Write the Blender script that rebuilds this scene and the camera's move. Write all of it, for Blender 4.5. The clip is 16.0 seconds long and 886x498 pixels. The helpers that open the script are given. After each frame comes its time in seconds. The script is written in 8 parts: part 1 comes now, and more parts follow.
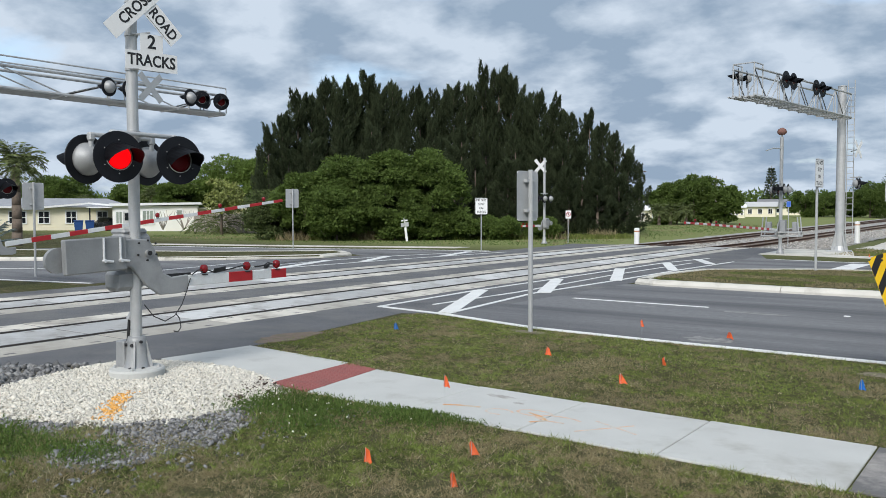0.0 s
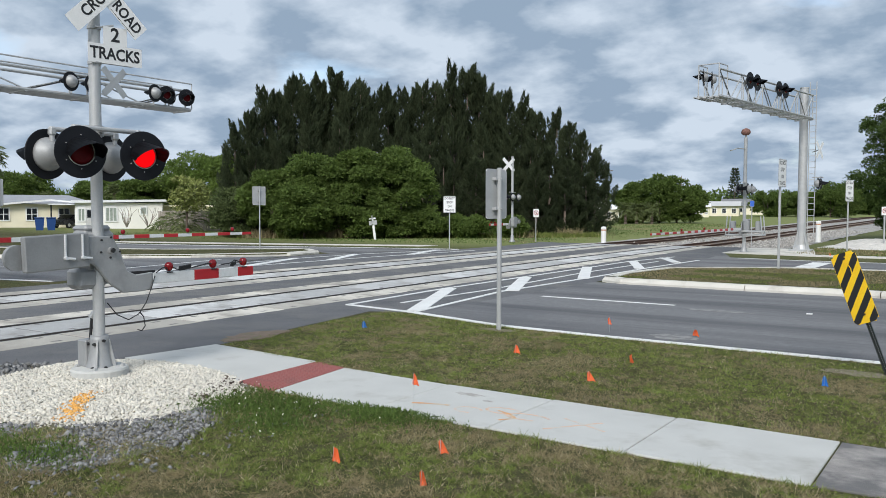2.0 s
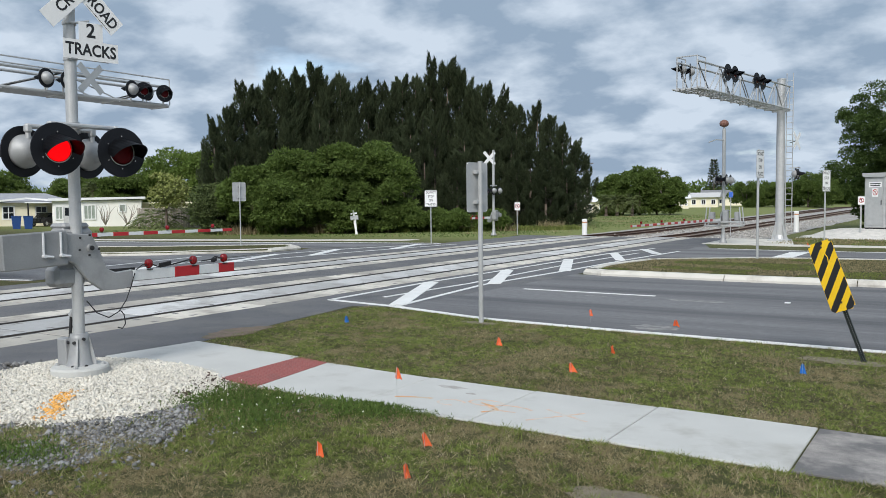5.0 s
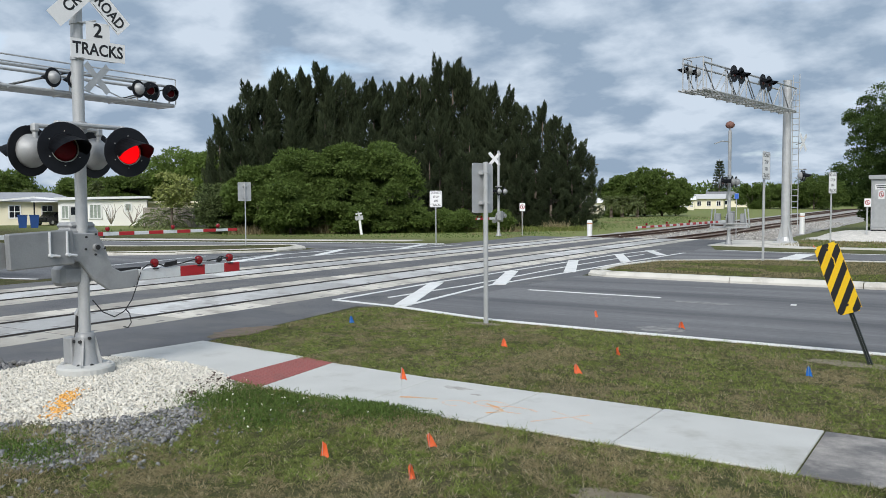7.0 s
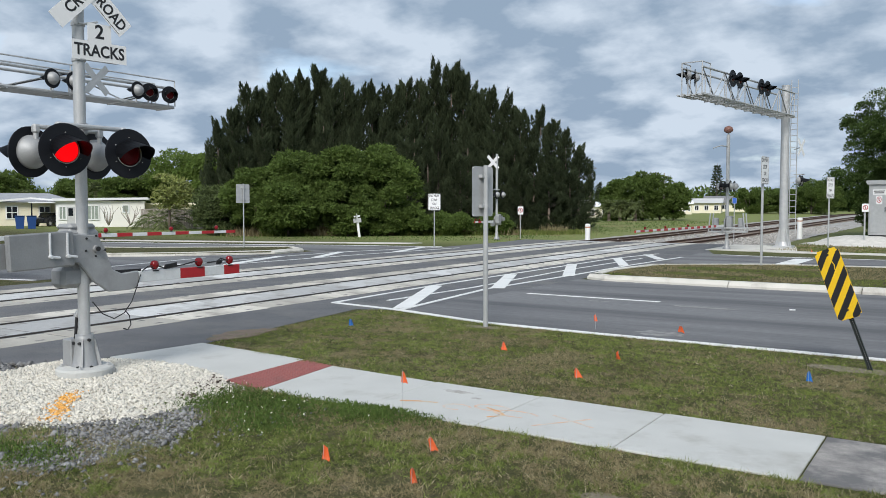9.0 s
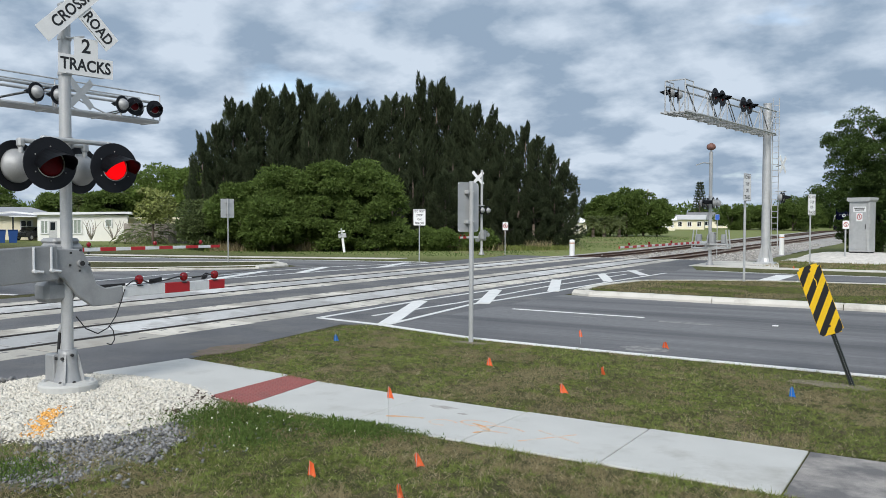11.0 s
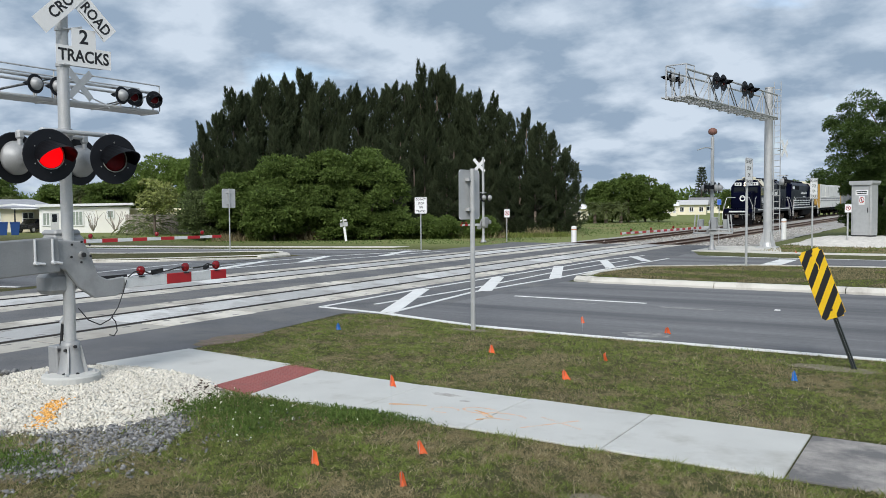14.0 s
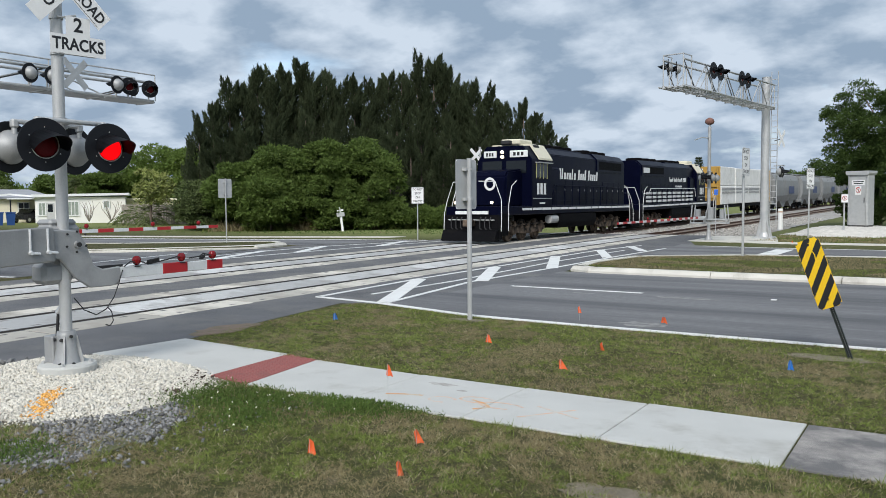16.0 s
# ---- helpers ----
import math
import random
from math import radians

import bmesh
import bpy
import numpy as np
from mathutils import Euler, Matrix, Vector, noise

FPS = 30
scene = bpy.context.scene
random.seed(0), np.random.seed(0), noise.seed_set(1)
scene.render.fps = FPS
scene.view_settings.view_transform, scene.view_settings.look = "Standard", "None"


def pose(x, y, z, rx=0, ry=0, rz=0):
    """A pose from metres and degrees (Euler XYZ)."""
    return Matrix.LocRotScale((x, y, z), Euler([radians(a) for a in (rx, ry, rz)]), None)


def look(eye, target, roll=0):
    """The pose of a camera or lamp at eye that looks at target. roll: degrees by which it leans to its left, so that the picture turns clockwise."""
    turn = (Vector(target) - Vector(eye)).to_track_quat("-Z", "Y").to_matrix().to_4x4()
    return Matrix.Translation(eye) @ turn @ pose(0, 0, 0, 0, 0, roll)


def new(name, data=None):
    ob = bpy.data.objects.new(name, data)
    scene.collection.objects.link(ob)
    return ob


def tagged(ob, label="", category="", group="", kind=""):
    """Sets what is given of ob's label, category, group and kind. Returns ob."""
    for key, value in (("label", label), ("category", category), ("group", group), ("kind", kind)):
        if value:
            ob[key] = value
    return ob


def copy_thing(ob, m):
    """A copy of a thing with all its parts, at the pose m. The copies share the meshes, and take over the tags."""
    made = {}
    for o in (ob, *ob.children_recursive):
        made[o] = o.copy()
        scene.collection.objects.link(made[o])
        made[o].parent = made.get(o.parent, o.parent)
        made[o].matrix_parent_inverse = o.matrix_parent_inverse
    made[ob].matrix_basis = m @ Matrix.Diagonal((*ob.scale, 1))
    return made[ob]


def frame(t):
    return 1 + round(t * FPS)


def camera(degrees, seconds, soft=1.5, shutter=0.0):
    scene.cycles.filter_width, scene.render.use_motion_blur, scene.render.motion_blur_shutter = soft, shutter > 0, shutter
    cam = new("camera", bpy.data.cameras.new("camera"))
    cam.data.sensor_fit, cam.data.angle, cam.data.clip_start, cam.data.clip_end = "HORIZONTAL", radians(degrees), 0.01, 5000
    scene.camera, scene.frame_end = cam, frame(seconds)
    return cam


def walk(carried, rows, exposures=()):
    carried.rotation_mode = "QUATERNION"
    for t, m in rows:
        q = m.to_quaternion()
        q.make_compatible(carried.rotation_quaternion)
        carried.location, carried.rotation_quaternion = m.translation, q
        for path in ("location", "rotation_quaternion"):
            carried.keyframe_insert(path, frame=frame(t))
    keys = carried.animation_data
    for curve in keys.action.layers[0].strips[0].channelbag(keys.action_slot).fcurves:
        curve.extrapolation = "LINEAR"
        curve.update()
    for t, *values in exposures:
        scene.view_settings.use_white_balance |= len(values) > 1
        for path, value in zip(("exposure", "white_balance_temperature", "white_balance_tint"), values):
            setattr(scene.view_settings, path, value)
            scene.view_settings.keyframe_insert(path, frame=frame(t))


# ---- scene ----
cam = camera(56.9, 16.0, soft=0.6)

PATH = [
    (0, (5.812, -0.993, 2.196), (4.624, 0.614, 2.108), -0.1),
    (0.5, (5.805, -0.986, 2.194), (4.626, 0.627, 2.101), -0.2),
    (1, (5.789, -0.965, 2.185), (4.626, 0.659, 2.091), -0.1),
    (1.5, (5.785, -0.975, 2.193), (4.642, 0.664, 2.099), -0.0),
    (2, (5.778, -0.968, 2.186), (4.654, 0.684, 2.094), 0.1),
    (2.5, (5.784, -0.99, 2.186), (4.68, 0.675, 2.09), 0.1),
    (3, (5.79, -0.987, 2.183), (4.7, 0.687, 2.082), -0.0),
    (3.5, (5.792, -0.976, 2.182), (4.708, 0.702, 2.076), -0.2),
    (4, (5.795, -0.983, 2.181), (4.712, 0.696, 2.073), -0.4),
    (6.5, (5.787, -0.973, 2.179), (4.694, 0.699, 2.074), -0.4),
    (7, (5.784, -0.981, 2.181), (4.688, 0.688, 2.076), -0.3),
    (7.5, (5.786, -0.991, 2.187), (4.685, 0.675, 2.082), -0.3),
    (8, (5.789, -0.984, 2.184), (4.687, 0.682, 2.081), -0.3),
    (8.5, (5.782, -0.985, 2.185), (4.682, 0.683, 2.084), -0.2),
    (9, (5.742, -0.999, 2.187), (4.651, 0.674, 2.089), -0.0),
    (11.5, (5.741, -1.034, 2.189), (4.682, 0.662, 2.133), 0.2),
    (12, (5.737, -1.025, 2.19), (4.672, 0.667, 2.133), 0.2),
    (12.5, (5.739, -1.017, 2.192), (4.67, 0.672, 2.131), 0.1),
    (13, (5.739, -1.017, 2.194), (4.67, 0.672, 2.126), -0.0),
    (13.5, (5.745, -1.017, 2.19), (4.678, 0.673, 2.112), -0.2),
    (14, (5.748, -1.02, 2.188), (4.684, 0.671, 2.098), -0.4),
    (14.5, (5.74, -1.01, 2.181), (4.681, 0.683, 2.079), -0.3),
    (15, (5.746, -1.027, 2.185), (4.691, 0.668, 2.074), -0.3),
    (15.5, (5.737, -1.01, 2.183), (4.685, 0.687, 2.069), -0.3),
    (16, (5.739, -1.004, 2.18), (4.682, 0.69, 2.066), -0.4),
]
walk(cam, [(t, look(e, g, r)) for t, e, g, r in PATH])

world = bpy.data.worlds.new("sky")
scene.world = world
world.use_nodes = True


def sky_nodes():
    nt = world.node_tree
    n, l = nt.nodes, nt.links
    bg = n["Background"]
    bg.inputs["Strength"].default_value = 0.115
    sky = n.new("ShaderNodeTexSky")
    sky.sky_type, sky.sun_disc = "NISHITA", False
    sky.sun_elevation, sky.sun_rotation = radians(40), radians(160)
    sky.air_density, sky.dust_density = 1.0, 1.0
    tc = n.new("ShaderNodeTexCoord")
    sep = n.new("ShaderNodeSeparateXYZ")
    l.new(tc.outputs["Generated"], sep.inputs[0])
    up = n.new("ShaderNodeMath"); up.operation = "MAXIMUM"; up.inputs[1].default_value = 0.0
    l.new(sep.outputs["Z"], up.inputs[0])
    add = n.new("ShaderNodeMath"); add.operation = "ADD"; add.inputs[1].default_value = 0.30
    l.new(up.outputs[0], add.inputs[0])
    comb = n.new("ShaderNodeCombineXYZ")
    for a in ("X", "Y"):
        d = n.new("ShaderNodeMath"); d.operation = "DIVIDE"
        l.new(sep.outputs[a], d.inputs[0]); l.new(add.outputs[0], d.inputs[1])
        l.new(d.outputs[0], comb.inputs[a])
    big = n.new("ShaderNodeTexNoise"); big.inputs["Scale"].default_value = 1.3
    big.inputs["Detail"].default_value = 9; big.inputs["Roughness"].default_value = 0.55; big.inputs["Distortion"].default_value = 0.25
    l.new(comb.outputs[0], big.inputs["Vector"])
    cover = n.new("ShaderNodeValToRGB")
    cover.color_ramp.elements[0].position, cover.color_ramp.elements[1].position = 0.27, 0.44
    l.new(big.outputs["Fac"], cover.inputs[0])
    shift = n.new("ShaderNodeVectorMath"); shift.operation = "ADD"; shift.inputs[1].default_value = (7.3, 2.1, 0)
    l.new(comb.outputs[0], shift.inputs[0])
    fine = n.new("ShaderNodeTexNoise"); fine.inputs["Scale"].default_value = 4.3
    fine.inputs["Detail"].default_value = 6; fine.inputs["Roughness"].default_value = 0.52
    l.new(shift.outputs[0], fine.inputs["Vector"])
    tone = n.new("ShaderNodeValToRGB")
    e = tone.color_ramp.elements
    e[0].position, e[0].color = 0.40, (1.45, 1.93, 2.55, 1)
    e[1].position, e[1].color = 0.61, (3.02, 3.48, 4.05, 1)
    l.new(fine.outputs["Fac"], tone.inputs[0])
    mix = n.new("ShaderNodeMix"); mix.data_type = "RGBA"
    l.new(cover.outputs[0], mix.inputs["Factor"])
    l.new(sky.outputs[0], mix.inputs["A"]); l.new(tone.outputs[0], mix.inputs["B"])
    l.new(mix.outputs["Result"], bg.inputs["Color"])


sky_nodes()
sun = new("sun", bpy.data.lights.new("sun", "SUN"))
sun.data.energy, sun.data.angle, sun.data.color = 1.85, radians(24), (1.0, 0.975, 0.94)
sun.matrix_world = look((0, 0, 60), (42 * math.sin(radians(-20)), 42 * math.cos(radians(-20)), 25))
scene.view_settings.exposure = 0.85

# ---- materials ----


def mat(name, color, rough=0.6, metal=0.0, scale=8.0, var=0.15, bump=0.0, fine=60.0, dirt=None, dirt_at=0.6, emit=0.0, per=None, spec=0.5, bump_scale=None, stretch=None, thin=0.0):
    """A surface with two scales of variation, bump and stains; per: 'object' or 'island' for piece to piece variation."""
    m = bpy.data.materials.new(name)
    m.use_nodes = True
    nt = m.node_tree
    n, l = nt.nodes, nt.links
    b = n["Principled BSDF"]
    b.inputs["Roughness"].default_value, b.inputs["Metallic"].default_value = rough, metal
    b.inputs["Specular IOR Level"].default_value = spec
    if emit:
        b.inputs["Emission Color"].default_value = (*color, 1)
        b.inputs["Emission Strength"].default_value = emit
    tc = n.new("ShaderNodeTexCoord")
    geo = n.new("ShaderNodeNewGeometry")
    coarse = n.new("ShaderNodeTexNoise"); coarse.inputs["Scale"].default_value = scale; coarse.inputs["Detail"].default_value = 4
    grain = n.new("ShaderNodeTexNoise"); grain.inputs["Scale"].default_value = fine; grain.inputs["Detail"].default_value = 3
    for t in (coarse, grain):
        l.new(geo.outputs["Position"] if per is None else tc.outputs["Object"], t.inputs["Vector"])
    add = n.new("ShaderNodeMath"); add.operation = "ADD"
    l.new(coarse.outputs["Fac"], add.inputs[0]); l.new(grain.outputs["Fac"], add.inputs[1])
    last = add.outputs[0]
    if per:
        src = n.new("ShaderNodeObjectInfo").outputs["Random"] if per == "object" else geo.outputs["Random Per Island"]
        a2 = n.new("ShaderNodeMath"); a2.operation = "ADD"
        l.new(last, a2.inputs[0]); l.new(src, a2.inputs[1])
        a3 = n.new("ShaderNodeMath"); a3.operation = "MULTIPLY_ADD"; a3.inputs[1].default_value = 0.8; a3.inputs[2].default_value = -0.2
        l.new(a2.outputs[0], a3.inputs[0])
        last = a3.outputs[0]
    mr = n.new("ShaderNodeMapRange")
    mr.inputs["From Min"].default_value, mr.inputs["From Max"].default_value = 0.6, 1.4
    mr.inputs["To Min"].default_value, mr.inputs["To Max"].default_value = 1 - var, 1 + var
    l.new(last, mr.inputs["Value"])
    mul = n.new("ShaderNodeMix"); mul.data_type, mul.blend_type = "RGBA", "MULTIPLY"
    mul.inputs["Factor"].default_value = 1.0
    mul.inputs["A"].default_value = (*color, 1)
    l.new(mr.outputs[0], mul.inputs["B"])
    out = mul.outputs["Result"]
    if dirt:
        st = n.new("ShaderNodeTexNoise"); st.inputs["Scale"].default_value = scale * 0.45; st.inputs["Detail"].default_value = 8
        st.inputs["Roughness"].default_value = 0.65
        src = geo.outputs["Position"] if per is None else tc.outputs["Object"]
        if stretch:
            mp = n.new("ShaderNodeMapping"); mp.inputs["Scale"].default_value = stretch
            l.new(src, mp.inputs["Vector"]); src = mp.outputs["Vector"]
        l.new(src, st.inputs["Vector"])
        ramp = n.new("ShaderNodeMapRange"); ramp.inputs["From Min"].default_value, ramp.inputs["From Max"].default_value = dirt_at - 0.08, dirt_at + 0.08
        l.new(st.outputs["Fac"], ramp.inputs["Value"])
        mx = n.new("ShaderNodeMix"); mx.data_type = "RGBA"
        mx.inputs["B"].default_value = (*dirt, 1)
        l.new(ramp.outputs[0], mx.inputs["Factor"]); l.new(out, mx.inputs["A"])
        out = mx.outputs["Result"]
    l.new(out, b.inputs["Base Color"])
    rr = n.new("ShaderNodeMapRange")
    rr.inputs["To Min"].default_value, rr.inputs["To Max"].default_value = max(0.03, rough - 0.1), min(1, rough + 0.1)
    l.new(coarse.outputs["Fac"], rr.inputs["Value"]); l.new(rr.outputs[0], b.inputs["Roughness"])
    if bump:
        bp = n.new("ShaderNodeBump"); bp.inputs["Strength"].default_value = bump; bp.inputs["Distance"].default_value = 0.02
        bn = n.new("ShaderNodeTexNoise"); bn.inputs["Scale"].default_value = bump_scale or fine; bn.inputs["Detail"].default_value = 5
        l.new(geo.outputs["Position"] if per is None else tc.outputs["Object"], bn.inputs["Vector"])
        l.new(bn.outputs["Fac"], bp.inputs["Height"]); l.new(bp.outputs[0], b.inputs["Normal"])
    if thin:
        tl = n.new("ShaderNodeBsdfTranslucent")
        l.new(out, tl.inputs["Color"])
        ms = n.new("ShaderNodeMixShader"); ms.inputs[0].default_value = thin
        l.new(b.outputs[0], ms.inputs[1]); l.new(tl.outputs[0], ms.inputs[2])
        l.new(ms.outputs[0], n["Material Output"].inputs["Surface"])
    return m


asphalt = mat("asphalt", (0.178, 0.178, 0.181), 0.85, 0, 7.0, 0.3, 0.8, 60, (0.098, 0.099, 0.104), 0.53, stretch=(0.012, 0.16, 1))
asphalt_dark = mat("asphalt_new", (0.12, 0.121, 0.126), 0.85, 0, 1.2, 0.35, 0.9, 70, (0.165, 0.162, 0.155), 0.56)
concrete = mat("sidewalk_concrete", (0.50, 0.50, 0.475), 0.9, 0, 1.6, 0.10, 0.3, 120, (0.37, 0.36, 0.33), 0.62)
concrete_old = mat("old_concrete", (0.36, 0.335, 0.31), 0.92, 0, 2.6, 0.3, 0.6, 100, (0.145, 0.14, 0.138), 0.49)
kerb_mat = mat("kerb_concrete", (0.6, 0.575, 0.515), 0.9, 0, 1.5, 0.15, 0.3, 90, (0.33, 0.3, 0.26), 0.62)
panel_mat = mat("panel_concrete", (0.5, 0.5, 0.49), 0.85, 0, 1.6, 0.26, 0.3, 80, (0.3, 0.29, 0.275), 0.53, per="object")
panel_warm = mat("panel_concrete_sandy", (0.52, 0.49, 0.43), 0.85, 0, 1.6, 0.26, 0.3, 80, (0.33, 0.305, 0.265), 0.53, per="object")
rail_steel = mat("rail_steel", (0.05, 0.044, 0.04), 0.55, 0.2, 2, 0.25, 0.2, 60, spec=0.3)
rail_rust = mat("rusty_rail", (0.085, 0.045, 0.03), 0.8, 0.2, 2, 0.3, 0.3, 60)
ballast_mat = mat("ballast", (0.33, 0.315, 0.29), 0.95, 0, 2, 0.4, 1.0, 18, (0.2, 0.17, 0.14), 0.6)
paint_white = mat("road_paint", (0.72, 0.72, 0.7), 0.7, 0, 2, 0.12, 0.3, 90, (0.42, 0.42, 0.41), 0.66)
galv = mat("galvanised_steel", (0.47, 0.475, 0.47), 0.5, 0.35, 5, 0.14, 0.1, 70, (0.42, 0.43, 0.44), 0.6)
alum = mat("cast_aluminium", (0.35, 0.355, 0.355), 0.55, 0.3, 4, 0.12, 0.15, 80, (0.27, 0.275, 0.275), 0.58)
black_paint = mat("black_paint", (0.010, 0.011, 0.014), 0.5, 0, 6, 0.2, 0.05, 60, spec=0.22)
dark_rubber = mat("dark_rubber", (0.02, 0.02, 0.021), 0.75, 0, 10, 0.2)
sign_white = mat("sign_white", (0.78, 0.78, 0.77), 0.5, 0, 2, 0.05)
sign_black = mat("sign_black", (0.012, 0.012, 0.013), 0.5, 0, 4, 0.1)
sign_yellow = mat("sign_yellow", (0.80, 0.50, 0.01), 0.5, 0, 6, 0.1, 0, 60, (0.55, 0.33, 0.02), 0.7)
lens_dark = mat("red_lens_unlit", (0.12, 0.005, 0.008), 0.35, 0, 30, 0.2, spec=0.15)
lens_lit = mat("red_lens_lit", (0.75, 0.002, 0.004), 0.5, 0, 30, 0.05, emit=0.75, spec=0.05)
gate_lens = mat("gate_lamp_lens", (0.2, 0.003, 0.006), 0.15, 0, 30, 0.1)
gate_red = mat("gate_red", (0.42, 0.015, 0.02), 0.5, 0, 8, 0.12)
gate_white = mat("gate_white", (0.68, 0.69, 0.68), 0.5, 0, 8, 0.1)
brick_red = mat("tactile_red", (0.27, 0.085, 0.075), 0.85, 0, 3, 0.2, 0.3, 60, (0.2, 0.08, 0.07), 0.6)
orange_flag = mat("orange_flag", (0.72, 0.12, 0.03), 0.6, 0, 12, 0.1)
blue_flag = mat("blue_flag", (0.01, 0.14, 0.48), 0.6, 0, 12, 0.1)
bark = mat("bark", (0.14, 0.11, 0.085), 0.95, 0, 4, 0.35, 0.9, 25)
# bark again, with the shade inside the sheoak crowns put into its colour
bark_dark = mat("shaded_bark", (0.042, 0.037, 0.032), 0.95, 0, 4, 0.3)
leaf_pine = mat("needle_green", (0.064, 0.082, 0.042), 0.85, 0, 0.35, 0.3, per="island", spec=0.15, thin=0.42)
leaf_bush = mat("bush_green", (0.106, 0.156, 0.036), 0.7, 0, 0.5, 0.32, per="island", spec=0.25, thin=0.42)
leaf_light = mat("fresh_green", (0.13, 0.19, 0.042), 0.7, 0, 0.5, 0.32, per="island", spec=0.25, thin=0.42)
blade_green = mat("grass_blade", (0.166, 0.196, 0.056), 0.85, 0, 0.8, 0.42, per="island", spec=0.1, thin=0.3)
blade_fresh = mat("fresh_blade", (0.215, 0.275, 0.072), 0.85, 0, 0.8, 0.4, per="island", spec=0.1, thin=0.3)
blade_pale = mat("pale_straw_blade", (0.45, 0.395, 0.26), 0.9, 0, 0.8, 0.4, per="island", spec=0.1, thin=0.3)
blade_dull = mat("dull_blade", (0.075, 0.092, 0.033), 0.9, 0, 0.8, 0.4, per="island", spec=0.1, thin=0.3)
blade_straw = mat("straw_blade", (0.285, 0.24, 0.135), 0.9, 0, 0.8, 0.4, per="island", spec=0.1, thin=0.3)
navy = mat("loco_navy", (0.0022, 0.003, 0.0125), 0.32, 0, 1.5, 0.25, 0.02, 40, (0.0035, 0.004, 0.010), 0.74, spec=0.035)
loco_black = mat("underframe_black", (0.006, 0.006, 0.007), 0.7, 0, 3, 0.4, 0.3, 40, (0.012, 0.011, 0.01), 0.64, spec=0.04)
loco_white = mat("loco_white", (0.72, 0.73, 0.72), 0.5, 0, 3, 0.1, 0, 40, (0.5, 0.48, 0.43), 0.7)
loco_cream = mat("loco_cream", (0.66, 0.62, 0.48), 0.5, 0, 3, 0.12)
truck_rust = mat("truck_frame", (0.15, 0.112, 0.084), 0.9, 0, 4, 0.5, 0.4, 40, (0.02, 0.018, 0.016), 0.52, spec=0.15)
glass_dark = mat("cab_glass", (0.012, 0.015, 0.018), 0.08, 0, 3, 0.1, spec=0.3)
headlight = mat("headlight_glow", (1.0, 0.86, 0.62), 0.3, emit=1.7)

# ---- building helpers ----


def part(name, bm, material, parent=None, label="", smooth=False):
    """Links a bmesh as one mesh object under a thing or part."""
    me = bpy.data.meshes.new(name)
    bm.to_mesh(me)
    bm.free()
    if isinstance(material, (list, tuple)):
        for x in material:
            me.materials.append(x)
    else:
        me.materials.append(material)
    if smooth:
        me.polygons.foreach_set("use_smooth", [True] * len(me.polygons))
    ob = new(name, me)
    if parent is not None:
        ob.parent = parent
    if label:
        ob["label"] = label
    return ob


def thing(name, label, category, at=(0, 0, 0), rz=0, group="", kind=""):
    ob = tagged(new(name), label, category, group, kind)
    ob.matrix_world = pose(*at, 0, 0, rz)
    return ob


def box(bm, lo, hi, bevel=0.0, m=None):
    c = [(a + b) / 2 for a, b in zip(lo, hi)]
    s = [abs(b - a) for a, b in zip(lo, hi)]
    mm = Matrix.Translation(c) @ Matrix.Diagonal((*s, 1))
    r = bmesh.ops.create_cube(bm, size=1, matrix=(m @ mm) if m is not None else mm)
    if bevel:
        es = {e for v in r["verts"] for e in v.link_edges}
        bmesh.ops.bevel(bm, geom=list(es), offset=bevel, segments=1, affect="EDGES")
    return r["verts"]


def rod(bm, p, q, r0, r1=None, seg=12, caps=True):
    p, q = Vector(p), Vector(q)
    d = q - p
    m = Matrix.Translation((p + q) / 2) @ d.to_track_quat("Z", "Y").to_matrix().to_4x4()
    return bmesh.ops.create_cone(bm, cap_ends=caps, segments=seg, radius1=r0, radius2=r0 if r1 is None else r1, depth=d.length, matrix=m)["verts"]


def tube(bm, pts, r, seg=8):
    for a, b in zip(pts, pts[1:]):
        rod(bm, a, b, r, r, seg)


def ball(bm, c, r, sub=2):
    return bmesh.ops.create_icosphere(bm, subdivisions=sub, radius=r, matrix=Matrix.Translation(c))["verts"]


def prism(bm, outline, axis, a, b):
    """A closed outline of 2D points drawn out along an axis from a to b (x: points are y, z; y: x, z; z: x, y)."""
    put = {"x": lambda u, v, w: (w, u, v), "y": lambda u, v, w: (u, w, v), "z": lambda u, v, w: (u, v, w)}[axis]
    lo = [bm.verts.new(put(u, v, a)) for u, v in outline]
    hi = [bm.verts.new(put(u, v, b)) for u, v in outline]
    fs = [bm.faces.new(lo), bm.faces.new(hi)]
    k = len(lo)
    for i in range(k):
        fs.append(bm.faces.new((lo[i], lo[(i + 1) % k], hi[(i + 1) % k], hi[i])))
    bmesh.ops.recalc_face_normals(bm, faces=fs)
    return lo + hi


def lathe(bm, profile, seg=16, m=None, caps=True):
    """Turns (radius, height) points round the z axis."""
    rings = []
    for r, z in profile:
        rings.append([bm.verts.new((r * math.cos(2 * math.pi * i / seg), r * math.sin(2 * math.pi * i / seg), z)) for i in range(seg)])
    fs = []
    for a, b in zip(rings, rings[1:]):
        for i in range(seg):
            fs.append(bm.faces.new((a[i], a[(i + 1) % seg], b[(i + 1) % seg], b[i])))
    if caps:
        fs.append(bm.faces.new(rings[0])); fs.append(bm.faces.new(rings[-1]))
    bmesh.ops.recalc_face_normals(bm, faces=fs)
    if m is not None:
        bmesh.ops.transform(bm, matrix=m, verts=[v for ring in rings for v in ring])


def setting(name, bm, material, label, category):
    return tagged(part(name, bm, material), label, category, kind="structure")


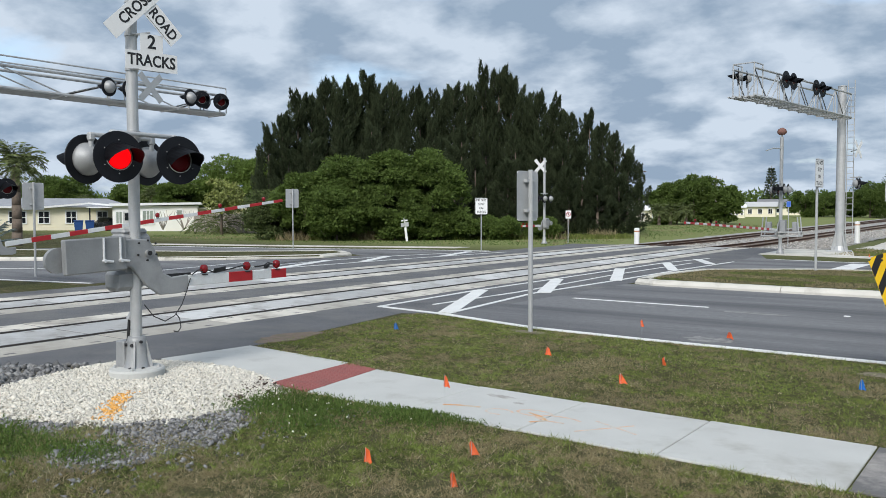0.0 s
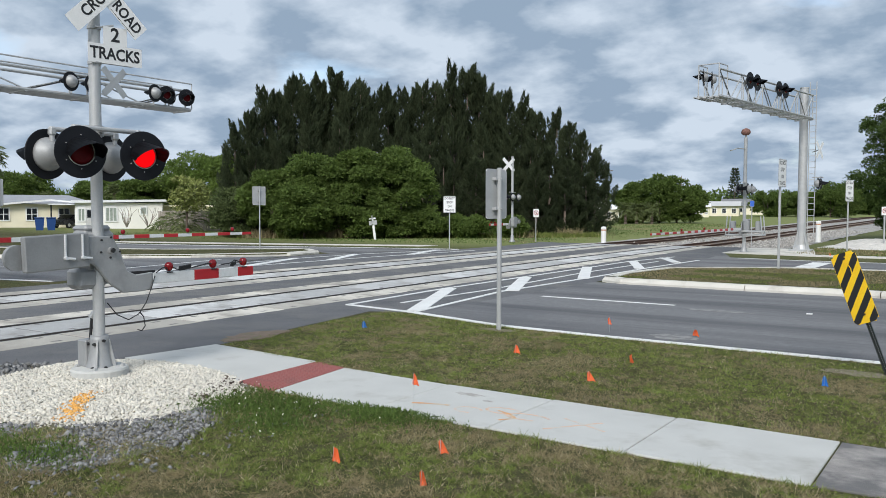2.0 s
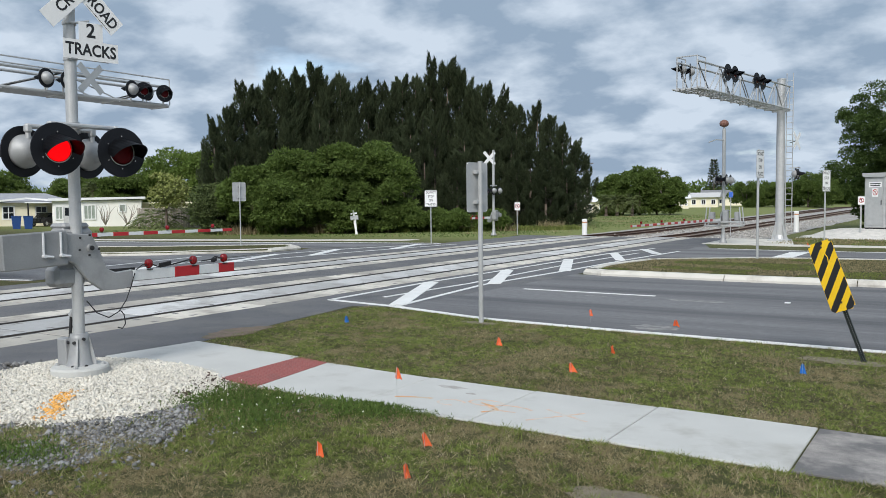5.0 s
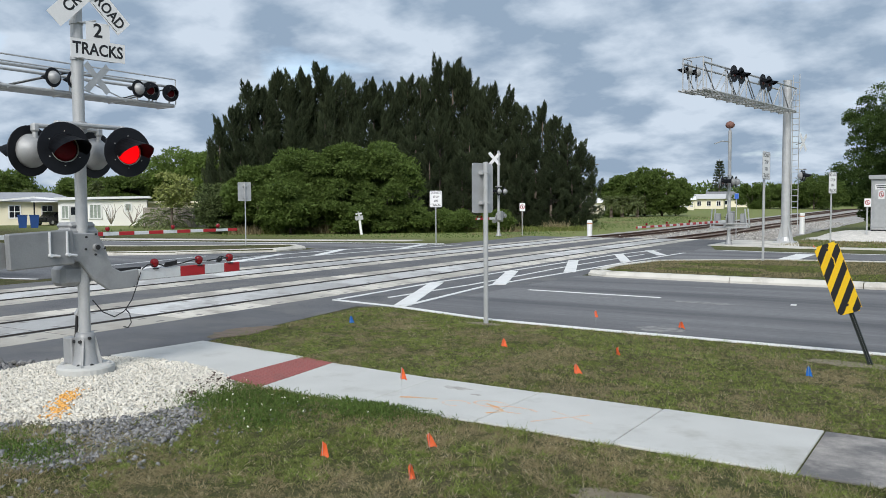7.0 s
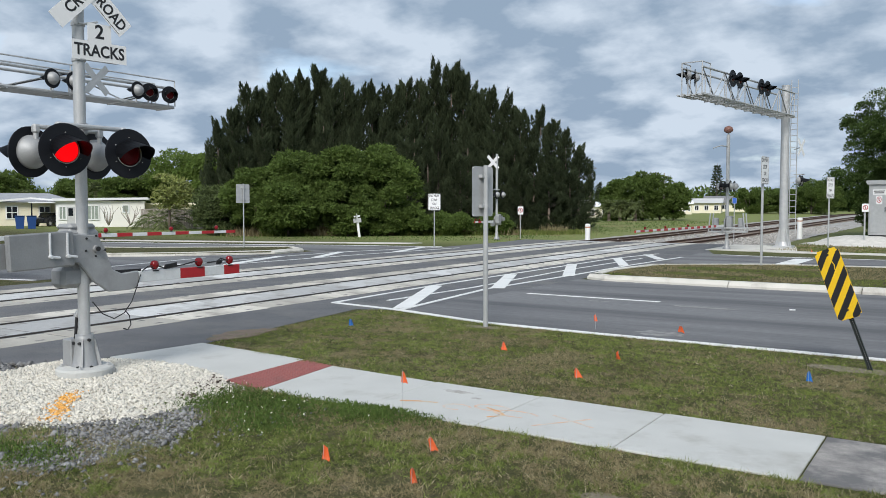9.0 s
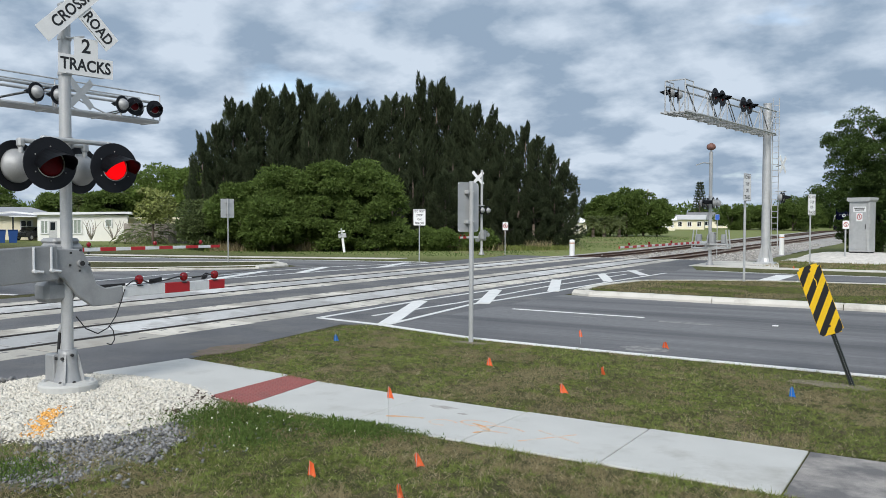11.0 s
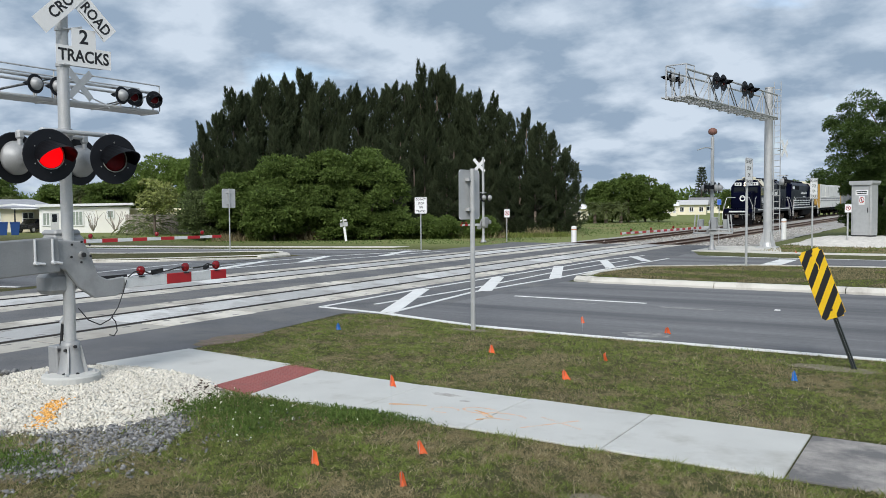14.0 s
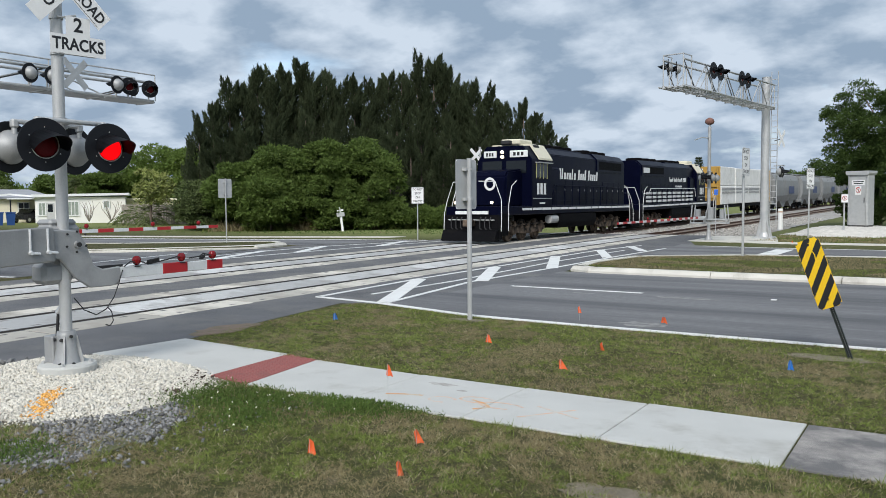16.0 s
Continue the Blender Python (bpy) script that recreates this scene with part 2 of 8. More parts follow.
def slab(name, outline, z0, z1, material, label, category):
    bm = bmesh.new()
    prism(bm, outline, "z", z0, z1)
    return setting(name, bm, material, label, category)


def text_mesh(body, size, material, parent, m, name="lettering", label="", bold=0.0, squeeze=1.0):
    """Built-in font as a thin mesh under a sign; m places it, with the text's x and y in its plane."""
    cu = bpy.data.curves.new(name, "FONT")
    cu.body, cu.size, cu.align_x, cu.align_y, cu.extrude, cu.offset = body, size, "CENTER", "CENTER", 0.001, bold
    cu.resolution_u = 3
    tmp = new("tmp", cu)
    me = bpy.data.meshes.new_from_object(tmp.evaluated_get(bpy.context.evaluated_depsgraph_get()))
    bpy.data.objects.remove(tmp)
    me.transform(m @ Matrix.Diagonal((squeeze, 1, 1, 1)))
    me.materials.clear()
    me.materials.append(material)
    ob = new(name, me)
    ob.parent = parent
    if label:
        ob["label"] = label
    return ob


def mesh_from(name, verts, faces, material, parent=None, midx=None):
    me = bpy.data.meshes.new(name)
    nv, nf = len(verts), len(faces)
    k = faces.shape[1]
    me.vertices.add(nv); me.vertices.foreach_set("co", np.asarray(verts, dtype=np.float32).ravel())
    me.loops.add(nf * k); me.loops.foreach_set("vertex_index", np.asarray(faces, dtype=np.int32).ravel())
    me.polygons.add(nf)
    me.polygons.foreach_set("loop_start", np.arange(0, nf * k, k, dtype=np.int32))
    for x in (material if isinstance(material, (list, tuple)) else [material]):
        me.materials.append(x)
    if midx is not None:
        me.polygons.foreach_set("material_index", np.asarray(midx, dtype=np.int32))
    me.update(calc_edges=True)
    ob = new(name, me)
    if parent is not None:
        ob.parent = parent
    return ob


def leaves(pos, direction, length, width, rng, tri=False):
    """Kites, or pointed slivers, at positions along directions with random roll."""
    n = len(pos)
    d = direction / np.linalg.norm(direction, axis=1, keepdims=True)
    side = np.cross(d, rng.normal(size=(n, 3)))
    side /= np.linalg.norm(side, axis=1, keepdims=True) + 1e-9
    L = (length * rng.uniform(0.6, 1.3, n))[:, None]
    Wd = (width * rng.uniform(0.7, 1.3, n))[:, None]
    if tri:
        v = np.stack([pos - side * Wd / 2, pos + side * Wd / 2, pos + d * L], axis=1).reshape(-1, 3)
        return v, np.arange(n * 3).reshape(-1, 3)
    v = np.stack([pos, pos + d * L * 0.45 + side * Wd / 2, pos + d * L, pos + d * L * 0.45 - side * Wd / 2], axis=1).reshape(-1, 3)
    return v, np.arange(n * 4).reshape(-1, 4)

# ---- ground, roads and tracks ----


def smooth(a, b, v):
    v = np.clip((v - a) / (b - a), 0, 1)
    return v * v * (3 - 2 * v)


def rail_z(y):
    """The railway climbs gently once it is past the crossing."""
    d = np.clip(np.asarray(y, float) - 57, 0, 110)
    return np.where(d < 12, d * d * 0.00048, d * 0.0115 - 0.069) + 0.012


def bend(y):
    """How far the tracks swing to the right: a curve from y 40 to 72, straight beyond."""
    y = np.asarray(y, float)
    return 0.00095 * np.clip(np.minimum(y, 72) - 40, 0, None) ** 2 + 0.0608 * np.clip(y - 72, 0, None)


def ground_z(x, y):
    x, y = np.asarray(x, float), np.asarray(y, float)
    rise = np.clip(y - 60, 0, 140) * 0.0108 * smooth(-32, -6, x + 0.25 * y)
    fall = -np.clip(-x - 45, 0, 45) * 0.012
    cx = -13.9 - 0.045 * y + bend(y)
    bed = smooth(-6.0, -4.0, x - cx) * (1 - smooth(9.6, 11.6, x - cx)) * smooth(50, 53, y)
    return rise - fall - 0.012 - 0.45 * bed


def centre_x(y, off=0.0):
    """Centre line of the far track (off 0) or the near one (off 5.35)."""
    return -13.9 - 0.045 * y + float(bend(y)) + off


FAR, NEAR, GAUGE = 0.0, 5.35, 1.56


def lawn_material():
    m = bpy.data.materials.new("mown_lawn")
    m.use_nodes = True
    n, l = m.node_tree.nodes, m.node_tree.links
    b = n["Principled BSDF"]
    b.inputs["Roughness"].default_value, b.inputs["Specular IOR Level"].default_value = 0.95, 0.1
    geo = n.new("ShaderNodeNewGeometry")

    def noise_fac(scale, detail, rough, lo, hi):
        t = n.new("ShaderNodeTexNoise")
        t.inputs["Scale"].default_value, t.inputs["Detail"].default_value, t.inputs["Roughness"].default_value = scale, detail, rough
        l.new(geo.outputs["Position"], t.inputs["Vector"])
        r = n.new("ShaderNodeMapRange"); r.inputs["From Min"].default_value, r.inputs["From Max"].default_value = lo, hi
        l.new(t.outputs["Fac"], r.inputs["Value"])
        return r.outputs[0], t

    def blend(fac, a, bb):
        x = n.new("ShaderNodeMix"); x.data_type = "RGBA"
        l.new(fac, x.inputs["Factor"])
        for sock, v in (("A", a), ("B", bb)):
            if isinstance(v, tuple):
                x.inputs[sock].default_value = (*v, 1)
            else:
                l.new(v, x.inputs[sock])
        return x.outputs["Result"]

    f1, _ = noise_fac(0.55, 5, 0.6, 0.42, 0.62)
    f2, _ = noise_fac(6, 5, 0.65, 0.38, 0.66)
    f3, tex = noise_fac(55, 4, 0.7, 0.4, 0.62)
    f4, _ = noise_fac(1.6, 6, 0.65, 0.56, 0.66)
    # ground tones darkened to stand in for shade among the tufts
    c = blend(f1, (0.082, 0.094, 0.032), (0.135, 0.115, 0.064))
    c2 = blend(f2, c, (0.095, 0.102, 0.034))
    # fine dark flecks: shade of the gaps between blades, put into the colour
    c3 = blend(f3, c2, (0.035, 0.033, 0.018))
    c4 = blend(f4, c3, (0.15, 0.12, 0.075))
    # lusher grass beyond the railway embankment
    sep = n.new("ShaderNodeSeparateXYZ"); l.new(geo.outputs["Position"], sep.inputs[0])
    lush = n.new("ShaderNodeMapRange"); lush.inputs["From Min"].default_value, lush.inputs["From Max"].default_value = 36, 48
    lush.inputs["To Max"].default_value = 0.75
    l.new(sep.outputs["Y"], lush.inputs["Value"])
    side = n.new("ShaderNodeMapRange"); side.inputs["From Min"].default_value, side.inputs["From Max"].default_value = -12, -5
    side.inputs["To Min"].default_value, side.inputs["To Max"].default_value = 1.0, 0.5
    l.new(sep.outputs["X"], side.inputs["Value"])
    both = n.new("ShaderNodeMath"); both.operation = "MULTIPLY"
    l.new(lush.outputs[0], both.inputs[0]); l.new(side.outputs[0], both.inputs[1])
    c4 = blend(both.outputs[0], c4, blend(f2, (0.18, 0.235, 0.07), (0.27, 0.275, 0.125)))
    l.new(c4, b.inputs["Base Color"])
    bp = n.new("ShaderNodeBump"); bp.inputs["Strength"].default_value = 0.5; bp.inputs["Distance"].default_value = 0.03
    l.new(tex.outputs["Fac"], bp.inputs["Height"]); l.new(bp.outputs[0], b.inputs["Normal"])
    return m


lawn_soil = lawn_material()


def build_ground():
    xs = np.unique(np.concatenate([np.linspace(-1500, -160, 12), np.linspace(-160, 60, 111), np.linspace(60, 1500, 12)]))
    ys = np.unique(np.concatenate([np.linspace(-1500, -20, 8), np.linspace(-20, 260, 141), np.linspace(260, 1500, 12)]))
    X, Y = np.meshgrid(xs, ys)
    v = np.stack([X, Y, ground_z(X, Y)], -1).reshape(-1, 3)
    w = len(xs)
    i = (np.arange(len(ys) - 1)[:, None] * w + np.arange(w - 1)[None]).ravel()
    ob = mesh_from("ground", v, np.stack([i, i + 1, i + w + 1, i + w], 1), lawn_soil)
    ob.data.polygons.foreach_set("use_smooth", [True] * len(ob.data.polygons))
    tagged(ob, "short mown lawn with green and straw-dry patches", "lawn", kind="structure")


build_ground()

slab("road_near", [(-4.6, 13.3), (-2.1, 12.5), (0.2, 12.36), (60, 12.2), (60, 22.6), (-4.6, 22.6)], -0.2, 0.0, asphalt, "grey worn asphalt carriageway with tyre-darkened lanes", "road")
slab("road_crossing", [(-7.4, -12), (-7.2, 1.8), (-5.5, 5.15), (-4.9, 6.4), (-4.75, 8.0), (-5.6, 12.9), (-4.6, 13.3), (-4.6, 22.6), (-4.7, 31.5), (-6.2, 43.2), (-7, 51), (-21.5, 51.5), (-20.6, 47), (-20, 38.8), (-23, 31), (-22.6, 27.5), (-18.5, 15), (-17.5, 13), (-16.5, -12)], -0.2, -0.004, asphalt_dark, "dark asphalt apron round the railway tracks", "road")
slab("road_far", [(-4.7, 31.3), (60, 32.4), (60, 39.5), (-2, 38.6), (-4.9, 39.3), (-6.2, 43.2)], -0.2, -0.001, asphalt, "grey asphalt far carriageway", "road")
slab("road_west", [(-18.3, 13.0), (-18.6, 15), (-22.8, 27.6), (-25.2, 24), (-60, -2), (-60, -14), (-24, 11.5)], -0.2, -0.002, asphalt, "grey asphalt carriageway beyond the tracks", "road")
slab("road_west_far", [(-20.3, 38.8), (-23.2, 31), (-25.5, 32), (-31.3, 27.2), (-75, 9), (-75, 14), (-43, 31.9), (-33, 34.5), (-26, 37.2)], -0.2, -0.003, asphalt, "grey asphalt far carriageway beyond the tracks", "road")


def strip(bm, pts, width, z0, z1):
    """A flat band of that width along a line of (x, y)."""
    for (ax, ay), (bx, by) in zip(pts, pts[1:]):
        d = Vector((bx - ax, by - ay)).normalized() * width / 2
        prism(bm, [(ax + d.y, ay - d.x), (bx + d.y, by - d.x), (bx - d.y, by + d.x), (ax - d.y, ay + d.x)], "z", z0, z1)


def marking(name, pts, width, label, z=0.006):
    bm = bmesh.new()
    strip(bm, pts, width, -0.05, z)
    return tagged(part(name, bm, paint_white), label, "road marking", kind="structure")


marking("edge_line", [(-6.8, 13.55), (-4.7, 13.28), (-2.1, 12.58), (0.2, 12.44), (5, 12.36), (60, 12.3)], 0.16, "worn white edge line along the verge")
marking("lane_line", [(-3.95, 17.88), (-0.45, 17.83)], 0.13, "white broken lane line on grey asphalt")
marking("lane_line", [(8.7, 17.8), (12.5, 17.75)], 0.13, "white broken lane line on grey asphalt")
marking("hatching_outline", [(-6.8, 13.55), (-7.2, 18.3), (-7.35, 24), (-7.65, 33.5), (-7.2, 38)], 0.13, "white outline of the hatched crossing area")
marking("hatching_outline", [(-4.7, 13.4), (-5.45, 18.4), (-5.4, 24), (-5.5, 30), (-5.4, 36)], 0.13, "white outline of the hatched crossing area", 0.007)
marking("hatching_outline", [(-6.0, 14.6), (-5.95, 18.4), (-6.5, 26), (-6.6, 34)], 0.10, "thin white line inside the hatched crossing area", 0.008)
for a, b in (((-4.8, 13.5), (-7.1, 18.3)), ((-5.3, 18.7), (-7.2, 23.0)), ((-5.4, 23.6), (-7.65, 28.9)), ((-5.6, 29.2), (-7.55, 33.5)), ((-5.7, 33.8), (-7.4, 37.0))):
    marking("hatching_bar", [a, b], 0.39, "broad white diagonal hatching bar", 0.010)
marking("stop_line_west", [(-21.6, 17.4), (-23.2, 23.8)], 0.15, "white line on the road beyond the tracks")
for a, b in (((-17.9, 14.5), (-20.6, 20.5)), ((-18.9, 21.3), (-21.2, 26.6)), ((-19.1, 26.6), (-21.3, 31.0)), ((-18.9, 32.4), (-20.6, 37.2))):
    marking("hatching_bar", [a, b], 0.42, "broad white diagonal hatching bar", 0.010)
marking("hatching_outline", [(-17.7, 14.0), (-18.9, 21.3), (-19.0, 30), (-18.6, 38)], 0.13, "white outline of the hatched crossing area")
marking("hatching_outline", [(-20.0, 18.6), (-21.1, 26.7), (-21.2, 31), (-19.8, 38.2)], 0.13, "white outline of the hatched crossing area", 0.007)
marking("lane_line", [(-29.5, 13.2), (-26.0, 16.5)], 0.13, "white broken lane line on grey asphalt")
marking("crosswalk_bar", [(-0.55, 31.6), (-0.5, 37.4)], 0.75, "broad pale bar across the far road")
marking("edge_line", [(-4.4, 38.9), (-1.5, 38.45), (60, 39.2)], 0.14, "white edge line of the far road")
marking("edge_line", [(-20.2, 38.6), (-26, 37.0), (-33, 34.3), (-43, 31.8), (-75, 14.1)], 0.25, "white edge line of the far road")
marking("edge_line", [(-18.4, 13.1), (-24, 11.7), (-60, -13.7)], 0.16, "white edge line of the road")


def kerbed_island(name, outline, label):
    """A raised island: concrete kerb round a grass bed, the kerb split where its joints are."""
    ob = tagged(new(name), label, "traffic island", kind="structure")
    bm = bmesh.new()
    k = len(outline)
    c = Vector((sum(p[0] for p in outline) / k, sum(p[1] for p in outline) / k))
    for i in range(k):
        a, b = Vector(outline[i]), Vector(outline[(i + 1) % k])
        n = max(1, int((b - a).length / 3.2))
        for j in range(n):
            p, q = a.lerp(b, j / n), a.lerp(b, (j + 1) / n)
            d = (q - p).normalized()
            bm = bmesh.new()
            nrm = Vector((-d.y, d.x))
            p2, q2 = p + d * 0.012, q - d * 0.012
            lo = [p2, q2, q2 + nrm * 0.42, p2 + nrm * 0.42]
            hi = [p2 + nrm * 0.10, q2 + nrm * 0.10, q2 + nrm * 0.42, p2 + nrm * 0.42]
            va = [bm.verts.new((v.x, v.y, -0.05)) for v in lo]
            vm = [bm.verts.new((v.x, v.y, 0.06)) for v in lo]
            vb = [bm.verts.new((v.x, v.y, 0.16)) for v in hi]
            for ra, rb in ((va, vm), (vm, vb)):
                for s in range(4):
                    bm.faces.new((ra[s], ra[(s + 1) % 4], rb[(s + 1) % 4], rb[s]))
            bm.faces.new(vb)
            bmesh.ops.recalc_face_normals(bm, faces=bm.faces)
            part("kerb", bm, kerb_mat, ob)
    bm = bmesh.new()
    prism(bm, [(x + (c.x - x) * 0.01, y + (c.y - y) * 0.03) for x, y in outline], "z", -0.05, 0.135)
    part("grass_bed", bm, lawn_soil, ob, "mown grass bed, green and straw")
    return ob


kerbed_island("median_east", [(-4.45, 22.9), (-3.7, 22.45), (0.0, 22.3), (60, 22.5), (60, 31.9), (3.3, 31.7), (-0.9, 31.0), (-4.3, 28.6), (-4.75, 25.2)], "kerbed grass median island with pale concrete kerb")
kerbed_island("median_west", [(-25.3, 23.9), (-22.9, 27.9), (-23.3, 30.4), (-25.4, 31.9), (-31.4, 26.8), (-60, 14.5), (-60, -1.0), (-27.8, 21.4)], "kerbed grass median island with pale concrete kerb")
slab("pavement_far", [(-1.9, 42.4), (60, 43.0), (60, 44.2), (-1.9, 43.9), (-3, 50), (-6.6, 50.5), (-6.4, 43.4)], -0.2, 0.02, kerb_mat, "pale sandy concrete pavement beside the tracks", "pavement")
slab("pavement_west", [(-24, 40.6), (-33, 37.2), (-50, 31.6), (-75, 19), (-75, 20.3), (-50, 33.1), (-33, 38.6), (-24, 42.2)], -0.2, 0.02, kerb_mat, "pale concrete pavement in front of the houses", "pavement")

def blotch(name, x, y, rx, ry, z, material, label, category, seed):
    """A thin irregular patch lying on the ground."""
    r = random.Random(seed)
    k, bm = 22, bmesh.new()
    prism(bm, [(x + rx * (1 + r.uniform(-0.3, 0.2)) * math.cos(2 * math.pi * i / k), y + ry * (1 + r.uniform(-0.3, 0.2)) * math.sin(2 * math.pi * i / k)) for i in range(k)], "z", z - 0.03, z)
    bmesh.ops.recalc_face_normals(bm, faces=bm.faces)
    setting(name, bm, material, label, category)


bare_soil = mat("bare_soil", (0.2, 0.17, 0.12), 0.95, 0, 9, 0.3, 0.8, 60, (0.15, 0.13, 0.09), 0.56)
red_soil = mat("reddish_soil", (0.2, 0.145, 0.11), 0.95, 0, 9, 0.3, 0.8, 60, (0.14, 0.13, 0.075), 0.56)
worn_pale = mat("worn_asphalt", (0.27, 0.265, 0.255), 0.9, 0, 9, 0.3, 0.5, 60, (0.16, 0.16, 0.16), 0.52)
blotch("bare_patch", 3.75, 4.74, 0.55, 0.2, -0.008, bare_soil, "bare sandy soil worn through the lawn", "soil", 3)
blotch("bare_patch", 4.35, 11.35, 0.6, 0.22, -0.008, bare_soil, "bare sandy soil round the leaning marker", "soil", 4)
blotch("bare_patch", -1.9, 12.1, 0.4, 0.15, -0.008, bare_soil, "bare sandy soil round the sign post", "soil", 5)
blotch("bare_patch", -5.0, 9.0, 0.35, 0.75, 0.003, red_soil, "reddish bare soil at the lawn's corner", "soil", 6)
blotch("worn_patch", 1.15, 13.02, 0.42, 0.34, 0.0035, worn_pale, "crumbled pale spot at the road's edge", "road patch", 7)
blotch("worn_patch", 0.65, 17.3, 0.75, 0.16, 0.0035, worn_pale, "pale worn streak on the asphalt", "road patch", 8)
blotch("worn_patch", -1.7, 17.2, 0.3, 0.07, 0.0035, worn_pale, "pale worn streak on the asphalt", "road patch", 9)
bm = bmesh.new(); box(bm, (2.41, 17.77, 0.0), (2.53, 17.87, 0.02), 0.006)
tagged(part("road_stud", bm, sign_white), "small white reflective stud on the asphalt", "road stud")

# the near pavement, slab by slab
sidewalk = tagged(new("pavement"), "light grey concrete sidewalk with tooled joints", "pavement", kind="structure")


def paving(outline, material, label="", z=0.008):
    bm = bmesh.new()
    vs = prism(bm, outline, "z", -0.12, z)
    top = [e for e in bm.edges if all(v.co.z > 0 for v in e.verts)]
    bmesh.ops.bevel(bm, geom=top, offset=0.008, segments=1, affect="EDGES")
    return part("slab", bm, material, sidewalk, label)


for a, b in ((-1.46, 0.08), (0.092, 1.548), (1.56, 3.0), (3.012, 4.58)):
    la = -1.72 if a < -1 else a
    paving([(a, 6.03), (b, 6.01), (b, 7.51), (la, 7.62 if a < -1 else 7.53)], concrete)
paving([(-4.78, 7.95), (-4.92, 6.35), (-3.0, 6.22), (-2.24, 6.16), (-2.38, 7.76)], concrete)
for k in range(6):
    paving([(4.598 + k * 1.9, 6.03), (6.485 + k * 1.9, 6.03), (6.485 + k * 1.9, 7.47), (4.598 + k * 1.9, 7.49)], concrete_old, "old grey-brown stained concrete slab")
bm = bmesh.new()
prism(bm, [(-2.228, 6.155), (-1.472, 6.035), (-1.732, 7.625), (-2.368, 7.755)], "z", -0.12, 0.006)
for i in range(13):
    for j in range(28):
        u, v = (i + 0.5) / 13, (j + 0.5) / 28
        x = (1 - v) * (-2.228 + u * 0.756) + v * (-2.368 + u * 0.636)
        y = (1 - v) * (6.155 - u * 0.12) + v * (7.755 - u * 0.13)
        rod(bm, (x, y, 0.005), (x, y, 0.011), 0.015, 0.009, 6)
part("tactile_strip", bm, brick_red, sidewalk, "brick-red tactile paving strip with raised domes")

slab_stain = mat("slab_stain", (0.30, 0.285, 0.26), 0.9, 0, 14, 0.3, 0.2, 80, (0.42, 0.41, 0.385), 0.5)
blotch("slab_stain", 0.60, 7.19, 0.2, 0.07, 0.0098, slab_stain, "dark stain on the concrete slab", "stain", 11)
blotch("slab_stain", 0.98, 7.01, 0.07, 0.035, 0.0098, slab_stain, "small dark stain on the concrete slab", "stain", 12)

# faded survey paint on the slabs and on the white stones
orange_spray = mat("orange_spray", (0.62, 0.30, 0.10), 0.9, 0, 14, 0.3, 0, 80, (0.52, 0.44, 0.34), 0.5)
pink_spray = mat("faded_spray", (0.60, 0.42, 0.31), 0.9, 0, 14, 0.25, 0, 80, (0.53, 0.5, 0.45), 0.53)


def spray(name, pts, width, material, z, label):
    bm = bmesh.new()
    strip(bm, pts, width, z - 0.002, z)
    tagged(part(name, bm, material), label, "spray paint", kind="structure")


spray("spray_mark", [(0.3, 6.46), (0.5, 6.55), (0.72, 6.6)], 0.05, orange_spray, 0.0105, "faded orange survey paint on the concrete slab")
for k, (x, y) in enumerate(((1.0, 6.55), (1.35, 6.72), (1.7, 6.62))):
    spray("spray_mark", [(x + 0.16 * math.cos(a) * (1 + 0.3 * k), y + 0.12 * math.sin(a)) for a in np.linspace(0.4, 5.2, 9)], 0.03, pink_spray, 0.0102 + 0.0003 * k, "faded pinkish survey paint squiggle on concrete")
spray("spray_mark", [(1.5, 6.35), (1.62, 6.5), (1.5, 6.62), (1.3, 6.7)], 0.035, orange_spray, 0.011, "faded orange survey paint on the concrete slab")
spray("spray_mark", [(2.05, 6.3), (2.45, 6.85)], 0.03, pink_spray, 0.0105, "faded pale survey cross on concrete")
spray("spray_mark", [(2.05, 6.8), (2.6, 6.55)], 0.03, pink_spray, 0.0109, "faded pale survey cross on concrete")

# ---- tracks ----


def rail_line(off, side, y0, y1, step, material, label):
    """One running rail: foot, web and head along the curve."""
    ys = np.arange(y0, y1 + 0.01, step)
    prof = [(-0.065, -0.16), (0.065, -0.16), (0.065, -0.148), (0.012, -0.13), (0.012, -0.035), (0.036, -0.028), (0.036, 0.006), (-0.036, 0.006), (-0.036, -0.028), (-0.012, -0.035), (-0.012, -0.13), (-0.065, -0.148)]
    v, f = [], []
    k = len(prof)
    for i, y in enumerate(ys):
        x, z = centre_x(y, off) + side * GAUGE / 2, float(rail_z(y))
        v += [(x + px, y, z + pz) for px, pz in prof]
        if i:
            f += [((i - 1) * k + j, (i - 1) * k + (j + 1) % k, i * k + (j + 1) % k, i * k + j) for j in range(k)]
    tagged(mesh_from("rail", np.array(v), np.array(f), material), label, "rail", "running rails")


for off in (FAR, NEAR):
    for side in (-1, 1):
        rail_line(off, side, -30, 50.5, 8, rail_steel, "dark steel running rail set in concrete crossing panels")
        rail_line(off, side, 50.55, 330, 4, rail_rust, "brown rusty steel running rail on ballast")

PANEL = 2.44


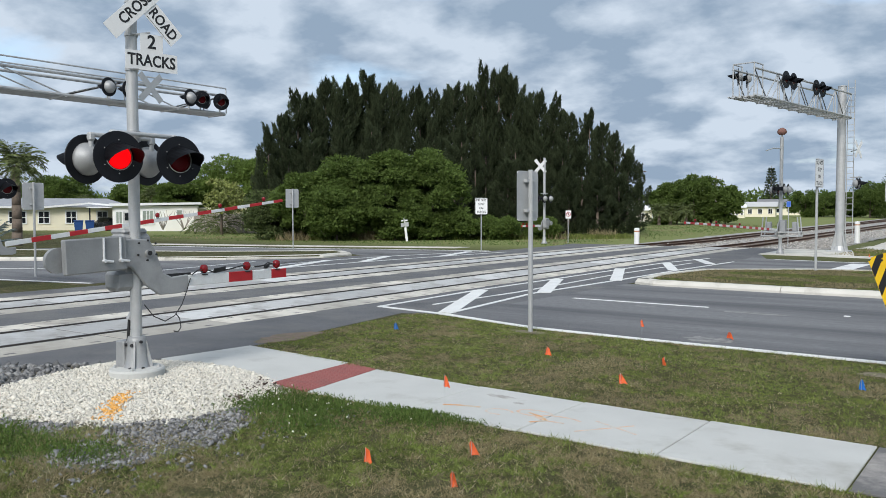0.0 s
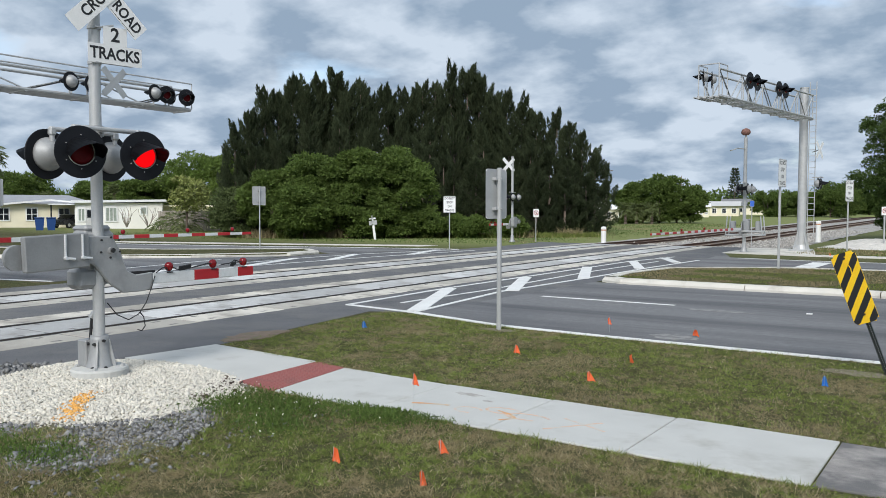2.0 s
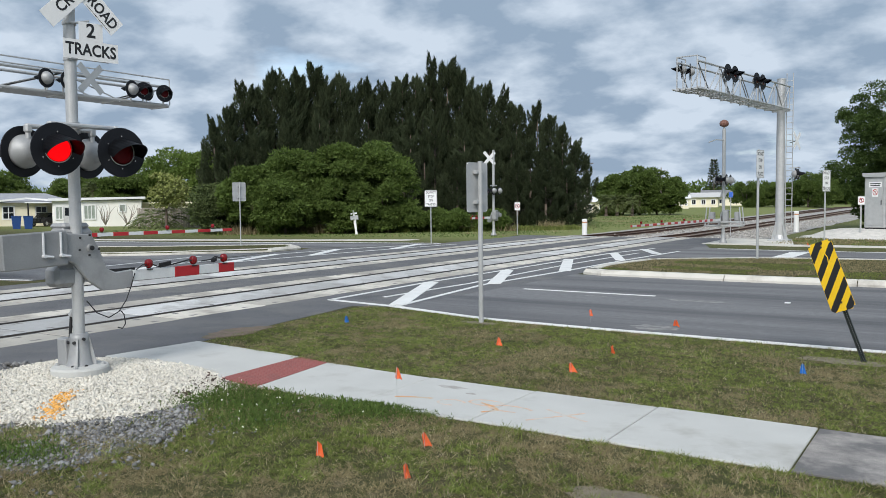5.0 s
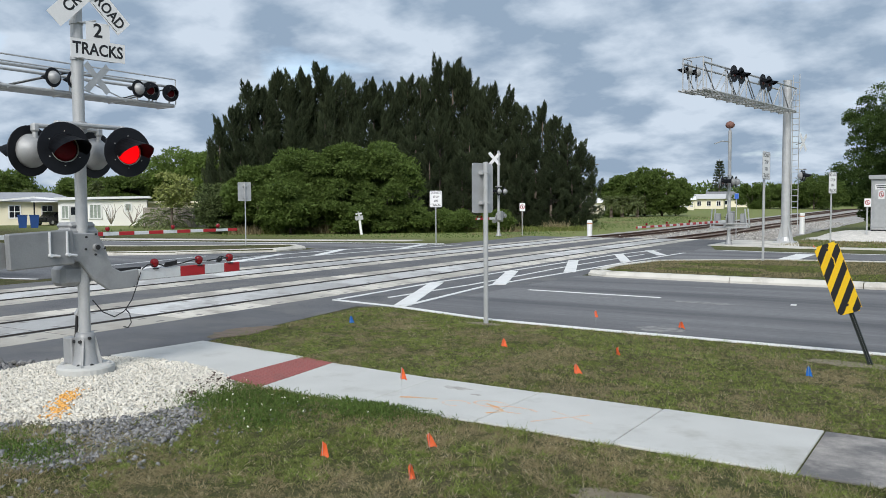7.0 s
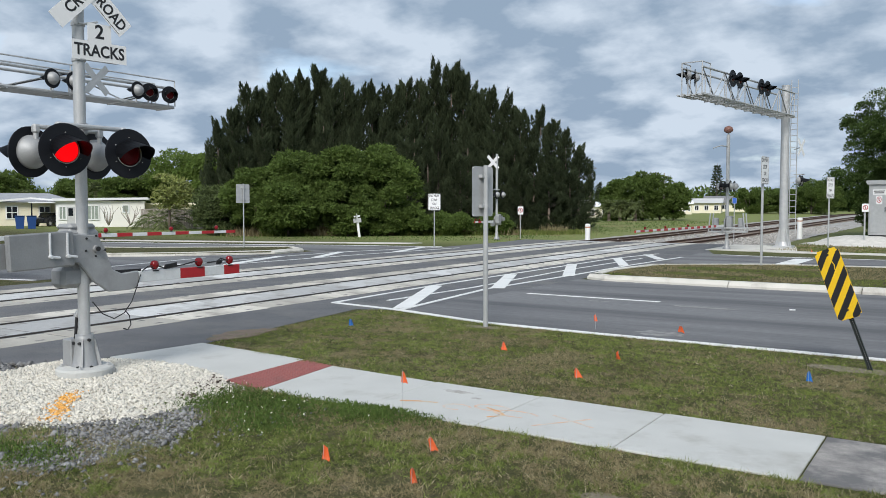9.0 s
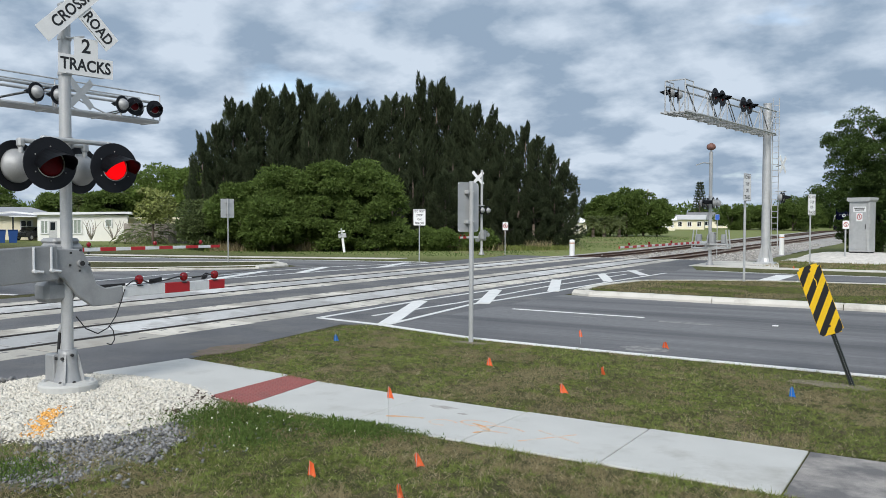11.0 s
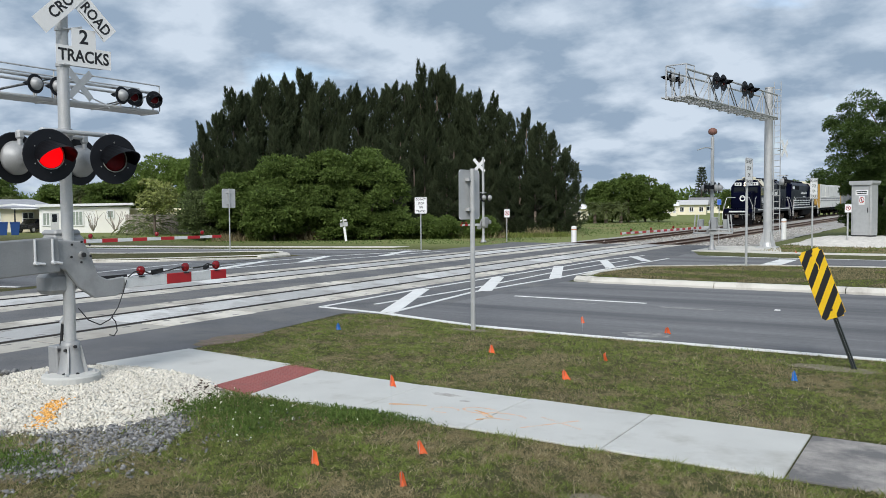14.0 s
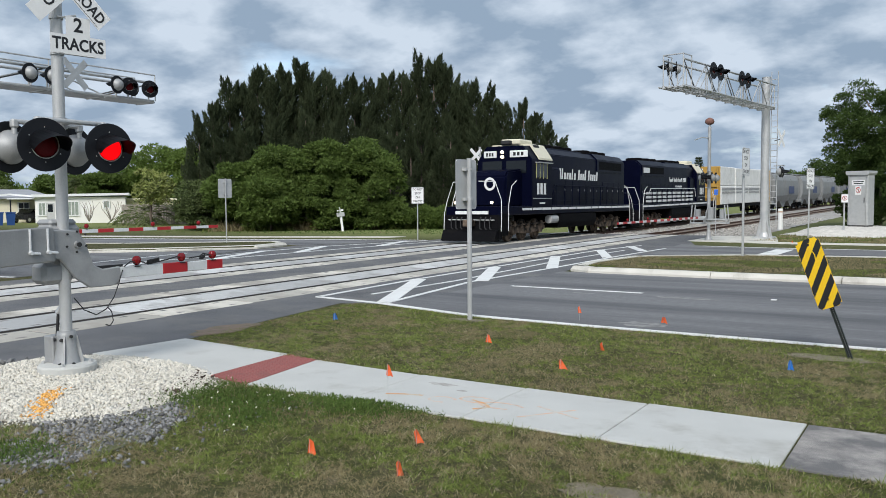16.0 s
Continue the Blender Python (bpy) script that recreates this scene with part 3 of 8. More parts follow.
def build_panels():
    for off, nm, mt in ((NEAR, "near", panel_mat), (FAR, "far", panel_warm)):
        deck = tagged(new("crossing_deck_" + nm), "concrete crossing panels flush with the rails", "crossing panels", kind="structure")
        bands = ((0.89, 1.73), (-0.67, 0.67), (-1.73, -0.89))
        for b, (a, c) in enumerate(bands):
            me = None
            for i in range(25):
                y = -10 + i * PANEL + (0.0 if b == 1 else 0.02)
                if me is None:
                    bm = bmesh.new()
                    box(bm, (a, 0.028, -0.15), (c, PANEL - 0.028, 0.006))
                    top = [e for e in bm.edges if all(v.co.z > 0 for v in e.verts)]
                    bmesh.ops.bevel(bm, geom=top, offset=0.01, segments=1, affect="EDGES")
                    for lx in np.linspace(a + 0.15, c - 0.15, 2):
                        for ly in (0.5, PANEL - 0.5):
                            box(bm, (lx - 0.05, ly - 0.09, 0.0), (lx + 0.05, ly + 0.09, 0.0075))
                    for f in bm.faces:
                        if f.calc_center_median().z > 0.0065 and f.calc_area() < 0.03:
                            f.material_index = 1
                    ob = part("panel", bm, [panel_warm if b != 1 else panel_mat, concrete_old], deck)
                    me = ob.data
                else:
                    ob = new("panel", me)
                    ob.parent = deck
                ob.matrix_basis = Matrix(((1, -0.045, 0, centre_x(y, off)), (0, 1, 0, y), (0, 0, 1, 0), (0, 0, 0, 1)))
        # dark rubber flangeways beside the rails
        for s in (-1, 1):
            for lo, hi in ((0.672, 0.742), (0.818, 0.888)):
                bm = bmesh.new()
                x0, x1 = s * lo, s * hi
                prism(bm, [(centre_x(-10, off) + x0, -10), (centre_x(-10, off) + x1, -10), (centre_x(50.5, off) + x1, 50.5), (centre_x(50.5, off) + x0, 50.5)], "z", -0.14, -0.014 if lo > 0.7 else -0.035)
                bmesh.ops.recalc_face_normals(bm, faces=bm.faces)
                part("flange_strip", bm, dark_rubber, deck, "dark rubber flangeway strip")


def build_ballast():
    ys = np.concatenate([np.arange(50.6, 130, 1.5), np.arange(130, 331, 6)])
    prof = ((-4.6, -0.30), (-2.4, -0.15), (2.4 + 5.35, -0.15), (5.0 + 5.35, -0.30))
    cols = []
    for u in np.linspace(0, 1, 26):
        x = -4.6 + u * (10.35 + 4.6)
        cols.append((x, float(np.interp(x, [p[0] for p in prof], [p[1] for p in prof]))))
    rng = np.random.default_rng(3)
    v = []
    for y in ys:
        for x, z in cols:
            v.append((centre_x(y) + x, y, float(rail_z(y)) + z + rng.normal(0, 0.02)))
    w = len(cols)
    i = (np.arange(len(ys) - 1)[:, None] * w + np.arange(w - 1)[None]).ravel()
    dirty = mat("dirty_ballast", (0.13, 0.105, 0.085), 0.95, 0, 2, 0.4, 1.0, 18, (0.2, 0.18, 0.155), 0.58)
    mid = np.tile([(abs(cols[j][0] + 0.3) < 1.5 or abs(cols[j][0] + 0.3 - 5.35) < 1.5) for j in range(w - 1)], len(ys) - 1)
    ob = mesh_from("ballast", np.array(v), np.stack([i, i + 1, i + w + 1, i + w], 1), [ballast_mat, dirty], None, mid.astype(int))
    tagged(ob, "grey and tan crushed stone railway ballast", "ballast", kind="structure")
    tie_mat = mat("concrete_tie", (0.16, 0.13, 0.105), 0.9, 0, 3, 0.3, 0.3, 50)
    for off in (FAR, NEAR):
        me = None
        for k in range(130):
            y = 51.0 + k * 0.62
            if me is None:
                bm = bmesh.new(); box(bm, (-1.3, -0.12, -0.2), (1.3, 0.12, 0.0), 0.02)
                ob = part("railway_tie", bm, tie_mat)
                me = ob.data
            else:
                ob = new("railway_tie", me)
            ob.matrix_world = pose(centre_x(y, off), y, float(rail_z(y)) - 0.135, 0, 0, math.degrees(0.045 - 0.0019 * max(0, min(y, 72) - 40)))
            tagged(ob, "grey concrete railway tie half sunk in ballast", "railway tie", "railway ties")


build_panels()
build_ballast()

# ---- signals, gates and signs ----


def lamp_unit(parent, at, face, lit=None, r=0.305, hood=True):
    """A flashing-light unit facing an angle (degrees from +x): black background disc, housing, lens, hood."""
    M = pose(*at, 0, 0, face) @ Matrix.Rotation(radians(90), 4, "Y")     # local z looks along the face direction
    bm = bmesh.new()
    lathe(bm, [(0.02, -0.012), (r, -0.012), (r + 0.004, -0.004), (r, 0.006), (0.02, 0.006)], 32, M)
    disc = part("background_disc", bm, black_paint, parent, "matt black round background disc", smooth=False)
    bm = bmesh.new()
    lathe(bm, [(0.205, -0.012), (0.205, -0.05), (0.19, -0.075), (0.165, -0.125), (0.13, -0.175), (0.085, -0.205), (0.02, -0.215)], 32, M)
    part("housing", bm, alum, disc, "grey cast aluminium lamp housing", smooth=True)
    bm = bmesh.new()
    lathe(bm, [(0.158, 0.004), (0.163, 0.016), (0.155, 0.02), (0.150, 0.006)], 28, M)
    part("lens_ring", bm, galv, disc, "thin bright lens ring")
    bm = bmesh.new()
    lathe(bm, [(0.150, 0.007), (0.11, 0.016), (0.05, 0.021), (0.005, 0.022)], 24, M)
    part("lens", bm, lens_dark, disc, "dark red unlit glass lens", smooth=True)
    for a in range(0, 360, 60):
        bm = bmesh.new()
        p = M @ Vector((0.2 * math.cos(radians(a)), 0.2 * math.sin(radians(a)), 0.008))
        ball(bm, p, 0.008, 1)
        part("screw", bm, galv, disc)
    if hood:
        bm = bmesh.new()
        n, rows = 14, []
        for depth, grow in ((0.006, 0.0), (0.45, 0.02)):
            row = []
            for i in range(n + 1):
                a = radians(-100 + 200 * i / n)
                up, sd = math.cos(a), math.sin(a)
                d = 0.006 + (depth - 0.006) * (0.35 + 0.65 * max(0.0, up + 0.15) / 1.15) if depth > 0.1 else depth
                rr = 0.175 + grow
                row.append((-up * rr + (0.105 * (d / 0.4) if depth > 0.1 else 0.0), sd * rr, d))
            rows.append(row)
        ra = [bm.verts.new(M @ Vector(p)) for p in rows[0]]
        rb = [bm.verts.new(M @ Vector(p)) for p in rows[1]]
        for i in range(n):
            bm.faces.new((ra[i], ra[i + 1], rb[i + 1], rb[i]))
        bmesh.ops.solidify(bm, geom=bm.faces[:], thickness=0.006)
        part("hood", bm, black_paint, disc, "black half-round lamp hood", smooth=False)
    if lit is not None:
        bm = bmesh.new()
        lathe(bm, [(0.146, 0.0), (0.108, 0.0085), (0.05, 0.0135), (0.005, 0.0145)], 24)
        glow = part("glowing_filter", bm, lens_lit, disc, "red lens glowing while the lamp flashes", smooth=True)
        FLASH.append((glow, M, lit))
    return disc


FLASH = []


def crossbuck(parent, at, face, lettered=True, back=False):
    """The X of two white blades; face: degrees from +x."""
    W = pose(*at, 0, 0, face) @ Matrix(((0, 0, 1, 0), (1, 0, 0, 0), (0, 1, 0, 0), (0, 0, 0, 1)))   # local x across, y up, z out
    for k, (ang, words) in enumerate(((45, (("CROSSING", 0.0),)), (-45, (("RAIL", -0.36), ("ROAD", 0.36))))):
        R = W @ Matrix.Translation((0, 0, 0.008 * (1 - k))) @ Matrix.Rotation(radians(ang), 4, "Z")
        bm = bmesh.new(); box(bm, (-0.62, -0.115, -0.002), (0.62, 0.115, 0.002), 0.0, R)
        blade = part("blade", bm, sign_white if not back else galv, parent, "white reflective crossbuck blade")
        if lettered:
            for wd, off in words:
                text_mesh(wd, 0.185, sign_black, blade, R @ Matrix.Translation((off, 0, 0.003)), bold=0.004, squeeze=0.95 if wd == "CROSSING" else 0.85)
            if k == 1:
                bm = bmesh.new(); box(bm, (0.16, -0.1, 0.002), (0.58, -0.094, 0.0035), 0, R)
                part("border_line", bm, sign_black, blade)
    return W


def gate_base(parent, r=0.085, top=4.9):
    """Foundation ring, flared cast pedestal with a junction box, and the mast itself."""
    bm = bmesh.new(); lathe(bm, [(0.02, 0.0), (0.34, 0.0), (0.34, 0.135), (0.325, 0.16), (0.22, 0.17), (0.02, 0.17)], 28)
    part("foundation_ring", bm, concrete, parent, "round grey concrete foundation", smooth=False)
    bm = bmesh.new(); lathe(bm, [(0.02, 0.08), (0.205, 0.08), (0.19, 0.11), (0.15, 0.2), (0.125, 0.34), (0.115, 0.5), (0.105, 0.56), (0.02, 0.56)], 20)
    part("pedestal", bm, alum, parent, "flared cast aluminium pedestal", smooth=True)
    for a in range(45, 360, 90):
        bm = bmesh.new()
        c, s = math.cos(radians(a)), math.sin(radians(a))
        prism(bm, [(0.10, 0.08), (0.215, 0.08), (0.205, 0.14), (0.125, 0.5), (0.10, 0.5)], "y", -0.012, 0.012)
        bmesh.ops.transform(bm, matrix=pose(0, 0, 0, 0, 0, a), verts=bm.verts)
        part("rib", bm, alum, parent)
        bm = bmesh.new(); rod(bm, (0.27 * c, 0.27 * s, 0.12), (0.27 * c, 0.27 * s, 0.2), 0.016, seg=6); rod(bm, (0.27 * c, 0.27 * s, 0.16), (0.27 * c, 0.27 * s, 0.185), 0.03, seg=6)
        part("anchor_bolt", bm, galv, parent)
    for a, z in ((-60, 0.17), (-10, 0.17), (-60, 0.46), (-10, 0.5), (-110, 0.46)):
        bm = bmesh.new(); c, s = math.cos(radians(a)), math.sin(radians(a))
        rr = 0.17 if z < 0.3 else 0.12
        rod(bm, (rr * c, rr * s, z), ((rr + 0.025) * c, (rr + 0.025) * s, z), 0.02, seg=8)
        part("bolt", bm, dark_rubber, parent, "dark hex bolt head")
    bm = bmesh.new(); rod(bm, (0, 0, 0.1), (0, 0, top), r, seg=24)
    part("mast", bm, galv, parent, "round grey aluminium mast", smooth=False)
    bm = bmesh.new(); lathe(bm, [(r + 0.004, top), (r + 0.004, top + 0.02), (0.03, top + 0.05), (0.005, top + 0.055)], 20)
    part("mast_cap", bm, galv, parent)


plate_grey = mat("dull_plate", (0.27, 0.277, 0.28), 0.55, 0.25, 3, 0.12, 0.02, 60, (0.22, 0.226, 0.23), 0.6)
bolt_bright = mat("bright_zinc", (0.72, 0.73, 0.74), 0.4, 0.3, 10, 0.1)


def gate_box(parent, z=1.5, out=1):
    """Gate mechanism case, main arm casting and counterweight; the arm reaches to +y*out."""
    o = out
    bm = bmesh.new(); box(bm, (-0.28, -0.20, z - 0.34), (0.02, 0.24, z + 0.30), 0.05)
    part("mechanism_case", bm, alum, parent, "bulky grey cast mechanism case", smooth=False)
    bm = bmesh.new(); box(bm, (-0.30, -0.17, z + 0.28), (0.0, 0.2, z + 0.36), 0.035)
    part("case_lid", bm, alum, parent)
    bm = bmesh.new(); box(bm, (-0.24, -0.3, z - 0.42), (0.04, 0.12, z - 0.16), 0.05)
    part("motor_cover", bm, alum, parent, "pale rounded motor cover", smooth=False)
    # arm casting on the road face: from the pivot down to the arm butt
    bm = bmesh.new()
    prism(bm, [(o * -0.42, z + 0.02), (o * -0.2, z + 0.24), (o * 0.14, z + 0.22), (o * 0.24, z + 0.05), (o * 0.34, z - 0.22), (o * 0.47, z - 0.28), (o * 0.72, z - 0.26), (o * 0.72, z - 0.46), (o * 0.60, z - 0.50), (o * 0.28, z - 0.50), (o * 0.08, z - 0.36), (o * -0.12, z - 0.12), (o * -0.36, z - 0.08)], "x", 0.055, 0.11)
    bmesh.ops.bevel(bm, geom=bm.edges[:], offset=0.012, segments=1, affect="EDGES")
    part("arm_casting", bm, alum, parent, "grey cast gate arm bracket")
    bm = bmesh.new(); rod(bm, (0.0, o * 0.11, z + 0.05), (0.15, o * 0.11, z + 0.05), 0.045, seg=16)
    part("pivot_boss", bm, alum, parent)
    bm = bmesh.new(); rod(bm, (0.15, o * 0.11, z + 0.05), (0.165, o * 0.11, z + 0.05), 0.03, seg=12)
    part("pivot_nut", bm, dark_rubber, parent)
    for dy, dz in ((-0.02, 0.13), (0.11, 0.16), (0.22, 0.12), (-0.03, -0.02), (0.23, -0.02), (0.1, -0.09)):
        bm = bmesh.new(); rod(bm, (0.11, o * dy + o * 0.0, z + 0.05 + dz), (0.125, o * dy, z + 0.05 + dz), 0.014, seg=6)
        part("bolt", bm, dark_rubber, parent)
    # counterweight: two thick plates on long bolts behind the pivot
    for x0, x1 in ((0.06, 0.10), (0.115, 0.15)):
        bm = bmesh.new()
        box(bm, (x0, min(o * -1.0, o * -0.2), z - 0.14), (x1, max(o * -1.0, o * -0.2), z + 0.28), 0.015)
        bmesh.ops.rotate(bm, verts=bm.verts, cent=(0, o * -0.2, z), matrix=Matrix.Rotation(radians(2.5 * o), 3, "X"))
        part("counterweight_plate", bm, plate_grey, parent, "flat dull grey counterweight plate")
    for dy in (-0.52, -0.30):
        bm = bmesh.new(); rod(bm, (0.16, o * dy, z - 0.02), (0.16, o * dy, z + 0.26), 0.014, seg=8)
        rod(bm, (0.13, o * dy, z - 0.02), (0.2, o * dy, z - 0.02), 0.022, seg=8); rod(bm, (0.16, o * dy, z - 0.02), (0.16, o * (dy + 0.12), z - 0.035), 0.016, seg=8)
        part("slot_bolt", bm, bolt_bright, parent, "bright bolt in the counterweight slot")
    bm = bmesh.new(); lathe(bm, [(0.02, -0.02), (0.15, -0.02), (0.15, 0.04), (0.02, 0.04)], 20, pose(0.0, o * -1.03, z, 0, 90, 0))
    part("counterweight_hub", bm, alum, parent)


def gate_arm(parent, length, first, lamps, depth=0.10, at=(0.09, 0, 0), name="gate_arm", out=1):
    """The striped arm along +y*out from its own origin: boards in turn white and red, with lamps and their cable."""
    arm = new(name)
    arm.parent = parent
    arm["label"] = "red and white striped gate arm with red lamps"
    arm.matrix_basis = pose(*at)
    for k, (a, b, red) in enumerate(first):
        bm = bmesh.new()
        d = depth * (1 - 0.35 * a / max(4, length))
        e = 0.004 if red else 0.0
        box(bm, (-0.02 - e, min(out * a, out * b), -d / 2 - e), (0.02 + e, max(out * a, out * b), d / 2 + e), 0.006)
        part("stripe", bm, gate_red if red else gate_white, arm, "red reflective stripe" if red else "white stripe")
    for y in lamps:
        bm = bmesh.new()
        lathe(bm, [(0.01, 0.01), (0.035, 0.015), (0.06, 0.045), (0.072, 0.09), (0.062, 0.135), (0.035, 0.158), (0.004, 0.163)], 14, pose(0, out * y, depth * 0.5) @ Matrix.Scale(0.8 if length < 4 else 1.1 if length < 12 else 0.7, 4))
        lp = part("gate_lamp", bm, gate_lens, arm, "round red glass gate lamp", smooth=True)
        bm = bmesh.new(); box(bm, (-0.04, out * y - 0.05, depth * 0.40), (0.04, out * y + 0.05, depth * 0.50), 0.01)
        part("lamp_clamp", bm, dark_rubber, lp, "black lamp clamp")
    return arm


def stripes(length, step, start_red=False, butt=0.0):
    out, a, red = [], butt, start_red
    while a < length - 0.02:
        b = min(length, a + step)
        out.append((a, b, red))
        a, red = b, not red
    return out


def near_signal():
    s = thing("crossing_signal", "grey railway crossing signal mast with red flashing lights and gate", "crossing signal", (-3.82, 5.23, 0.0), 0, "crossing signals")
    s.scale = (1.035,) * 3
    gate_base(s, 0.07, 4.75)
    bm = bmesh.new(); box(bm, (-0.26, -0.14, 0.16), (-0.08, 0.0, 0.5), 0.015)
    part("junction_box", bm, alum, s, "small grey junction box")
    bm = bmesh.new(); rod(bm, (-0.1, -0.06, 0.5), (-0.07, -0.05, 0.82), 0.018, seg=8)
    part("conduit", bm, dark_rubber, s, "black cable conduit")
    bm = bmesh.new(); rod(bm, (-0.08, -0.06, 0.78), (-0.05, -0.03, 0.85), 0.032, seg=12)
    part("conduit_clamp", bm, galv, s)
    # crossarms and lamps
    bm = bmesh.new(); lathe(bm, [(0.05, 3.03), (0.09, 3.03), (0.095, 3.10), (0.09, 3.16), (0.05, 3.16)], 20)
    part("crossarm_collar", bm, alum, s)
    for sx in (1, -1):
        bm = bmesh.new()
        tube(bm, [(sx * 0.06, 0, 3.10), (sx * 0.24, 0.0, 3.10)], 0.03)
        tube(bm, [(sx * 0.24, -0.45, 3.10), (sx * 0.24, 0.45, 3.10)], 0.03, 10)
        for y in (-0.425, 0.425):
            box(bm, (sx * 0.24 - 0.042, y - 0.042, 3.02), (sx * 0.24 + 0.042, y + 0.042, 3.13), 0.02)
            rod(bm, (sx * 0.24, y, 3.02), (sx * 0.24, y, 2.95), 0.03)
        part("crossarm", bm, galv, s, "pale pipe crossarm")
    lamp_unit(s, (0.36, -0.425, 2.80), -8, 0)
    lamp_unit(s, (0.36, 0.425, 2.80), -8, 1)
    lamp_unit(s, (-0.36, -0.425, 2.80), 188)
    lamp_unit(s, (-0.36, 0.425, 2.80), 188)
    # signs
    sx, sy = 0.12, 0.22
    W = crossbuck(s, (sx + 0.02, sy - 0.13, 4.78), -8)
    T = pose(sx, sy - 0.01, 4.045, 0, 0, -8) @ Matrix(((0, 0, 1, 0), (1, 0, 0, 0), (0, 1, 0, 0), (0, 0, 0, 1)))
    bm = bmesh.new()
    box(bm, (-0.345, -0.117, -0.002), (0.345, 0.117, 0.002), 0, T); box(bm, (-0.15, 0.1175, -0.0019), (0.15, 0.34, 0.0021), 0, T)
    plate = part("track_count_sign", bm, sign_white, s, "white sign plate reading two tracks")
    text_mesh("TRACKS", 0.20, sign_black, plate, T @ Matrix.Translation((0, 0, 0.003)), bold=0.005, squeeze=0.86)
    text_mesh("2", 0.235, sign_black, plate, T @ Matrix.Translation((0, 0.235, 0.003)), bold=0.005)
    for z in (3.93, 4.36):
        bm = bmesh.new()
        lathe(bm, [(0.05, z - 0.02), (0.082, z - 0.02), (0.082, z + 0.02), (0.05, z + 0.02)], 18)
        rod(bm, (0.085, -0.04, z), (0.1, 0.46 if z < 4 else 0.28, z + 0.01), 0.012, seg=6); rod(bm, (0.085, 0.02, z), (0.1, 0.2, z + 0.05), 0.012, seg=6)
        part("sign_bracket", bm, galv, s, "dark steel sign bracket")
    gate_box(s, 1.57)
    ar = [(0.0, 0.67, False), (0.67, 1.09, True), (1.09, 1.45, False), (1.45, 1.74, True)]
    gate_arm(s, 1.74, ar, (0.26, 1.0, 1.56), 0.14, (0.09, 0.72, 1.23))
    bm = bmesh.new(); box(bm, (0.03, 0.42, 1.24), (0.05, 0.80, 1.33))
    part("arm_splint", bm, dark_rubber, s, "dark arm splint")
    for pts, r in (([(0.11, 0.92, 1.33), (0.12, 1.0, 1.36), (0.11, 1.15, 1.31), (0.11, 1.3, 1.33), (0.11, 1.45, 1.35), (0.11, 1.62, 1.38), (0.11, 1.72, 1.36)], 0.009), ([(0.11, 1.85, 1.35), (0.11, 2.02, 1.36), (0.11, 2.1, 1.4), (0.11, 2.25, 1.36)], 0.009),
                   ([(0.12, 0.74, 1.26), (0.12, 0.68, 1.1), (0.12, 0.6, 0.92), (0.1, 0.5, 0.78), (0.09, 0.36, 0.72), (0.08, 0.2, 0.8), (0.06, 0.08, 0.96)], 0.007),
                   ([(0.1, 0.52, 0.80), (0.12, 0.56, 0.74), (0.12, 0.58, 0.62), (0.11, 0.54, 0.56), (0.1, 0.48, 0.58)], 0.007), ([(0.12, 0.76, 1.3), (0.13, 0.85, 1.36), (0.12, 0.92, 1.36)], 0.008)):
        bm = bmesh.new(); tube(bm, pts, r, 6)
        part("cable", bm, dark_rubber, s, "loose black cable")
    for y, w in ((1.12, 0.2), (2.02, 0.1)):
        for k in range(3):
            bm = bmesh.new()
            tube(bm, [(0.115 + 0.008 * k, y, 1.33 + 0.014 * k), (0.12, y + w * 0.5, 1.325 + 0.02 * k), (0.115, y + w, 1.35 + 0.014 * k)], 0.011, 6)
            part("cable_loop", bm, dark_rubber, s, "bundled black cable on the arm")
    return s


near_signal()


def far_gate(name_label, at, rz, out, length, mast_top, lamps_face, lampz=2.9, has_buck=True, arm_depth=0.11, step=0.42, bell=False, butt=0.8):
    s = thing("crossing_signal", name_label, "crossing signal", at, rz, "crossing signals")
    bm = bmesh.new(); lathe(bm, [(0.02, 0), (0.24, 0), (0.2, 0.06), (0.12, 0.25), (0.1, 0.5), (0.02, 0.5)], 14)
    part("pedestal", bm, alum, s, smooth=True)
    bm = bmesh.new(); rod(bm, (0, 0, 0.1), (0, 0, mast_top), 0.09, seg=14)
    part("mast", bm, galv, s, "round grey mast")
    bm = bmesh.new()
    tube(bm, [(0, -0.45, lampz + 0.36), (0, 0.45, lampz + 0.36)], 0.03)
    part("crossarm", bm, galv, s)
    for y in (-0.42, 0.42):
        lamp_unit(s, (0.25, y, lampz), lamps_face)
        lamp_unit(s, (-0.25, y, lampz), lamps_face + 180)
    if has_buck:
        crossbuck(s, (0.12, 0.35, mast_top - 0.6), lamps_face if rz == 0 else 150, lettered=False)
    gate_box(s, 1.45, out)
    arm = gate_arm(s, length, [(0, butt, False)] + stripes(length, step, True, butt), (length * 0.475, length * 0.72, length * 0.913), arm_depth, (0.09, 0.4 * out, 1.28), out=out)
    if bell:
        bm = bmesh.new(); lathe(bm, [(0.01, mast_top + 0.12), (0.12, mast_top + 0.13), (0.22, mast_top + 0.2), (0.25, mast_top + 0.3), (0.2, mast_top + 0.42), (0.06, mast_top + 0.5), (0.01, mast_top + 0.5)], 16)
        part("bell", bm, mat("rusty_bell", (0.22, 0.11, 0.085), 0.7, 0.2, 8, 0.3), s, "rust-brown round crossing bell", smooth=True)
        bm = bmesh.new(); rod(bm, (0, 0, mast_top), (0, 0, mast_top + 0.15), 0.05)
        part("bell_neck", bm, galv, s)
    return s, arm


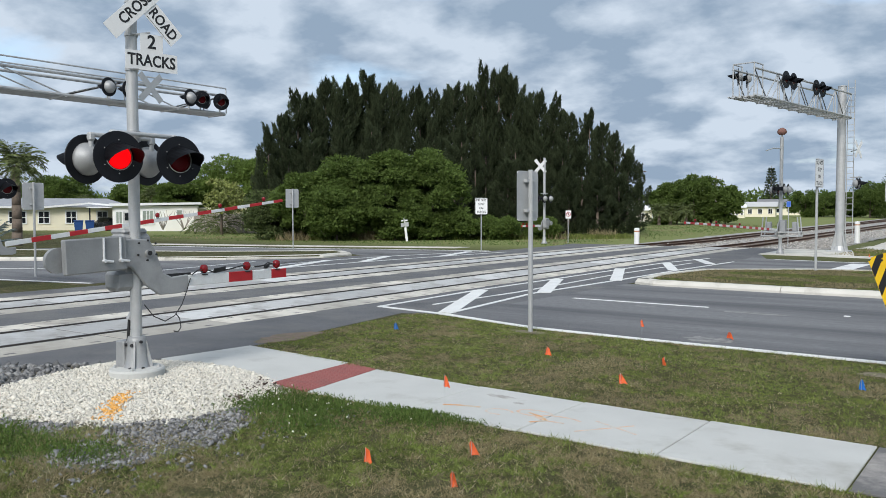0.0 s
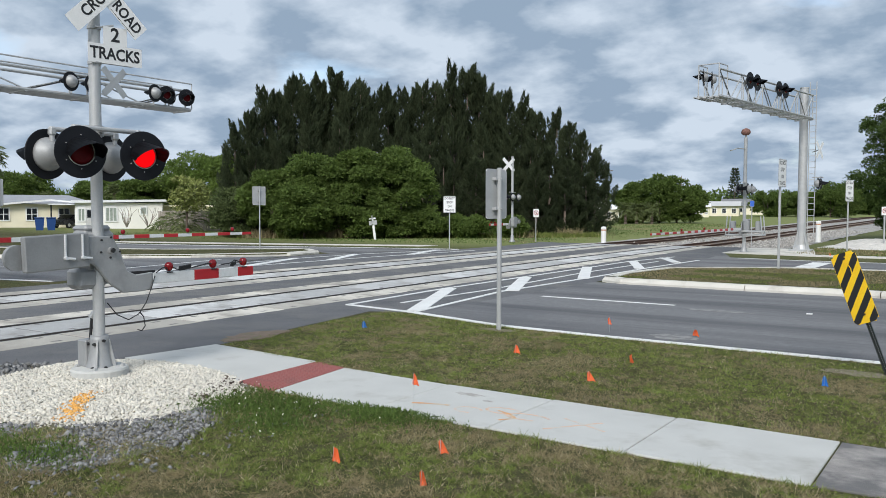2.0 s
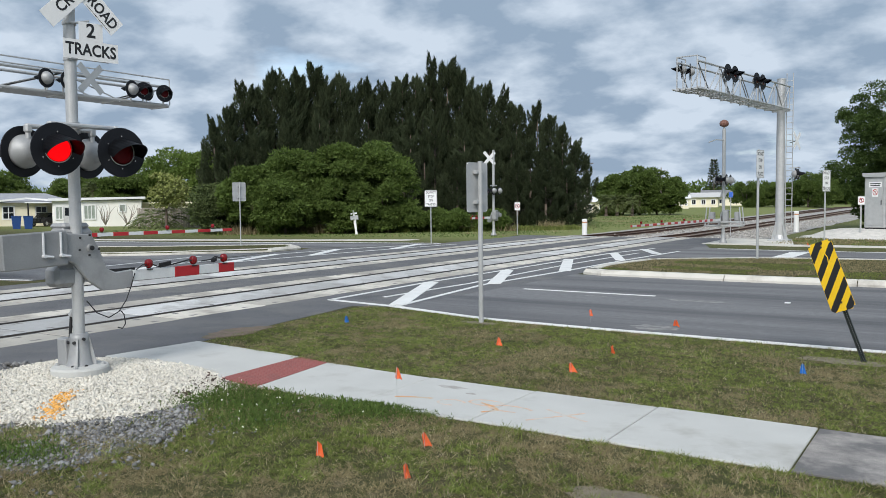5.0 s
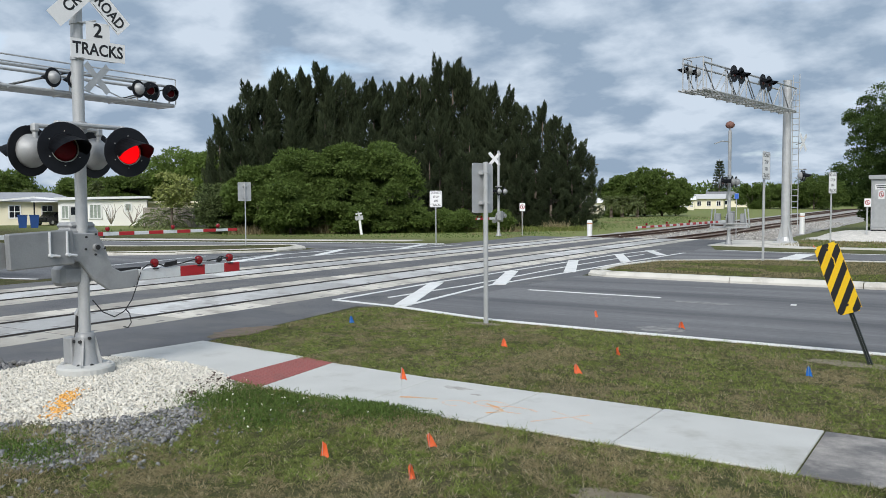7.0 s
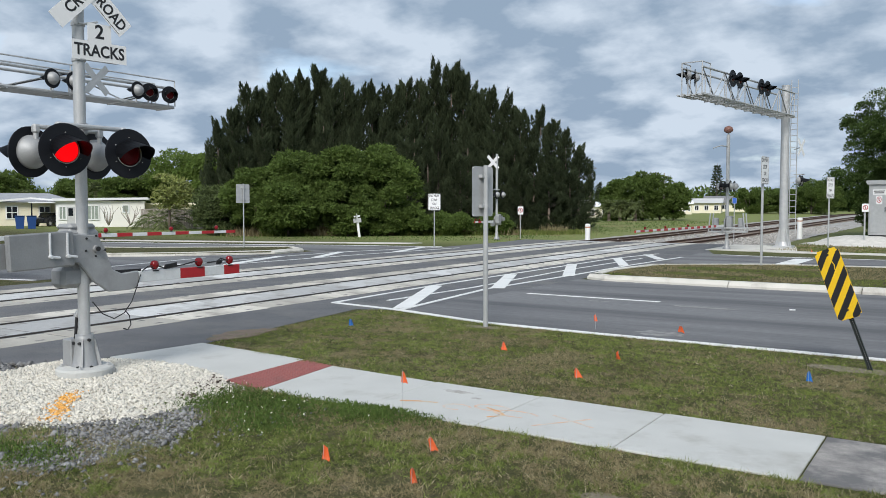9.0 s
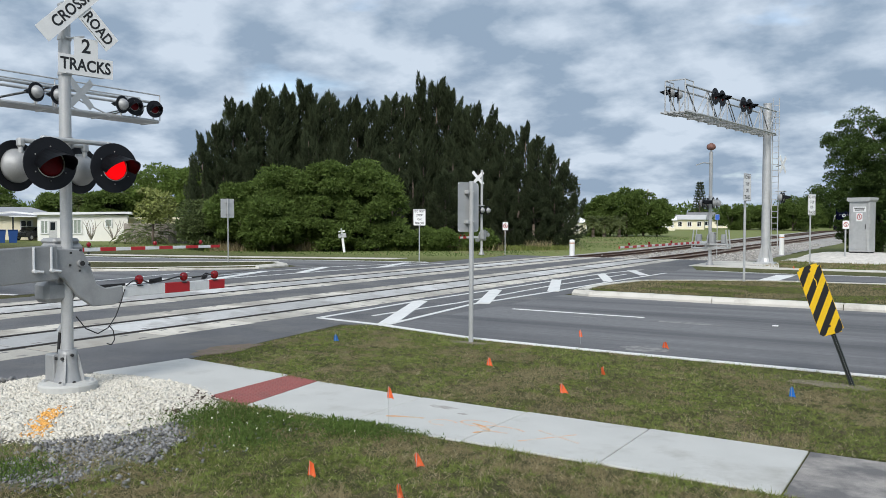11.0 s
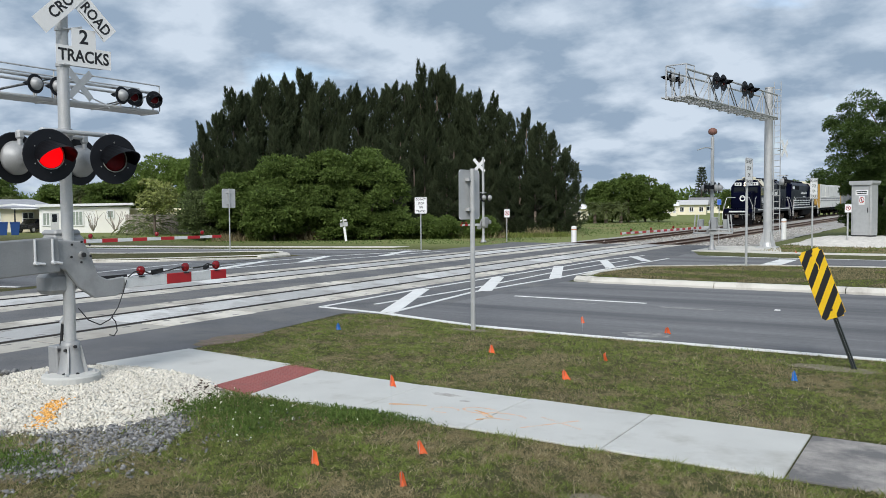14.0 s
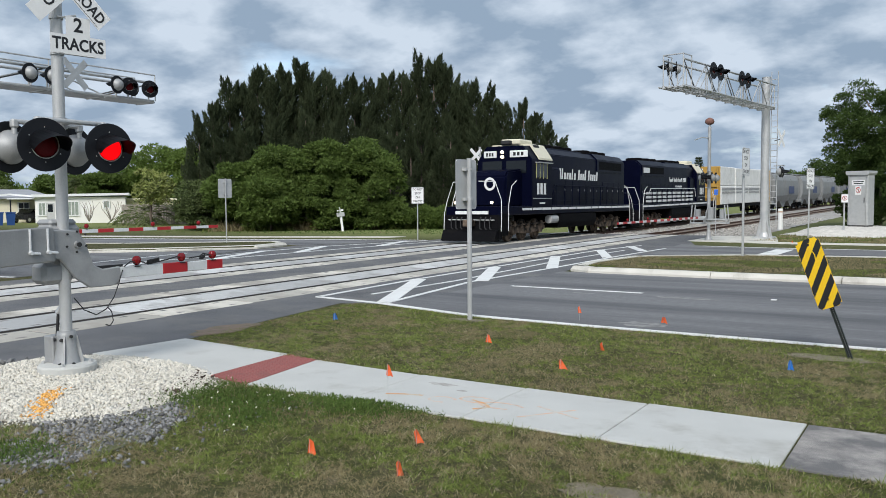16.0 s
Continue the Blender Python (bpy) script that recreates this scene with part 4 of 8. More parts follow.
WEST, WEST_ARM = far_gate("grey crossing signal with long striped gate arm over the road", (-19.5, 10.55, 0), 0, 1, 11.2, 4.3, 0, 2.95, has_buck=False, arm_depth=0.15, step=0.62)
EAST, EAST_ARM = far_gate("grey crossing signal mast with bell on top and lowered gate", (-5.57, 44.5, 0.0), 180, 1, 13.6, 6.15, 180, 3.4, has_buck=False, arm_depth=0.12, step=0.5, bell=True, butt=1.5)
FARM, FAR_ARM = far_gate("grey crossing signal with crossbuck before dark trees", (-23.05, 50.2, 0.0), 180, 1, 2.6, 6.1, 180, 3.2, arm_depth=0.16)

# extra fittings of the bell mast: service frame and thin bracket arm
for z in (0.95, 1.15):
    bm = bmesh.new()
    tube(bm, [(-1.0, 0.3, z), (0.9, 0.3, z), (0.9, -0.35, z), (-1.0, -0.35, z), (-1.0, 0.3, z)], 0.045, 6)
    part("service_frame", bm, galv, EAST, "open galvanised service frame")
for x in (-1.0, 0.9):
    for y in (0.3, -0.35):
        bm = bmesh.new(); rod(bm, (x, y, 0.95), (x * 0.9, y, 1.95), 0.035, seg=6)
        part("frame_post", bm, galv, EAST)
for x0, x1 in ((-0.85, -0.6), (0.45, 0.7)):
    bm = bmesh.new(); box(bm, (x0, -0.15, 1.2), (x1, 0.15, 1.7), 0.04)
    part("counterweight", bm, alum, EAST, "pale grey counterweight block")
bm = bmesh.new(); tube(bm, [(0.0, 0.0, 5.55), (0.2, 0.8, 5.55), (0.4, 1.5, 5.38)], 0.03, 6)
part("bracket_arm", bm, galv, EAST, "thin bent bracket arm")


def truss_boom(parent, p, q, depth_a, depth_b, width=0.9, bays=9):
    """A cantilever boom from p (mast) to q (tip): four chords, lacing, grating walkway and hand rail."""
    p, q = Vector(p), Vector(q)
    d = (q - p).normalized()
    side = Vector((-d.y, d.x, 0)) * width / 2
    up = Vector((0, 0, 1))

    def at(f, s, h):
        dep = depth_a + (depth_b - depth_a) * f
        return p.lerp(q, f) + side * s + up * dep * h

    for s in (-1, 1):
        for h, nm, r in ((0, "bottom_chord", 0.055), (1, "top_chord", 0.05)):
            bm = bmesh.new(); rod(bm, at(0, s, h), at(1, s, h), r, seg=8)
            part(nm, bm, galv, parent)
        for i in range(bays):
            a, b = i / bays, (i + 1) / bays
            bm = bmesh.new()
            rod(bm, at(a, s, 0), at(b, s, 1) if i % 2 else at(a, s, 1), 0.026, seg=6)
            rod(bm, at(a, s, 1 if not i % 2 else 0), at(b, s, 0 if not i % 2 else 1), 0.026, seg=6)
            part("lacing", bm, galv, parent)
    for i in range(bays + 1):
        f = i / bays
        bm = bmesh.new(); rod(bm, at(f, -1.1, -0.06), at(f, 1.1, -0.06), 0.04, seg=6)
        part("cross_beam", bm, galv, parent)
    bm = bmesh.new()
    for k in range(7):
        s = -1 + k / 3
        rod(bm, at(0, s, -0.02), at(1, s, -0.02), 0.028, seg=4)
    part("walkway_grating", bm, galv, parent, "open steel walkway grating")
    return at


def cantilever(label, mast, tip, boom_z, depth_a, depth_b, top, lamps, buck=None, rail=False, ladder=None, bays=9, lamp_r=0.305, lamp_up=0.45, tip_drop=0.0):
    s = thing("signal_cantilever", label, "signal cantilever", (0, 0, 0), 0, "signal cantilevers")
    mx, my = mast
    bm = bmesh.new(); rod(bm, (mx, my, 0.3), (mx, my, top), 0.24, 0.22, 20)
    part("mast", bm, galv, s, "thick round grey steel mast", smooth=False)
    bm = bmesh.new(); box(bm, (mx - 0.55, my - 0.55, -0.05), (mx + 0.55, my + 0.55, 0.12), 0.03); rod(bm, (mx, my, 0.12), (mx, my, 0.35), 0.4, 0.3, 16)
    part("base_plate", bm, galv, s)
    for a in range(0, 360, 90):
        bm = bmesh.new()
        prism(bm, [(0.2, 0.12), (0.52, 0.12), (0.48, 0.25), (0.24, 1.15), (0.2, 1.15)], "y", -0.02, 0.02)
        bmesh.ops.transform(bm, matrix=pose(mx, my, 0, 0, 0, a + 45), verts=bm.verts)
        part("gusset", bm, galv, s)
    bm = bmesh.new(); lathe(bm, [(0.22, top), (0.24, top), (0.24, top + 0.05), (0.02, top + 0.08)], 16, Matrix.Translation((mx, my, 0)))
    part("mast_cap", bm, galv, s)
    at = truss_boom(s, (mx, my, boom_z), (*tip, boom_z - tip_drop), depth_a, depth_b, bays=bays)
    for f, sd, face, lit in lamps:
        c = at(f, sd * 1.15, lamp_up)
        lamp_unit(s, tuple(c), face, lit, lamp_r)
        bm = bmesh.new(); rod(bm, at(f, sd * 1.0, 0.0), at(f, sd * 1.0, 1.0), 0.03, seg=6)
        tube(bm, [at(f, sd * 1.0, 0.85), at(f, sd * 1.15, 0.85)], 0.025)
        part("lamp_bracket", bm, galv, s)
    if rail:
        for sgn in (-1, 1):
            bm = bmesh.new()
            rod(bm, at(0, sgn * 1.25, 0.0) + Vector((0, 0, 0.93)), at(1, sgn * 1.25, 0.0) + Vector((0, 0, 0.93)), 0.026, seg=6)
            for i in range(0, bays + 1, 2):
                rod(bm, at(i / bays, sgn * 1.25, 0.0), at(i / bays, sgn * 1.25, 0.0) + Vector((0, 0, 0.93)), 0.022, seg=6)
            part("hand_rail", bm, galv, s)
    if ladder:
        lx, ly = ladder
        for dx in (-0.17, 0.17):
            bm = bmesh.new(); rod(bm, (lx + dx, ly, 0.8), (lx + dx, ly, top + 0.35), 0.025, seg=6)
            part("ladder_rail", bm, galv, s)
        for k in range(int((top - 0.6) / 0.33)):
            bm = bmesh.new(); rod(bm, (lx - 0.17, ly, 1.0 + k * 0.33), (lx + 0.17, ly, 1.0 + k * 0.33), 0.018, seg=6)
            part("rung", bm, galv, s)
    return s, at


RIGHT, rat = cantilever("tall grey cantilever carrying crossing lights over the far road", (-3.33, 47.9), (-4.65, 34.5), 7.33, 1.25, 1.12, 9.0,
                        [(0.77, 1.3, -11, None), (0.70, 1.3, -11, None), (0.47, 1.3, -11, None), (0.40, 1.3, -11, None), (0.88, -1.0, 200, None), (0.95, -1.0, 200, None)], rail=False, ladder=(-2.9, 48.05), bays=10, lamp_r=0.38, lamp_up=0.8, tip_drop=0.2)
# end cage of the boom
RISE = Vector((0, 0, 0.22))
for f in (0.93, 1.0):
    for sd in (-1.0, 1.0):
        bm = bmesh.new(); rod(bm, rat(f, sd, -0.05), rat(f, sd, 1.0) + RISE, 0.028, seg=6)
        part("cage_post", bm, galv, RIGHT)
bm = bmesh.new(); tube(bm, [rat(0.93, -1.0, 1) + RISE, rat(1.0, -1.0, 1) + RISE, rat(1.0, 1.0, 1) + RISE, rat(0.93, 1.0, 1) + RISE], 0.028, 6)
part("cage_rail", bm, galv, RIGHT, "rail of the maintenance cage at the boom tip")
for k in range(5):
    bm = bmesh.new(); rod(bm, rat(0.9, -1.2 + 0.6 * k, -0.05), rat(1.02, -1.2 + 0.6 * k, -0.05), 0.04, seg=4)
    part("cage_floor_bar", bm, galv, RIGHT)
crossbuck(RIGHT, (-2.5, 48.0, 5.6), -12, lettered=False)
bm = bmesh.new(); tube(bm, [(-2.9, 48.15, 5.5), (-2.5, 48.0, 5.6)], 0.03, 6)
part("crossbuck_bracket", bm, galv, RIGHT)
for y, lit in ((47.75, 0), (48.45, 1)):
    lamp_unit(RIGHT, (-2.5, y, 3.75), 25)
bm = bmesh.new(); tube(bm, [(-2.9, 48.15, 4.1), (-2.4, 48.1, 4.1), (-2.4, 47.7, 4.1)], 0.03, 6); tube(bm, [(-2.4, 47.7, 4.1), (-2.4, 48.5, 4.1)], 0.03, 6)
part("crossarm", bm, galv, RIGHT)

LEFT, lat = cantilever("grey walkway cantilever with crossing lights above the road", (-19.6, 6.6), (-19.6, 18.97), 5.93, 0.66, 0.66, 8.4,
                       [(0.61, -1.3, 190, None), (0.67, -1.3, 190, None), (0.905, -1.3, -15, None), (0.975, -1.3, -15, None), (0.865, -1.3, 190, None), (0.925, -1.0, 190, None)], rail=True, bays=6, lamp_up=0.6)
crossbuck(LEFT, (-19.0, 15.75, 6.5), 5, lettered=False, back=True)


def post_sign(label, at, rz, w, h, top, post_r=0.03, text=None, plate=None):
    """A sign on a post; it faces angle rz from +x. text: lines of lettering."""
    s = thing("road_sign", label, "road sign", at, rz, "road signs")
    bm = bmesh.new(); rod(bm, (0, 0, -0.2), (0, 0, top + 0.02), post_r, seg=12)
    part("post", bm, galv, s, "thin galvanised post")
    W = Matrix.Translation((post_r + 0.03, 0, top - h / 2)) @ Matrix(((0, 0, 1, 0), (1, 0, 0, 0), (0, 1, 0, 0), (0, 0, 0, 1)))
    bm = bmesh.new()
    box(bm, (-w / 2, -h / 2, -0.002), (w / 2, h / 2, 0.002), 0, W)
    es = [e for e in bm.edges if abs((e.verts[0].co - e.verts[1].co).x) > 0.003]
    bmesh.ops.bevel(bm, geom=es, offset=min(w, h) * 0.07, segments=3, affect="EDGES")
    pl = part("plate", bm, galv, s, "bare aluminium sign back")
    bm = bmesh.new(); box(bm, (-w / 2 + 0.012, -h / 2 + 0.012, 0.0025), (w / 2 - 0.012, h / 2 - 0.012, 0.004), 0, W)
    part("face", bm, plate or sign_white, pl, "white sign face")
    for k in (-0.3, 0.3):
        bm = bmesh.new(); box(bm, (-0.006, -0.12, top - h / 2 + h * k - 0.03), (post_r + 0.029, 0.12, top - h / 2 + h * k + 0.03), 0.004)
        rod(bm, (-post_r - 0.02, 0.0, top - h / 2 + h * k), (0.0, 0.0, top - h / 2 + h * k), 0.012, seg=6)
        part("clamp", bm, galv, s, "sign clamp")
    if text:
        n = len(text)
        for i, wd in enumerate(text):
            text_mesh(wd, h * 0.19, sign_black, pl, W @ Matrix.Translation((0, h * (0.36 - 0.72 * i / (n - 1)), 0.0055)), bold=0.003, squeeze=0.8)
        bm = bmesh.new()
        for lo, hi in (((-0.47, -0.475), (0.47, -0.462)), ((-0.47, 0.462), (0.47, 0.475)), ((-0.475, -0.47), (-0.46, 0.47)), ((0.46, -0.47), (0.475, 0.47))):
            box(bm, (lo[0] * w, lo[1] * h, 0.0042), (hi[0] * w, hi[1] * h, 0.005), 0, W)
        part("border_line", bm, sign_black, pl)
    return s


DNS = ["DO NOT", "STOP", "ON", "TRACKS"]
# each faces the traffic that it warns
post_sign("white warning sign, do not stop on tracks, on a galvanised post", (-20.49, 38.3, -0.02), -52, 0.72, 0.95, 3.08, text=DNS)
post_sign("bare aluminium sign seen from behind on a galvanised post", (-26.95, 29.7, 0.1), 165, 0.78, 1.0, 3.4)
post_sign("bare aluminium sign seen from behind on a galvanised post", (-22.65, 13.5, -0.02), 172, 0.72, 0.95, 3.3, post_r=0.04)
post_sign("large aluminium sign seen from behind beside the near lawn", (-1.885, 12.15, -0.02), 172, 0.62, 0.92, 2.99, post_r=0.045)
post_sign("white warning sign, do not stop on tracks, on a galvanised post", (-0.76, 30.1, 0.12), -8, 0.76, 1.0, 3.95, post_r=0.045, text=DNS)
post_sign("white warning sign, do not stop on tracks, on a galvanised post", (-1.28, 49.8, -0.02), -24, 0.76, 1.2, 4.0, post_r=0.045, text=DNS)


def no_symbol(parent, W, r):
    bm = bmesh.new(); lathe(bm, [(r * 0.78, 0.0), (r, 0.0), (r, 0.003), (r * 0.78, 0.003)], 24, W, caps=False)
    box(bm, (-r * 0.85, -r * 0.09, 0.0005), (r * 0.85, r * 0.09, 0.0035), 0, W @ Matrix.Rotation(radians(-45), 4, "Z"))
    part("prohibition_ring", bm, gate_red, parent, "red prohibition ring")
    bm = bmesh.new(); box(bm, (-r * 0.14, -r * 0.5, -0.0005), (r * 0.14, r * 0.5, 0.0015), 0, W)
    part("symbol_bar", bm, sign_black, parent)


sg = post_sign("small white prohibition sign on a thin post", (-22.2, 52.2, -0.03), -50, 0.42, 0.6, 2.4)
no_symbol(sg, Matrix.Translation((0.068, 0, 2.12)) @ Matrix(((0, 0, 1, 0), (1, 0, 0, 0), (0, 1, 0, 0), (0, 0, 0, 1))), 0.17)
sg = post_sign("small blue sign on a thin post beside the tracks", (-8.3, 57.4, -0.05), -70, 0.28, 0.4, 3.0, plate=mat("sign_blue", (0.03, 0.12, 0.5), 0.5))


def hazard_marker():
    """The leaning striped object marker on a dark perforated post."""
    s = thing("object_marker", "leaning yellow and black striped hazard marker on perforated post", "object marker", (4.6, 11.44, -0.03), 0)
    lean = Matrix.Rotation(radians(-20.5), 4, "Y")
    s.matrix_world = pose(4.6, 11.44, -0.03, 0, 0, -8) @ lean
    bm = bmesh.new()
    for (a0, a1, b0, b1) in ((-0.028, 0.028, -0.004, 0.0), (-0.028, -0.022, -0.035, -0.004), (0.022, 0.028, -0.035, -0.004)):
        box(bm, (a0, b0, -0.1), (a1, b1, 1.55))
    part("post", bm, mat("green_black_post", (0.025, 0.032, 0.03), 0.6, 0.3, 8, 0.2), s, "dark perforated steel post")
    bm = bmesh.new()
    for k in range(40):
        rod(bm, (0, 0.001, 0.04 + k * 0.027), (0, -0.0052, 0.04 + k * 0.027), 0.006, seg=6)
    part("post_holes", bm, galv, s, "row of pale punched holes")
    w, h, z0 = 0.33, 1.0, 0.76
    bm = bmesh.new()
    box(bm, (-w / 2, -0.043, z0), (w / 2, -0.039, z0 + h))
    es = [e for e in bm.edges if abs((e.verts[0].co - e.verts[1].co).y) > 0.002]
    bmesh.ops.bevel(bm, geom=es, offset=0.04, segments=3, affect="EDGES")
    plate = part("panel", bm, sign_yellow, s, "yellow reflective panel, scuffed")
    # black diagonal bands clipped to the panel
    for k in range(6):
        zc = z0 - 0.14 + k * 0.265
        bm = bmesh.new()
        n = 8
        lo, hi = [], []
        for i in range(n + 1):
            x = -w / 2 + 0.004 + (w - 0.008) * i / n
            za, zb = zc + x * 1.25, zc + x * 1.25 + 0.135
            inset = max(0.0, 0.04 - (w / 2 - abs(x)))
            a, b = min(max(za, z0 + inset), z0 + h - inset), min(max(zb, z0 + inset), z0 + h - inset)
            if b - a > 1e-3:
                lo.append((x, a)); hi.append((x, b))
        if len(lo) > 1:
            prism(bm, lo + hi[::-1], "y", -0.0455, -0.0425)
        if bm.faces:
            bmesh.ops.recalc_face_normals(bm, faces=bm.faces)
            part("black_band", bm, sign_black, plate, "black diagonal band")
        else:
            bm.free()
    for z in (z0 + 0.12, z0 + h - 0.08):
        bm = bmesh.new(); rod(bm, (0, -0.043, z), (0, -0.052, z), 0.018, seg=8)
        part("bolt", bm, sign_black, s)
    bm = bmesh.new()
    for k, (x, z, l, a) in enumerate(((0.0, 1.66, 0.09, 75), (0.025, 1.58, 0.10, 105), (-0.02, 1.6, 0.06, 120), (0.035, 1.49, 0.08, 80), (0.0, 0.86, 0.05, 20), (0.03, 0.89, 0.05, 150))):
        box(bm, (-l / 2, -0.0472, -0.006), (l / 2, -0.0465, 0.006), 0, Matrix.Translation((x, 0, z)) @ Matrix.Rotation(radians(-a), 4, "Y"))
    part("scratches", bm, sign_yellow, plate, "pale scratches and scuffs")


hazard_marker()


def flag(x, y, h, rz, material, lean, colour):
    s = thing("marker_flag", colour + " plastic survey flag on a thin wire in the grass", "marker flag", (x, y, -0.03), rz, "survey flags")
    s.matrix_world = pose(x, y, -0.03, lean, 0, rz)
    bm = bmesh.new(); rod(bm, (0, 0, -0.02), (0, 0, h), 0.0022, seg=5)
    part("wire", bm, galv, s, "thin wire stem")
    # a sheet folded on the wire, its free corners drooping
    bm = bmesh.new()
    top, low = (0, 0, h), (0, 0, h - 0.135)
    for sg, wide, drop in ((1, 0.075 + 0.02 * math.sin(x * 9), 0.15), (-1, 0.028 + 0.015 * math.cos(x * 5), 0.125)):
        pts = [top, (sg * wide * 0.4, 0.018, h - 0.03), (sg * wide, 0.03 * math.sin(x * 3 + sg), h - drop), (sg * wide * 0.45, -0.014, h - 0.13), low, (sg * wide * 0.2, 0.012, h - 0.075)]
        vs = [bm.verts.new(p) for p in pts]
        for tri in ((0, 1, 5), (1, 2, 5), (2, 3, 5), (3, 4, 5), (4, 0, 5)):
            bm.faces.new([vs[i] for i in tri])
    bmesh.ops.remove_doubles(bm, verts=bm.verts, dist=1e-5)
    bmesh.ops.solidify(bm, geom=bm.faces[:], thickness=0.0015)
    part("flag_sheet", bm, material, s)


for x, y, h, rz in ((1.01, 4.35, 0.16, 10), (1.68, 5.03, 0.17, 70), (2.03, 4.23, 0.17, 60), (0.6, 6.09, 0.47, 40), (-0.34, 10.02, 0.17, 20), (1.49, 8.67, 0.18, 60), (1.44, 10.28, 0.16, 150), (-0.03, 12.95, 0.3, 60)):
    flag(x, y, h, rz, orange_flag, 6 * math.sin(x * 7), "orange")
flag(1.42, 13.27, 0.2, 20, orange_flag, 30, "orange")
flag(-0.78, 41.0, 0.3, 20, orange_flag, 0, "orange")
for x, y, h, rz in ((4.02, 10.08, 0.18, 20), (-3.98, 10.74, 0.18, 70)):
    flag(x, y, h, rz, blue_flag, 3, "blue")


def bollard(x, y, z, h, label):
    s = thing("marker_post", label, "marker post", (x, y, z), 0, "white marker posts")
    bm = bmesh.new(); lathe(bm, [(0.02, -0.1), (0.19, -0.1), (0.19, h - 0.06), (0.16, h), (0.02, h + 0.02)], 16)
    part("tube", bm, sign_white, s, smooth=False)
    bm = bmesh.new(); lathe(bm, [(0.192, h - 0.28), (0.196, h - 0.28), (0.196, h - 0.2), (0.192, h - 0.2)], 16)
    part("orange_band", bm, mat("faded_orange", (0.5, 0.24, 0.12), 0.7), s, "faded orange band")


bollard(-18.2, 55.2, -0.02, 1.1, "white plastic marker post beside the railway")
bollard(-5.6, 66.5, 0.0, 1.5, "white plastic marker post with faded band")


def railway_post():
    s = thing("white_marker_post", "leaning white post with small cross-shaped plates", "marker post", (-34.5, 48.8, -0.02), 35)
    s.matrix_world = pose(-34.5, 48.8, -0.02, -7, 0, 129) @ Matrix.Scale(0.85, 4)
    bm = bmesh.new(); box(bm, (-0.11, -0.11, -0.1), (0.11, 0.11, 1.75), 0.02)
    part("post", bm, sign_white, s)
    bm = bmesh.new(); box(bm, (-0.14, -0.36, 1.35), (-0.11, 0.36, 1.75), 0.01)
    part("plate", bm, galv, s, "pale number plate left blank")
    bm = bmesh.new(); box(bm, (-0.08, -0.3, 1.85), (0.08, 0.3, 2.0), 0.03); box(bm, (-0.07, -0.07, 1.7), (0.07, 0.07, 2.2), 0.02)
    part("cross_cap", bm, sign_white, s)


railway_post()


def signal_cabinet():
    """Silver walk-in equipment case with a sloped lid, on a pale gravel pad."""
    s = thing("equipment_cabinet", "tall silver sheet-metal signal cabinet on a gravel pad", "equipment cabinet", (0.95, 56.0, 0.48), -20)
    s.scale = (0.77, 0.85, 1)
    bm = bmesh.new(); box(bm, (-0.8, -0.8, 0.1), (0.8, 0.2, 3.2), 0.03)
    part("body", bm, galv, s, "ribbed silver sheet-metal body")
    bm = bmesh.new(); prism(bm, [(-0.82, 3.2), (0.82, 3.2), (0.92, 3.3), (0.92, 3.45), (-0.92, 3.45), (-0.92, 3.3)], "y", -0.95, 0.35)
    part("roof", bm, galv, s, "overhanging sheet-metal roof")
    bm = bmesh.new(); box(bm, (-0.75, -0.75, -0.1), (0.75, 0.15, 0.1))
    part("plinth", bm, dark_rubber, s, "dark recessed plinth")
    bm = bmesh.new(); box(bm, (-0.66, -0.83, 0.25), (0.62, -0.80, 3.1), 0.01)
    d = part("door", bm, galv, s)
    bm = bmesh.new(); box(bm, (0.5, -0.87, 1.5), (0.56, -0.83, 1.8), 0.01)
    part("handle", bm, dark_rubber, d, "dark lever handle")
    for x in (-0.7, 0.7):
        bm = bmesh.new(); rod(bm, (x, -0.82, 0.2), (x, -0.82, 3.2), 0.03, seg=6)
        part("edge_rib", bm, galv, s)
    F = Matrix.Translation((0.05, -0.835, 2.55)) @ Matrix.Rotation(radians(90), 4, "X")
    bm = bmesh.new(); box(bm, (-0.5, 0.02, 0), (0.5, 0.34, 0.004), 0, F)
    pl = part("notice", bm, sign_white, s, "white notice plate")
    for k in range(2):
        bm = bmesh.new(); box(bm, (-0.42 + 0.05 * k, 0.21 - 0.11 * k, 0.0042), (0.42 - 0.05 * k, 0.27 - 0.11 * k, 0.0056), 0, F)
        part("text_bar", bm, sign_black, pl)
    bm = bmesh.new(); box(bm, (-0.24, -0.56, 0), (0.24, -0.04, 0.004), 0, F)
    pl = part("prohibition_plate", bm, sign_white, s)
    no_symbol(pl, F @ Matrix.Translation((0, -0.28, 0.005)), 0.19)


signal_cabinet()
sg = post_sign("small white prohibition sign on a post beside the cabinet", (0.2, 53.2, 0.2), -70, 0.38, 0.5, 2.3, post_r=0.05)
no_symbol(sg, Matrix.Translation((0.09, 0, 2.06)) @ Matrix(((0, 0, 1, 0), (1, 0, 0, 0), (0, 1, 0, 0), (0, 0, 0, 1))), 0.14)


